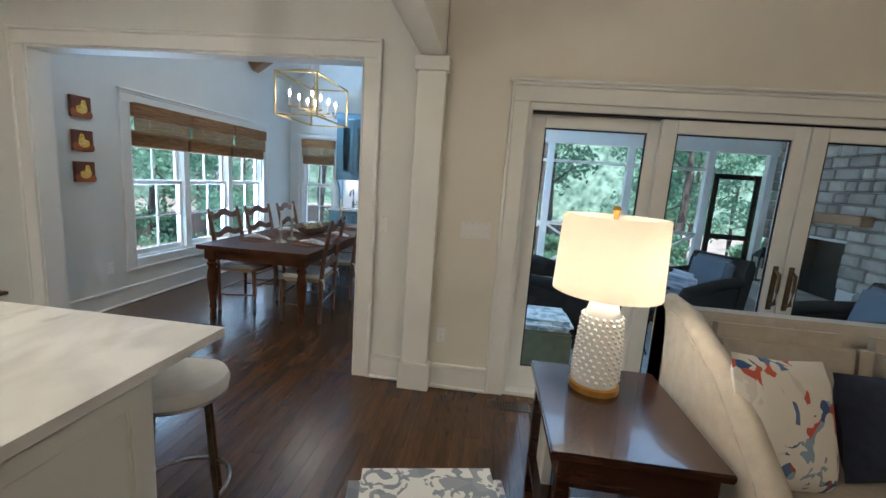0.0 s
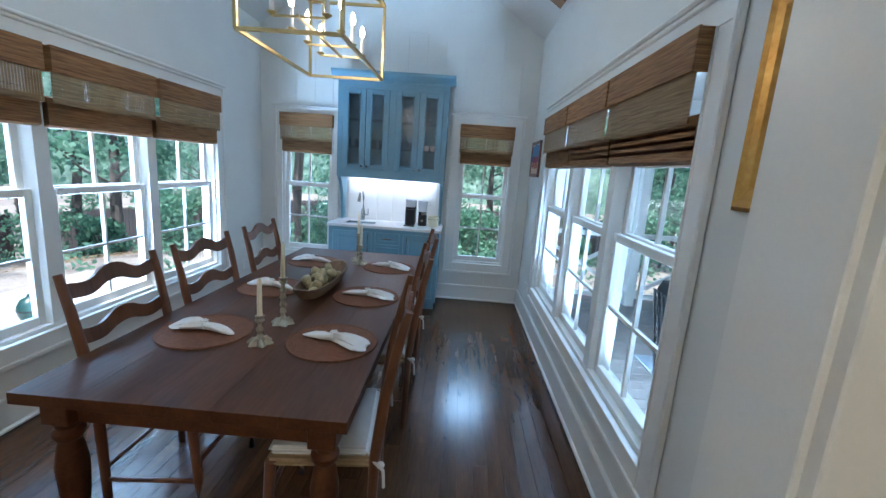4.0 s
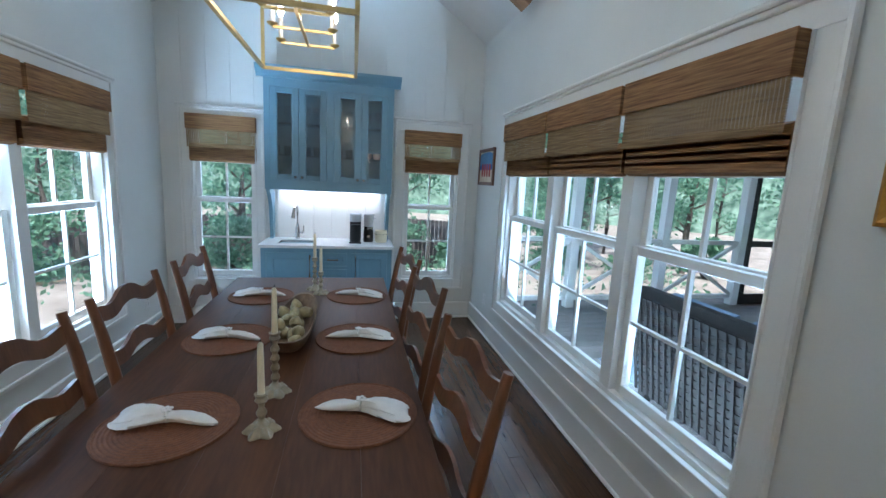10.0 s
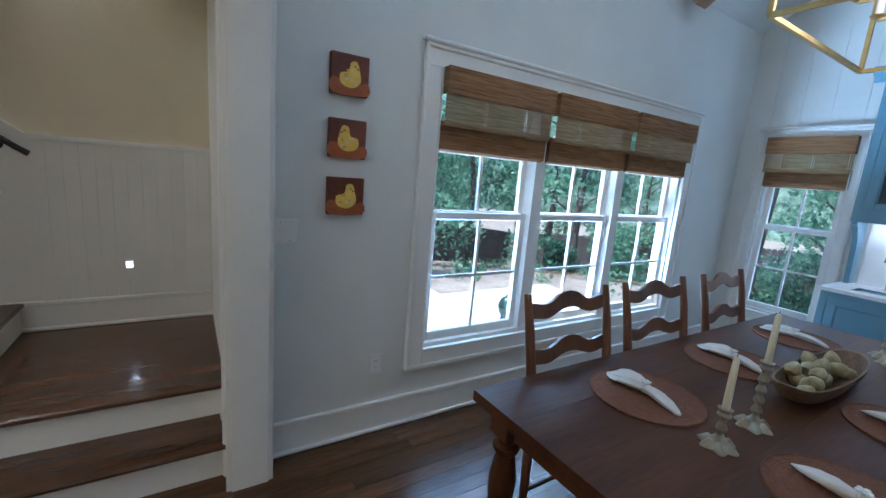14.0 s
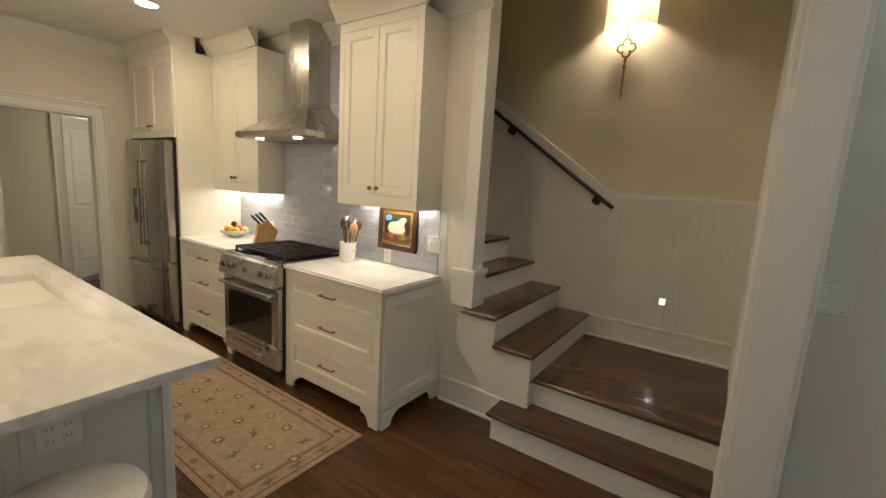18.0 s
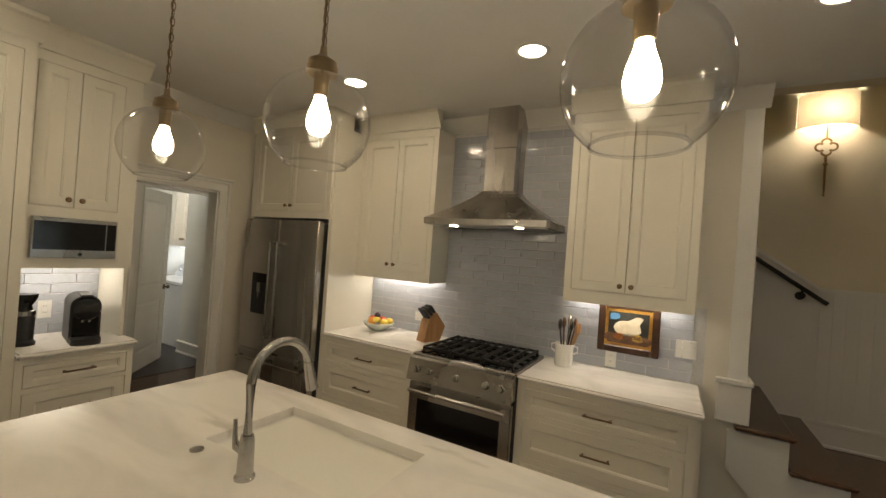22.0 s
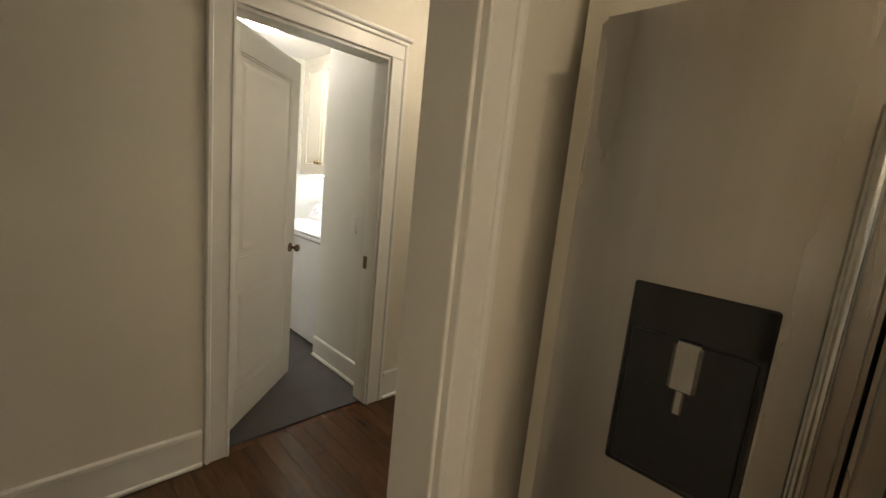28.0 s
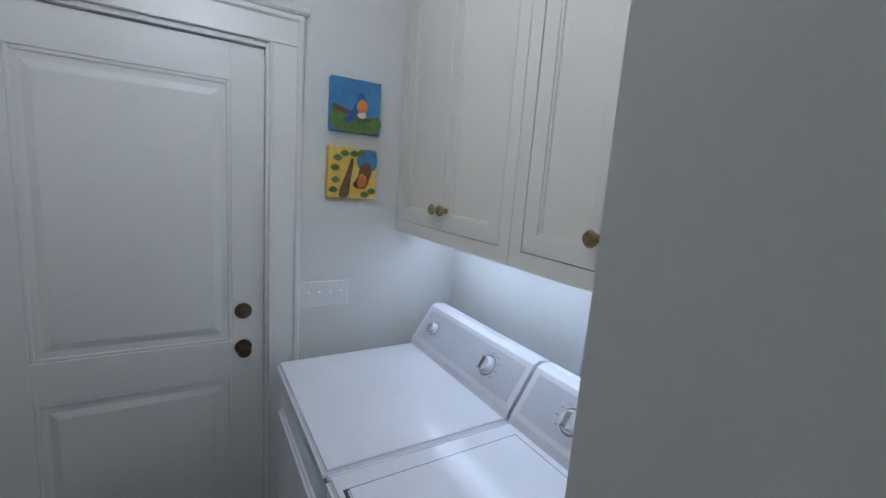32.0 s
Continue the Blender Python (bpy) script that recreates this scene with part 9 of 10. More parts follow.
def cushion(name, label, mat, at, rot, w=0.5, h=0.5, puff=0.075):
    m = Mesh()
    n = 12
    for s in (1, -1):
        g = []
        for i in range(n + 1):
            row = []
            for j in range(n + 1):
                u, v = 2 * i / n - 1, 2 * j / n - 1
                pin = 1 - 0.06 * (1 - abs(u)) * abs(v) ** 3 - 0.06 * (1 - abs(v)) * abs(u) ** 3
                t = puff * ((1 - u ** 4) * (1 - v ** 4)) ** 0.6
                row.append(m.bm.verts.new((u * w / 2 * pin, s * t, v * h / 2 * pin)))
            g.append(row)
        for i in range(n):
            for j in range(n):
                m.bm.faces.new((g[i][j], g[i + 1][j], g[i + 1][j + 1], g[i][j + 1]))
    bmesh.ops.remove_doubles(m.bm, verts=m.bm.verts, dist=0.0005)
    ob = whole(name, m, mat, label, "pillow", smooth=True)
    ob.matrix_basis = Matrix.Translation(at) @ rot
    return ob


CHINO = weave_print("chinoiserie_print", (0.72, 0.68, 0.60), [(0.05, 0.10, 0.24), (0.50, 0.10, 0.06), (0.10, 0.16, 0.30), (0.62, 0.58, 0.52), (0.26, 0.36, 0.46)], 11, 0.53)
NAVY = surface("navy_cloth", (0.010, 0.014, 0.030), (0.022, 0.030, 0.055), 0.9, 20, 0, 0.2, fine=260)
cushion("printed_pillow", "cream throw pillow printed with blue and red figures", CHINO, (4.90, -1.36, 0.74), Matrix.Rotation(radians(24), 4, "Z") @ Matrix.Rotation(radians(-20), 4, "X") @ Matrix.Rotation(radians(8), 4, "Y"), 0.48, 0.48)
cushion("navy_pillow", "plain navy throw pillow on the oatmeal sofa", NAVY, (5.36, -1.25, 0.715), Matrix.Rotation(radians(8), 4, "Z") @ Matrix.Rotation(radians(-20), 4, "X"), 0.42, 0.40)
cushion("navy_pillow", "plain navy throw pillow on the oatmeal sofa", NAVY, (6.1, -1.23, 0.715), Matrix.Rotation(radians(-8), 4, "Z") @ Matrix.Rotation(radians(-20), 4, "X"), 0.42, 0.40)
IKAT = weave_print("ikat_print", (0.62, 0.61, 0.58), [(0.20, 0.22, 0.25), (0.24, 0.26, 0.29)], 17, 0.50)
om = thing("ikat_ottoman", "square ottoman in grey and white printed cloth", "ottoman", (3.66, -1.74, 0), 12)
part("cushion_top", Mesh().box(-0.29, -0.29, 0.18, 0.29, 0.29, 0.46, bevel=0.05, seg=4), IKAT, om, "grey and white printed cloth", smooth=True)
part("welt", Mesh().box(-0.292, -0.292, 0.17, 0.292, 0.292, 0.19, bevel=0.008), IKAT, om)
for x in (-0.24, 0.24):
    for y in (-0.24, 0.24):
        part("leg", Mesh().lathe([(0.018, 0), (0.028, 0.17)], (x, y, 0), 12), MAHOG, om)
fv = thing("floor_vent", "dark bronze slotted floor vent by the sliding door", "floor vent", (3.86, -0.215, 0.001))
part("rim", boxes((0, 0, 0, 0.30, 0.012, 0.004), (0, 0.098, 0, 0.30, 0.11, 0.004), (0, 0.012, 0, 0.012, 0.098, 0.004), (0.288, 0.012, 0, 0.30, 0.098, 0.004)), BRONZE, fv)
part("well", boxes((0.012, 0.012, 0, 0.288, 0.098, 0.001)), BLACK, fv)
for i in range(13):
    part("slat", boxes((0.02 + i * 0.0205, 0.012, 0.001, 0.028 + i * 0.0205, 0.098, 0.0035)), BRONZE, fv)

# ================= hall, laundry, study =================
def door_leaf(d, w, h, t=0.036):
    """A two-panel door, x 0..w, y 0..t."""
    st, mid = 0.115, 0.86
    m = Mesh()
    for b in ((0, 0, st, h), (w - st, 0, w, h), (st, 0, w - st, 0.20), (st, mid - 0.06, w - st, mid + 0.09), (st, h - 0.13, w - st, h)):
        m.box(b[0], 0, b[1], b[2], t, b[3], bevel=0.0015)
    leaf = part("leaf", m, TRIM, d, "white painted stiles and rails")
    for z0, z1 in ((0.20, mid - 0.06), (mid + 0.09, h - 0.13)):
        p = Mesh()
        for y0, y1, dy in ((0.010, t / 2, -1), (t / 2, t - 0.010, 1)):
            p.box(st, y0, z0, w - st, y1, z1)
        for face, out in ((0.010, 0.003), (t - 0.010, t - 0.003)):
            a = [p.bm.verts.new(v) for v in ((st + 0.035, face, z0 + 0.035), (w - st - 0.035, face, z0 + 0.035), (w - st - 0.035, face, z1 - 0.035), (st + 0.035, face, z1 - 0.035))]
            b = [p.bm.verts.new(v) for v in ((st + 0.06, out, z0 + 0.06), (w - st - 0.06, out, z0 + 0.06), (w - st - 0.06, out, z1 - 0.06), (st + 0.06, out, z1 - 0.06))]
            for i in range(4):
                p.bm.faces.new((a[i], a[(i + 1) % 4], b[(i + 1) % 4], b[i]))
            p.bm.faces.new(b)
        part("panel", p, TRIM, leaf, "raised door panel")
        for y0, y1 in ((0.003, 0.010), (t - 0.010, t - 0.003)):
            part("panel_mould", boxes((st, y0, z0, st + 0.014, y1, z1), (w - st - 0.014, y0, z0, w - st, y1, z1), (st + 0.014, y0, z0, w - st - 0.014, y1, z0 + 0.014), (st + 0.014, y0, z1 - 0.014, w - st - 0.014, y1, z1), bevel=0.003), TRIM, leaf)
    return leaf


def door_knob(d, x, z, t=0.036, sides=(-1, 1), r=0.026):
    for s in sides:
        rot = Matrix.Rotation(radians(90 if s < 0 else -90), 4, "X")
        y = 0 if s < 0 else t
        part("rosette", Mesh().lathe([(0.032, 0), (0.030, 0.006), (0.012, 0.009)], (x, y, z), 22, rot), BRONZE, d, smooth=True)
        part("door_knob", Mesh().lathe([(0.010, 0.006), (0.009, 0.03), (r * 0.8, 0.038), (r, 0.05), (r * 0.8, 0.062), (0, 0.066)], (x, y, z), 22, rot), BRONZE, d, "dark bronze door knob", smooth=True)


def hinges(d, x, y, h):
    for z in (0.22, h / 2 + 0.02, h - 0.25):
        part("hinge", Mesh().rod((x, y, z - 0.045), (x, y, z + 0.045), 0.007, n=10).box(x - 0.002, y, z - 0.044, x + 0.028, y + 0.003, z + 0.044), BRONZE, d)


ld = thing("door_laundry", "white two-panel laundry door standing half open", "door", (0.645, -7.085, 0.008), 221.5, kind="structure")
door_leaf(ld, 0.822, 2.12)
door_knob(ld, 0.762, 0.925)
hinges(ld, 0.0, -0.006, 2.12)
part("latch_plate", boxes((0.8225, 0.006, 0.88, 0.824, 0.030, 0.94)), BRONZE, ld)
cl = thing("door_closet", "closed white two-panel closet door", "door", (-0.806, -6.985, 0.008), 180, kind="structure")
door_leaf(cl, 0.833, 2.11)
door_knob(cl, 0.06, 0.925, sides=(-1,))
hinges(cl, 0.831, -0.006, 2.11)
part("hinge_stop", Mesh().rod((0.831, -0.008, 1.90), (0.79, -0.045, 1.90), 0.004, n=8).rod((0.831, -0.008, 1.90), (0.872, -0.040, 1.90), 0.004, n=8).ball((0.79, -0.045, 1.90), 0.009, u=10, v=6).ball((0.872, -0.040, 1.90), 0.009, u=10, v=6), BRONZE, cl, "bronze hinge-pin door stop")
bd = thing("door_back", "closed white two-panel back door with bronze knob and deadbolt", "door", (0.535, -9.385, 0.008), 180, kind="structure")
door_leaf(bd, 0.82, 2.07)
door_knob(bd, 0.82 - 0.075, 0.92, sides=(-1,))
part("deadbolt", Mesh().lathe([(0.032, 0), (0.030, 0.010), (0.020, 0.014), (0, 0.015)], (0.745, 0, 1.072), 22, Matrix.Rotation(radians(90), 4, "X")).box(0.739, -0.030, 1.057, 0.751, -0.012, 1.087, bevel=0.003), BRONZE, bd, "dark bronze deadbolt", smooth=True)
hinges(bd, 0.002, -0.006, 2.07)
part("threshold", boxes((0.0, -0.02, -0.008, 0.82, 0.12, 0.0)), BRONZE, bd)
whole("strike_plate", boxes((-0.1668, -7.07, 0.885, -0.1658, -7.03, 0.965)), BRONZE, "bronze strike plate in the laundry door lining", "strike plate")
plate("white light switch on the laundry wall end", (-0.269, -7.352, 1.122), 90, 1)
plate("white four-gang light switch beside the back door", (-0.525, -9.369, 1.13), 180, 4)

ENAMEL_DARK = surface("seam_grey", (0.10, 0.10, 0.11), (0.14, 0.14, 0.15), 0.6, 5, 0, 0)


def machine(name, label, at, dials, lid):
    """A laundry machine, front facing -y, 0.683 wide."""
    w, d = 0.683, 0.74
    m = thing(name, label, name, at, 90)
    part("cabinet", Mesh().box(0.002, 0.0, 0.02, w - 0.002, d, 0.885, bevel=0.008, seg=2), APPLIANCE, m, smooth=True)
    part("top", Mesh().box(0.001, -0.012, 0.888, w - 0.001, d, 0.92, bevel=0.012, seg=3), APPLIANCE, m, "white enamel top", smooth=True)
    part("seam", boxes((0.006, -0.004, 0.884, w - 0.006, d - 0.01, 0.889)), ENAMEL_DARK, m)
    for x in (0.05, w - 0.09):
        part("foot", boxes((x, 0.03, 0, x + 0.04, 0.07, 0.022)), BLACK, m)
    con = Mesh().prism([(d - 0.185, 0.918), (d - 0.175, 0.945), (d - 0.085, 1.085), (d - 0.06, 1.095), (d - 0.02, 1.09), (d - 0.0, 1.06), (d - 0.0, 0.918)], w - 0.012, Matrix.Translation((w - 0.006, 0, 0)) @ Matrix.Rotation(radians(90), 4, "Z"))
    c = part("console", con, APPLIANCE, m, "sloping white control console")
    a = math.atan2(0.14, 0.09)
    base = Matrix.Translation((0, d - 0.13, 1.015)) @ Matrix.Rotation(a, 4, "X")
    part("control_panel", boxes((0.03, -0.066, 0.0, w - 0.03, 0.066, 0.002)), DIALGREY, c, "pale grey printed panel", at=base)
    for x, r in dials:
        dl = part("dial", Mesh().lathe([(r * 1.25, 0.001), (r * 1.22, 0.006), (r, 0.008), (r * 0.9, 0.026), (0, 0.027)], (x, 0, 0.002), 26), APPLIANCE, c, "white control dial", smooth=True, at=base)
        part("dial_grip", boxes((x - 0.006, -r * 0.85, 0.028, x + 0.006, r * 0.85, 0.038), bevel=0.002), NICKEL, c, at=base)
        part("dial_ring", Mesh().lathe([(r * 1.26, 0.0022), (r * 1.42, 0.0030), (r * 1.42, 0.0036), (r * 1.26, 0.0040)], (x, 0, 0.0), 26), NICKEL, c, at=base)
        for k in range(9):
            t = -2.2 + k * 0.55
            part("dial_mark", boxes((-0.006, -0.0007, 0.0022, 0.006, 0.0007, 0.0026)), BLACK, c, at=base @ Matrix.Translation((x + (r * 1.9) * math.sin(t), (r * 1.75) * math.cos(t), 0)))
    if lid:
        part("lid", Mesh().box(0.075, 0.02, 0.921, w - 0.075, d - 0.215, 0.930, bevel=0.004, seg=2), APPLIANCE, m, "white washer lid", smooth=True)
        part("lid_gap", boxes((0.068, 0.013, 0.9205, w - 0.068, d - 0.208, 0.9225)), ENAMEL_DARK, m)
    else:
        dr = part("door", Mesh().box(0.09, -0.02, 0.22, w - 0.09, -0.001, 0.78, bevel=0.008, seg=2), APPLIANCE, m, "white dryer door", smooth=True)
        part("door_grip", boxes((w - 0.115, -0.022, 0.48, w - 0.10, -0.019, 0.60)), ENAMEL_DARK, dr)
    return m


machine("dryer", "white clothes dryer beside the washer", (-0.32, -9.215, 0), [(0.12, 0.020), (0.50, 0.027)], False)
machine("washer", "white top-loading washing machine beside the dryer", (-0.32, -8.529, 0), [(0.20, 0.027), (0.34, 0.027), (0.56, 0.022)], True)
for nm, y, w in (("laundry_cabinet", -9.365, 0.80), ("laundry_cabinet", -8.563, 0.67)):
    c = cabinet(nm, "cream two-door wall cabinet above the laundry machines", (-0.865, y, 0), 90, w, 1.41, HZ - 0.002, 0.309, [(0.05, 1.46, w / 2, 2.52, ""), (w / 2, 1.46, w - 0.05, 2.52, "")], group="laundry cabinets")
    doors = [o for o in c.children if o.name.startswith("door")]
    fw2 = w / 2 - 0.055
    for o, x in zip(doors, (fw2 - 0.025, 0.030)):
        m = Mesh().lathe([(0.011, 0), (0.010, 0.004), (0.006, 0.014), (0.018, 0.022), (0.021, 0.030), (0.016, 0.037), (0, 0.039)], (x, -0.02, 0.075), 20, Matrix.Rotation(radians(90), 4, "X"))
        part("knob", m, BRASS, o, "round brass knob", smooth=True)
    part("light_strip", boxes((0.06, 0.13, 1.397, w - 0.06, 0.17, 1.41)), STRIP_W, c, "lit cool white light strip")
wb = thing("washer_outlet_box", "white recessed washer outlet box with a hose tap", "outlet box", (-1.173, -8.36, 1.11), 90)
for b in ((-.13, -.07, -.11, .07), (.11, -.07, .13, .07), (-.11, -.07, .11, -.05), (-.11, .05, .11, .07)):
    part("frame_side", boxes((b[0], -.012, b[1], b[2], 0, b[3])), PLASTIC, wb)
part("back", boxes((-.11, -.003, -.05, .11, 0, .05)), DIALGREY, wb)
part("tap", Mesh().rod((0, -.02, -.03), (0, -.02, .02), .012, n=10).rod((-.03, -.03, .02), (.03, -.03, .02), .006, n=8), IRON, wb)

# bird and squirrel canvases by the back door
bb = canvas("bluebird_painting", "square blue canvas with a bluebird on a branch", (-0.625, -9.369, 1.92), 180, 0.21, 0.21, SKYP)
blot(bb, GREENP, [(-.09, -.095), (.09, -.095), (.095, -.03), (.0, -.05), (-.095, -.02)], -0.0352)
blot(bb, BROWNP, [(-.09, -.02), (.0, -.045), (.06, -.055), (.06, -.045), (.0, -.03), (-.09, .0)], -0.0365)
blot(bb, BLUEP, [(-.05, -.06), (-.03, -.03), (.0, .02), (.0, .04), (.02, .055), (.035, .04), (.03, .01), (.0, -.03), (-.03, -.07)], -0.038)
blot(bb, ORANGEP, [(.0, .0), (.02, .03), (.04, .02), (.045, -.01), (.02, -.025)], -0.0395)
blot(bb, CREAMP, [(.005, -.03), (.035, -.02), (.04, -.04), (.015, -.045)], -0.0395)
sq = canvas("squirrel_painting", "square yellow canvas with a squirrel among leaves", (-0.622, -9.369, 1.65), 180, 0.21, 0.21, YELLOWP)
blot(sq, SKYP, [(.02, .03), (.095, .02), (.095, .095), (.03, .095)], -0.0352)
blot(sq, BROWNP, [(-.06, -.09), (-.02, -.095), (-.01, -.02), (.0, .05), (-.01, .06), (-.03, .0)], -0.0365)
blot(sq, BROWNP, [(.0, -.05), (.05, -.06), (.07, -.02), (.08, .02), (.06, .05), (.03, .03), (.02, -.01)], -0.038)
blot(sq, ORANGEP, [(.02, -.05), (.05, -.05), (.055, -.01), (.03, .0)], -0.0395)
for x, z in ((-.07, .06), (-.04, .08), (-.08, .02), (.0, .08), (-.075, -.03), (-.085, -.07), (.08, -.07), (.05, -.085), (.03, .085)):
    blot(sq, GREENP, [(x - .018, z), (x, z - .012), (x + .02, z), (x, z + .014)], -0.041)

# study
for i, y in enumerate((-8.63, -6.80)):
    window(f"window_{5 + i}", "white study window with half-open plantation shutters", (-5.70, y, 0), 90, 0.70, 1, 0.54, 2.09)
    casing(f"trim_window_study_{i + 1}", "x", -5.70, 1, y, y + 0.70, 2.09, 0.10, 0.44, cap=False, label="white casing round the study window")
    setting(f"trim_sill_study_{i + 1}", boxes((-5.70, y - 0.10, 0.43, -5.678, y + 0.80, 0.54), (-5.70, y - 0.103, 0.426, -5.666, y + 0.803, 0.452), bevel=0.003), TRIM, "white lower casing of the study window", category="sill")
    sh = thing("shutters", "white plantation shutters with tilted slats", "shutters", (-5.685, y, 0), 90, "study shutters")
    for k in range(2):
        x0 = 0.01 + k * 0.343
        part("shutter_frame", boxes((x0, -0.03, 0.56, x0 + 0.04, 0, 2.07), (x0 + 0.295, -0.03, 0.56, x0 + 0.335, 0, 2.07), (x0 + 0.04, -0.03, 0.56, x0 + 0.295, 0, 0.64), (x0 + 0.04, -0.03, 1.99, x0 + 0.295, 0, 2.07), (x0 + 0.04, -0.03, 1.24, x0 + 0.295, 0, 1.31)), TRIM, sh)
        for j in range(21):
            if j != 9:
                part("slat", boxes((x0 + 0.042, -0.028, -0.004, x0 + 0.293, 0.028, 0.004)), TRIM, sh, at=Matrix.Translation((0, -0.015, 0.675 + j * 0.0645)) @ Matrix.Rotation(radians(32), 4, "X"))
        part("tilt_rod", boxes((x0 + 0.162, -0.052, 0.68, x0 + 0.173, -0.044, 1.97)), TRIM, sh)
SHELFW = wood("shelf_wood", (0.045, 0.026, 0.016), (0.11, 0.065, 0.04), 0.5, "x", 5, 0, 0.1)
bk = thing("ladder_bookshelf", "dark wooden ladder bookshelf with open shelves", "bookshelf", (-5.50, -7.325, 0), 90)
for x in (-0.305, 0.305):
    part("upright", Mesh().rod((x, -0.24, 0.0), (x, 0.15, 1.84), 0.017, 0.014, 4), SHELFW, bk)
    part("rear_leg", Mesh().rod((x, 0.13, 0.0), (x, 0.15, 1.50), 0.013, 0.012, 4), SHELFW, bk)
SZ = (0.14, 0.49, 0.86, 1.21, 1.56)
for k, z in enumerate(SZ):
    f = -0.24 + 0.39 * z / 1.84
    part("shelf", boxes((-0.295, f, z, 0.295, 0.165, z + 0.02), bevel=0.002), SHELFW, bk)
    part("back_rail", boxes((-0.295, 0.148, z + 0.02, 0.295, 0.163, z + 0.05)), SHELFW, bk)
bmat = [surface("book_" + n_, c, tuple(min(1, v * 1.4) for v in c), 0.7, 10, 0, 0.05) for n_, c in (("rust", (0.25, 0.07, 0.03)), ("navy", (0.03, 0.05, 0.12)), ("cream", (0.5, 0.45, 0.36)), ("plum", (0.16, 0.05, 0.07)), ("tan", (0.30, 0.20, 0.11)))]
rb = random.Random(2)
BKM = pose(-5.50, -7.325, 0, 0, 0, 90)


def on_shelf(ob, x, y, z, turn=0):
    ob.matrix_basis = BKM @ pose(x, y, z + 0.02, 0, 0, turn)
    return ob


for k, x, stop in ((0, -0.20, 0.10), (1, -0.17, 0.16)):
    while x < stop:
        w, h = rb.uniform(0.022, 0.045), rb.uniform(0.17, 0.24)
        on_shelf(whole("book", boxes((0, -0.07, 0, w, 0.07, h), bevel=0.002), bmat[rb.randrange(5)], "hardback book standing on the ladder shelf", "book", group="books"), x, 0.0, SZ[k])
        x += w + 0.002
JAR = [(0.03, 0), (0.045, 0.04), (0.045, 0.10), (0.025, 0.14), (0.020, 0.15), (0.0, 0.15)]
for x, z in ((-0.23, SZ[1]), (0.225, SZ[1])):
    on_shelf(whole("bookend_owl", Mesh().lathe(JAR, n=18), PORCELAIN, "small white ceramic bookend on the ladder shelf", "bookend", smooth=True), x, -0.02, z)
on_shelf(whole("storage_box", Mesh().box(-0.07, -0.06, 0, 0.07, 0.06, 0.18, bevel=0.006), LINEN, "cream box standing on the ladder shelf", "box"), 0.19, 0.0, SZ[0])
on_shelf(whole("white_book", boxes((-0.11, -0.08, 0, 0.11, 0.08, 0.03), bevel=0.003), bmat[2], "cream book lying flat on the ladder shelf", "book"), -0.14, 0.02, SZ[2], 6)
on_shelf(whole("glass_jar", Mesh().lathe([(0.03, 0), (0.038, 0.02), (0.038, 0.11), (0.03, 0.13), (0.03, 0.14)], n=18), PANE, "clear glass jar on the flat book", "jar", smooth=True), -0.12, 0.02, SZ[2] + 0.03)
pf = thing("photo_frame", "white picture frame leaning on the ladder shelf", "picture frame")
pf.matrix_basis = BKM @ pose(0.16, 0.06, SZ[2] + 0.02, -14, 0, -18)
for b in ((-.08, 0, -.055, .22), (.055, 0, .08, .22), (-.055, 0, .055, .025), (-.055, .195, .055, .22)):
    part("frame_side", boxes((b[0], -.012, b[1], b[2], 0, b[3]), bevel=.002), TRIM, pf)
part("picture", boxes((-.056, -.006, .024, .056, -.002, .196)), DIALGREY, pf)
on_shelf(whole("candle_jar", Mesh().lathe([(0.028, 0), (0.032, 0.01), (0.032, 0.09), (0.0, 0.09)], n=18), BRONZE, "small dark jar on the ladder shelf", "jar", smooth=True), -0.22, 0.03, SZ[3])
on_shelf(whole("white_tray", Mesh().box(-0.10, -0.06, 0, 0.10, 0.06, 0.045, bevel=0.012, seg=2), PORCELAIN, "low white ceramic dish on the ladder shelf", "dish", smooth=True), -0.02, 0.04, SZ[3])
on_shelf(whole("seashell", Mesh().ball((0, 0, 0.055), 0.055, 1.3, 0.8, 1.0, 14, 8), PORCELAIN, "large pale seashell on the ladder shelf", "shell", smooth=True), 0.20, 0.05, SZ[3], 20)
for x in (-0.20, -0.115, -0.02):
    pt = thing("potted_plant", "small green plant in a brown pot on the ladder shelf", "plant", group="shelf plants")
    on_shelf(pt, x, 0.08, SZ[4])
    part("pot", Mesh().lathe([(0.030, 0), (0.038, 0.085), (0.033, 0.085), (0.03, 0.07), (0, 0.07)], n=16), BROWNP, pt, smooth=True)
    part("leaves", leaves("leaves", [(0, 0, 0.12, 0.045)], 60, 0.026, 7, LEAF), LEAF, pt)
ch = thing("pillar_candle", "white pillar candle on a turned holder", "candle")
on_shelf(ch, 0.17, 0.09, SZ[4])
part("holder", Mesh().lathe([(0.045, 0), (0.045, 0.008), (0.018, 0.02), (0.014, 0.045), (0.024, 0.06), (0.016, 0.075), (0.046, 0.095), (0.046, 0.102), (0, 0.102)], n=20), TRIM, ch, smooth=True)
part("wax", Mesh().lathe([(0.036, 0.102), (0.037, 0.105), (0.037, 0.205), (0.032, 0.21), (0, 0.207)], n=20), LINEN, ch, smooth=True)
whole("study_rug", boxes((-5.19, -7.86, 0, -2.79, -5.2, 0.010)), weave_print("faded_rug", (0.50, 0.50, 0.48), [(0.34, 0.37, 0.40), (0.60, 0.58, 0.54)], 7, 0.5), "pale grey-blue faded rug on the study floor", "rug", (0, 0, -0.003))
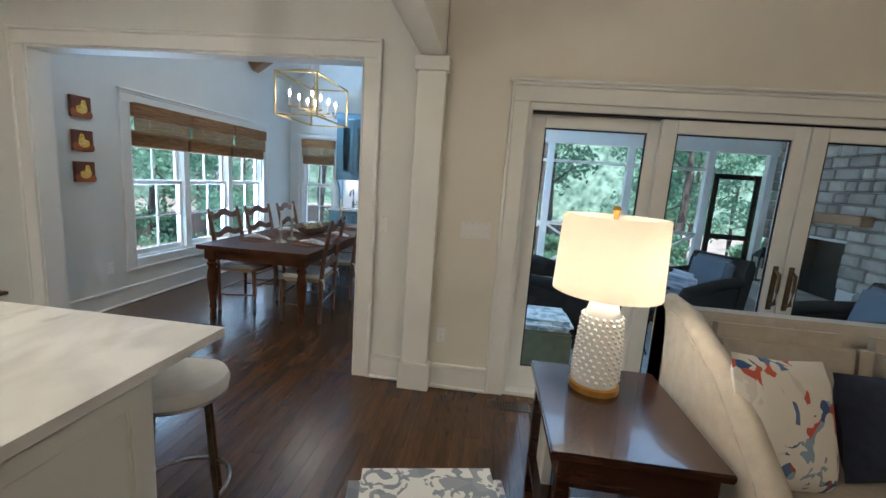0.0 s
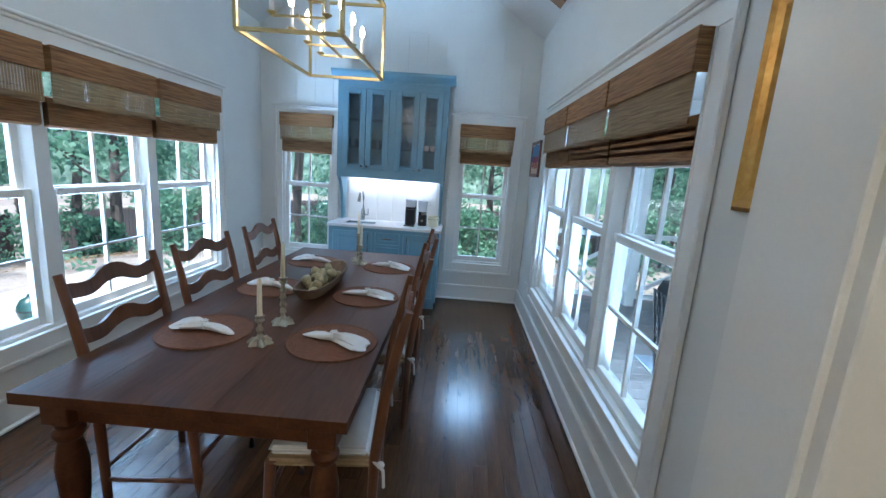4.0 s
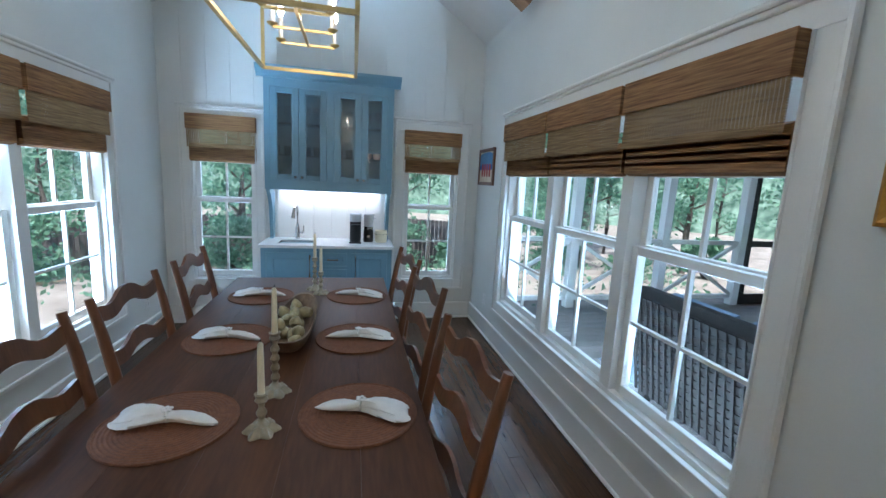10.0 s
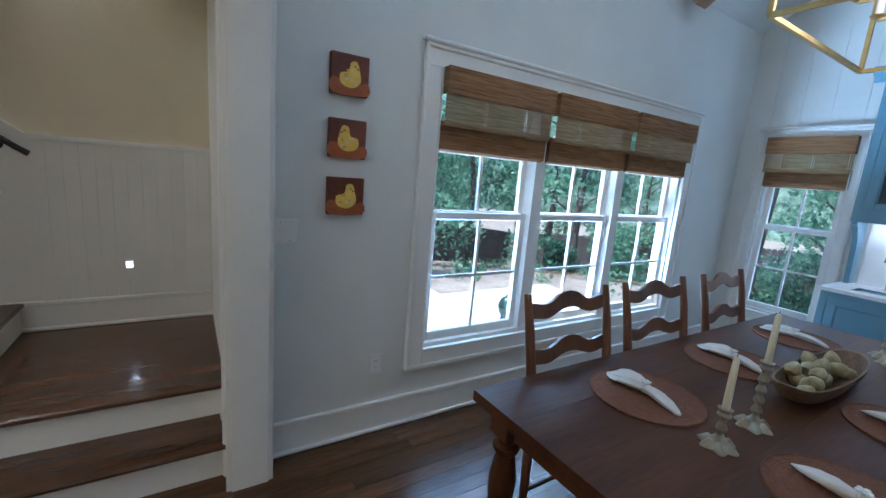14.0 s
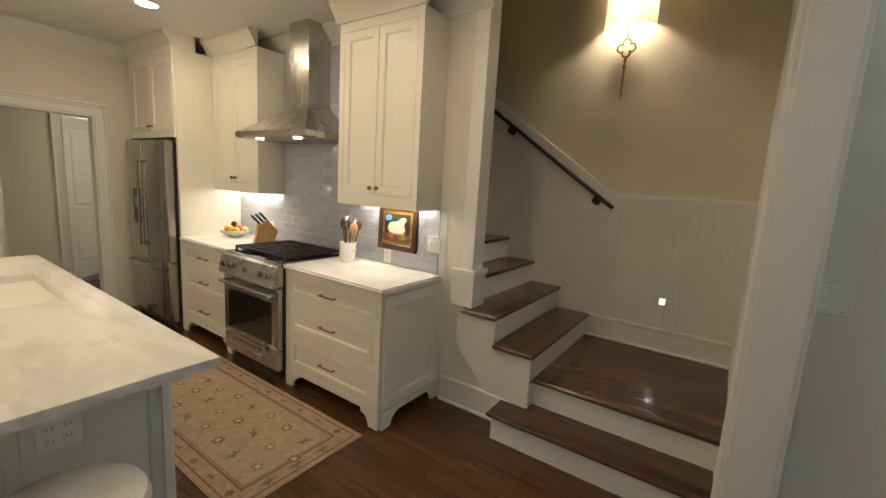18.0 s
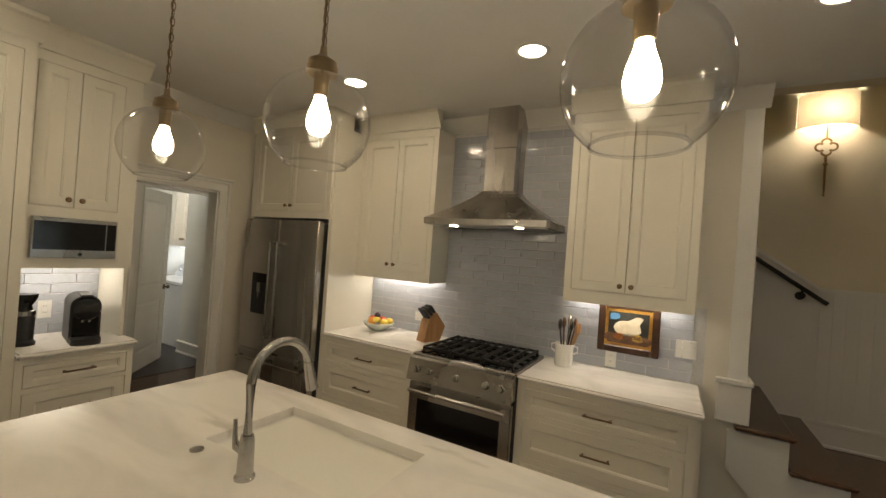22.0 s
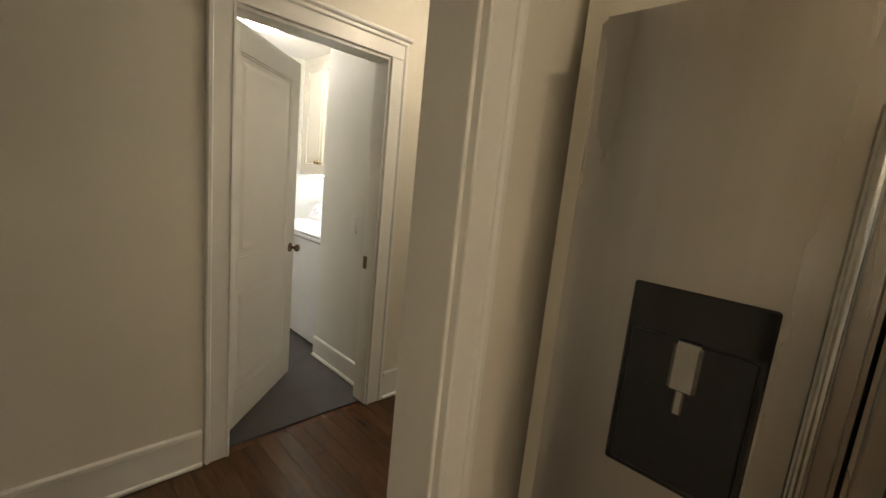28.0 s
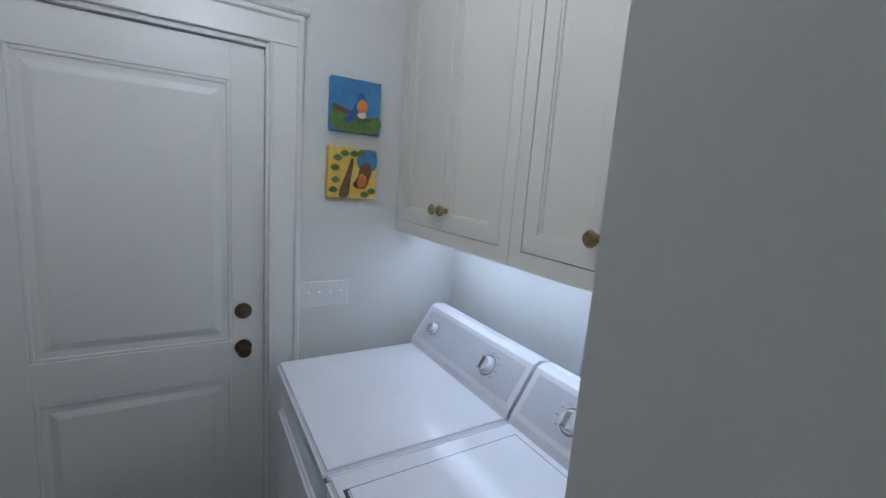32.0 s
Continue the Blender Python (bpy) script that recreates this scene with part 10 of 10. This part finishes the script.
dk_ = thing("writing_desk", "white writing desk with turned legs in the study", "desk", (-4.40, -6.10, 0), 90)
part("top", Mesh().box(-0.55, -0.30, 0.73, 0.55, 0.30, 0.76, bevel=0.005), TRIM, dk_)
part("apron", boxes((-0.50, -0.26, 0.62, 0.50, 0.26, 0.73)), TRIM, dk_)
for x in (-0.48, 0.48):
    for y in (-0.24, 0.24):
        part("leg", Mesh().lathe([(0.018, 0), (0.022, 0.2), (0.03, 0.5), (0.032, 0.62)], (x, y, 0), 12), TRIM, dk_, smooth=True)
dc = thing("desk_chair", "pale grey skirted upholstered chair at the study desk", "chair", (-4.05, -6.44, 0), 172)
part("seat", Mesh().box(-0.24, -0.26, 0.38, 0.24, 0.20, 0.49, bevel=0.03, seg=3), CUSHION, dc, smooth=True)
part("skirt", Mesh().prism([(-0.25, 0.03), (0.25, 0.03), (0.235, 0.40), (-0.235, 0.40)], 0.45, Matrix.Translation((0, -0.25, 0))), CUSHION, dc, "pleated cloth skirt")
part("backrest", Mesh().box(-0.24, 0.17, 0.40, 0.24, 0.26, 1.03, bevel=0.04, seg=4), CUSHION, dc, smooth=True)
for x in (-0.21, 0.21):
    for y in (-0.21, 0.18):
        part("leg", Mesh().lathe([(0.016, 0), (0.022, 0.05)], (x, y, 0), 10), MAHOG, dc)

# ================= floor planks =================
def plank_material():
    m, n, l, p = nodes_of("oak_plank")
    geo, info = n.new("ShaderNodeNewGeometry"), n.new("ShaderNodeObjectInfo")
    add, fr, mul, off, mp = n.new("ShaderNodeMath"), n.new("ShaderNodeMath"), n.new("ShaderNodeMath"), n.new("ShaderNodeVectorMath"), n.new("ShaderNodeMapping")
    fr.operation, mul.operation, mul.inputs[1].default_value = "FRACT", "MULTIPLY", 40.0
    l.new(info.outputs["Random"], add.inputs[0])
    l.new(geo.outputs["Random Per Island"], add.inputs[1])
    l.new(add.outputs[0], fr.inputs[0])
    l.new(fr.outputs[0], mul.inputs[0])
    l.new(geo.outputs["Position"], off.inputs[0])
    l.new(mul.outputs[0], off.inputs[1])
    mp.inputs["Scale"].default_value = (1, 0.10, 1)
    l.new(off.outputs[0], mp.inputs[0])
    big, fine = n.new("ShaderNodeTexNoise"), n.new("ShaderNodeTexNoise")
    big.inputs["Scale"].default_value, big.inputs["Detail"].default_value, big.inputs["Distortion"].default_value = 14, 5, 0.8
    fine.inputs["Scale"].default_value, fine.inputs["Detail"].default_value = 110, 3
    for t in (big, fine):
        l.new(mp.outputs[0], t.inputs[0])
    mx = n.new("ShaderNodeMix")
    mx.data_type, mx.inputs[0].default_value = "FLOAT", 0.4
    l.new(big.outputs[0], mx.inputs[2])
    l.new(fine.outputs[0], mx.inputs[3])
    cr = n.new("ShaderNodeValToRGB")
    e = cr.color_ramp.elements
    e[0].position, e[1].position = 0.34, 0.68
    e[0].color, e[1].color = rgba((0.046, 0.020, 0.0085)), rgba((0.118, 0.054, 0.022))
    l.new(mx.outputs[0], cr.inputs[0])
    hsv, mr = n.new("ShaderNodeHueSaturation"), n.new("ShaderNodeMapRange")
    mr.inputs[3].default_value, mr.inputs[4].default_value = 0.80, 1.20
    l.new(fr.outputs[0], mr.inputs[0])
    l.new(mr.outputs[0], hsv.inputs["Value"])
    l.new(cr.outputs[0], hsv.inputs["Color"])
    l.new(hsv.outputs[0], p.inputs["Base Color"])
    wear, wr = n.new("ShaderNodeTexNoise"), n.new("ShaderNodeMapRange")
    wear.inputs["Scale"].default_value, wear.inputs["Detail"].default_value = 1.7, 5
    l.new(geo.outputs["Position"], wear.inputs[0])
    wr.inputs[3].default_value, wr.inputs[4].default_value = 0.15, 0.30
    l.new(wear.outputs[0], wr.inputs[0])
    l.new(wr.outputs[0], p.inputs["Roughness"])
    bp = n.new("ShaderNodeBump")
    bp.inputs["Strength"].default_value, bp.inputs["Distance"].default_value = 0.12, 0.004
    l.new(mx.outputs[0], bp.inputs["Height"])
    l.new(bp.outputs[0], p.inputs["Normal"])
    return m


PLANK = plank_material()
PWID = 0.083
AREAS = [(-0.148, 0.032, 3.203, 4.553), (-0.148, -5.45, 3.385, 0.032), (3.385, -7.5, 9.0, 0.0), (-2.24, -6.96, 3.0, -5.57), (0.765, -5.57, 1.44, -5.45)]
NEAR = [(2.86, -3.4, 3.9, 0.3), (0.5, -5.4, 1.45, -0.3), (2.1, 0.2, 3.2, 3.9), (-1.9, -6.96, 1.3, -5.57)]
unit = boxes((0, 0, -0.0115, PWID - 0.0010, 1.0, 0.0), bevel=0.0004).data("plank", PLANK)
rp_ = random.Random(4)
near_n = 0
verts, faces = [], []
for ax0, ay0, ax1, ay1 in AREAS:
    k0 = math.floor(ax0 / PWID)
    while k0 * PWID < ax1:
        xa, xb = max(ax0, k0 * PWID), min(ax1, (k0 + 1) * PWID - 0.0010)
        k0 += 1
        if xb - xa < 0.012:
            continue
        y = ay0 - rp_.uniform(0, 1.0)
        while y < ay1:
            L = rp_.uniform(0.7, 1.9)
            ya, yb = max(y, ay0), min(y + L - 0.0014, ay1)
            y += L
            if yb - ya < 0.01:
                continue
            cx, cy = (xa + xb) / 2, (ya + yb) / 2
            if near_n < 300 and xb - xa > PWID - 0.003 and any(a <= cx <= c and b <= cy <= d for a, b, c, d in NEAR):
                near_n += 1
                part("plank", unit, PLANK, FLOORBASE, at=Matrix.Translation((xa, ya, 0)) @ Matrix.Diagonal((1, yb - ya, 1, 1)))
                continue
            i = len(verts)
            c = 0.0005
            verts += [(xa, ya, -0.0115), (xb, ya, -0.0115), (xb, yb, -0.0115), (xa, yb, -0.0115), (xa, ya, -c), (xb, ya, -c), (xb, yb, -c), (xa, yb, -c), (xa + c, ya + c, 0), (xb - c, ya + c, 0), (xb - c, yb - c, 0), (xa + c, yb - c, 0)]
            for o in (0, 4):
                for j in range(4):
                    q = (j + 1) % 4
                    faces.append((i + o + j, i + o + q, i + o + 4 + q, i + o + 4 + j))
            faces.append((i + 8, i + 9, i + 10, i + 11))
me = bpy.data.meshes.new("planks")
me.from_pydata(verts, [], faces)
me.materials.append(PLANK)
ob = new("planks", me)
ob.parent = FLOORBASE
tagged(ob, "dark brown oak floor planks", "", "", "stuff")
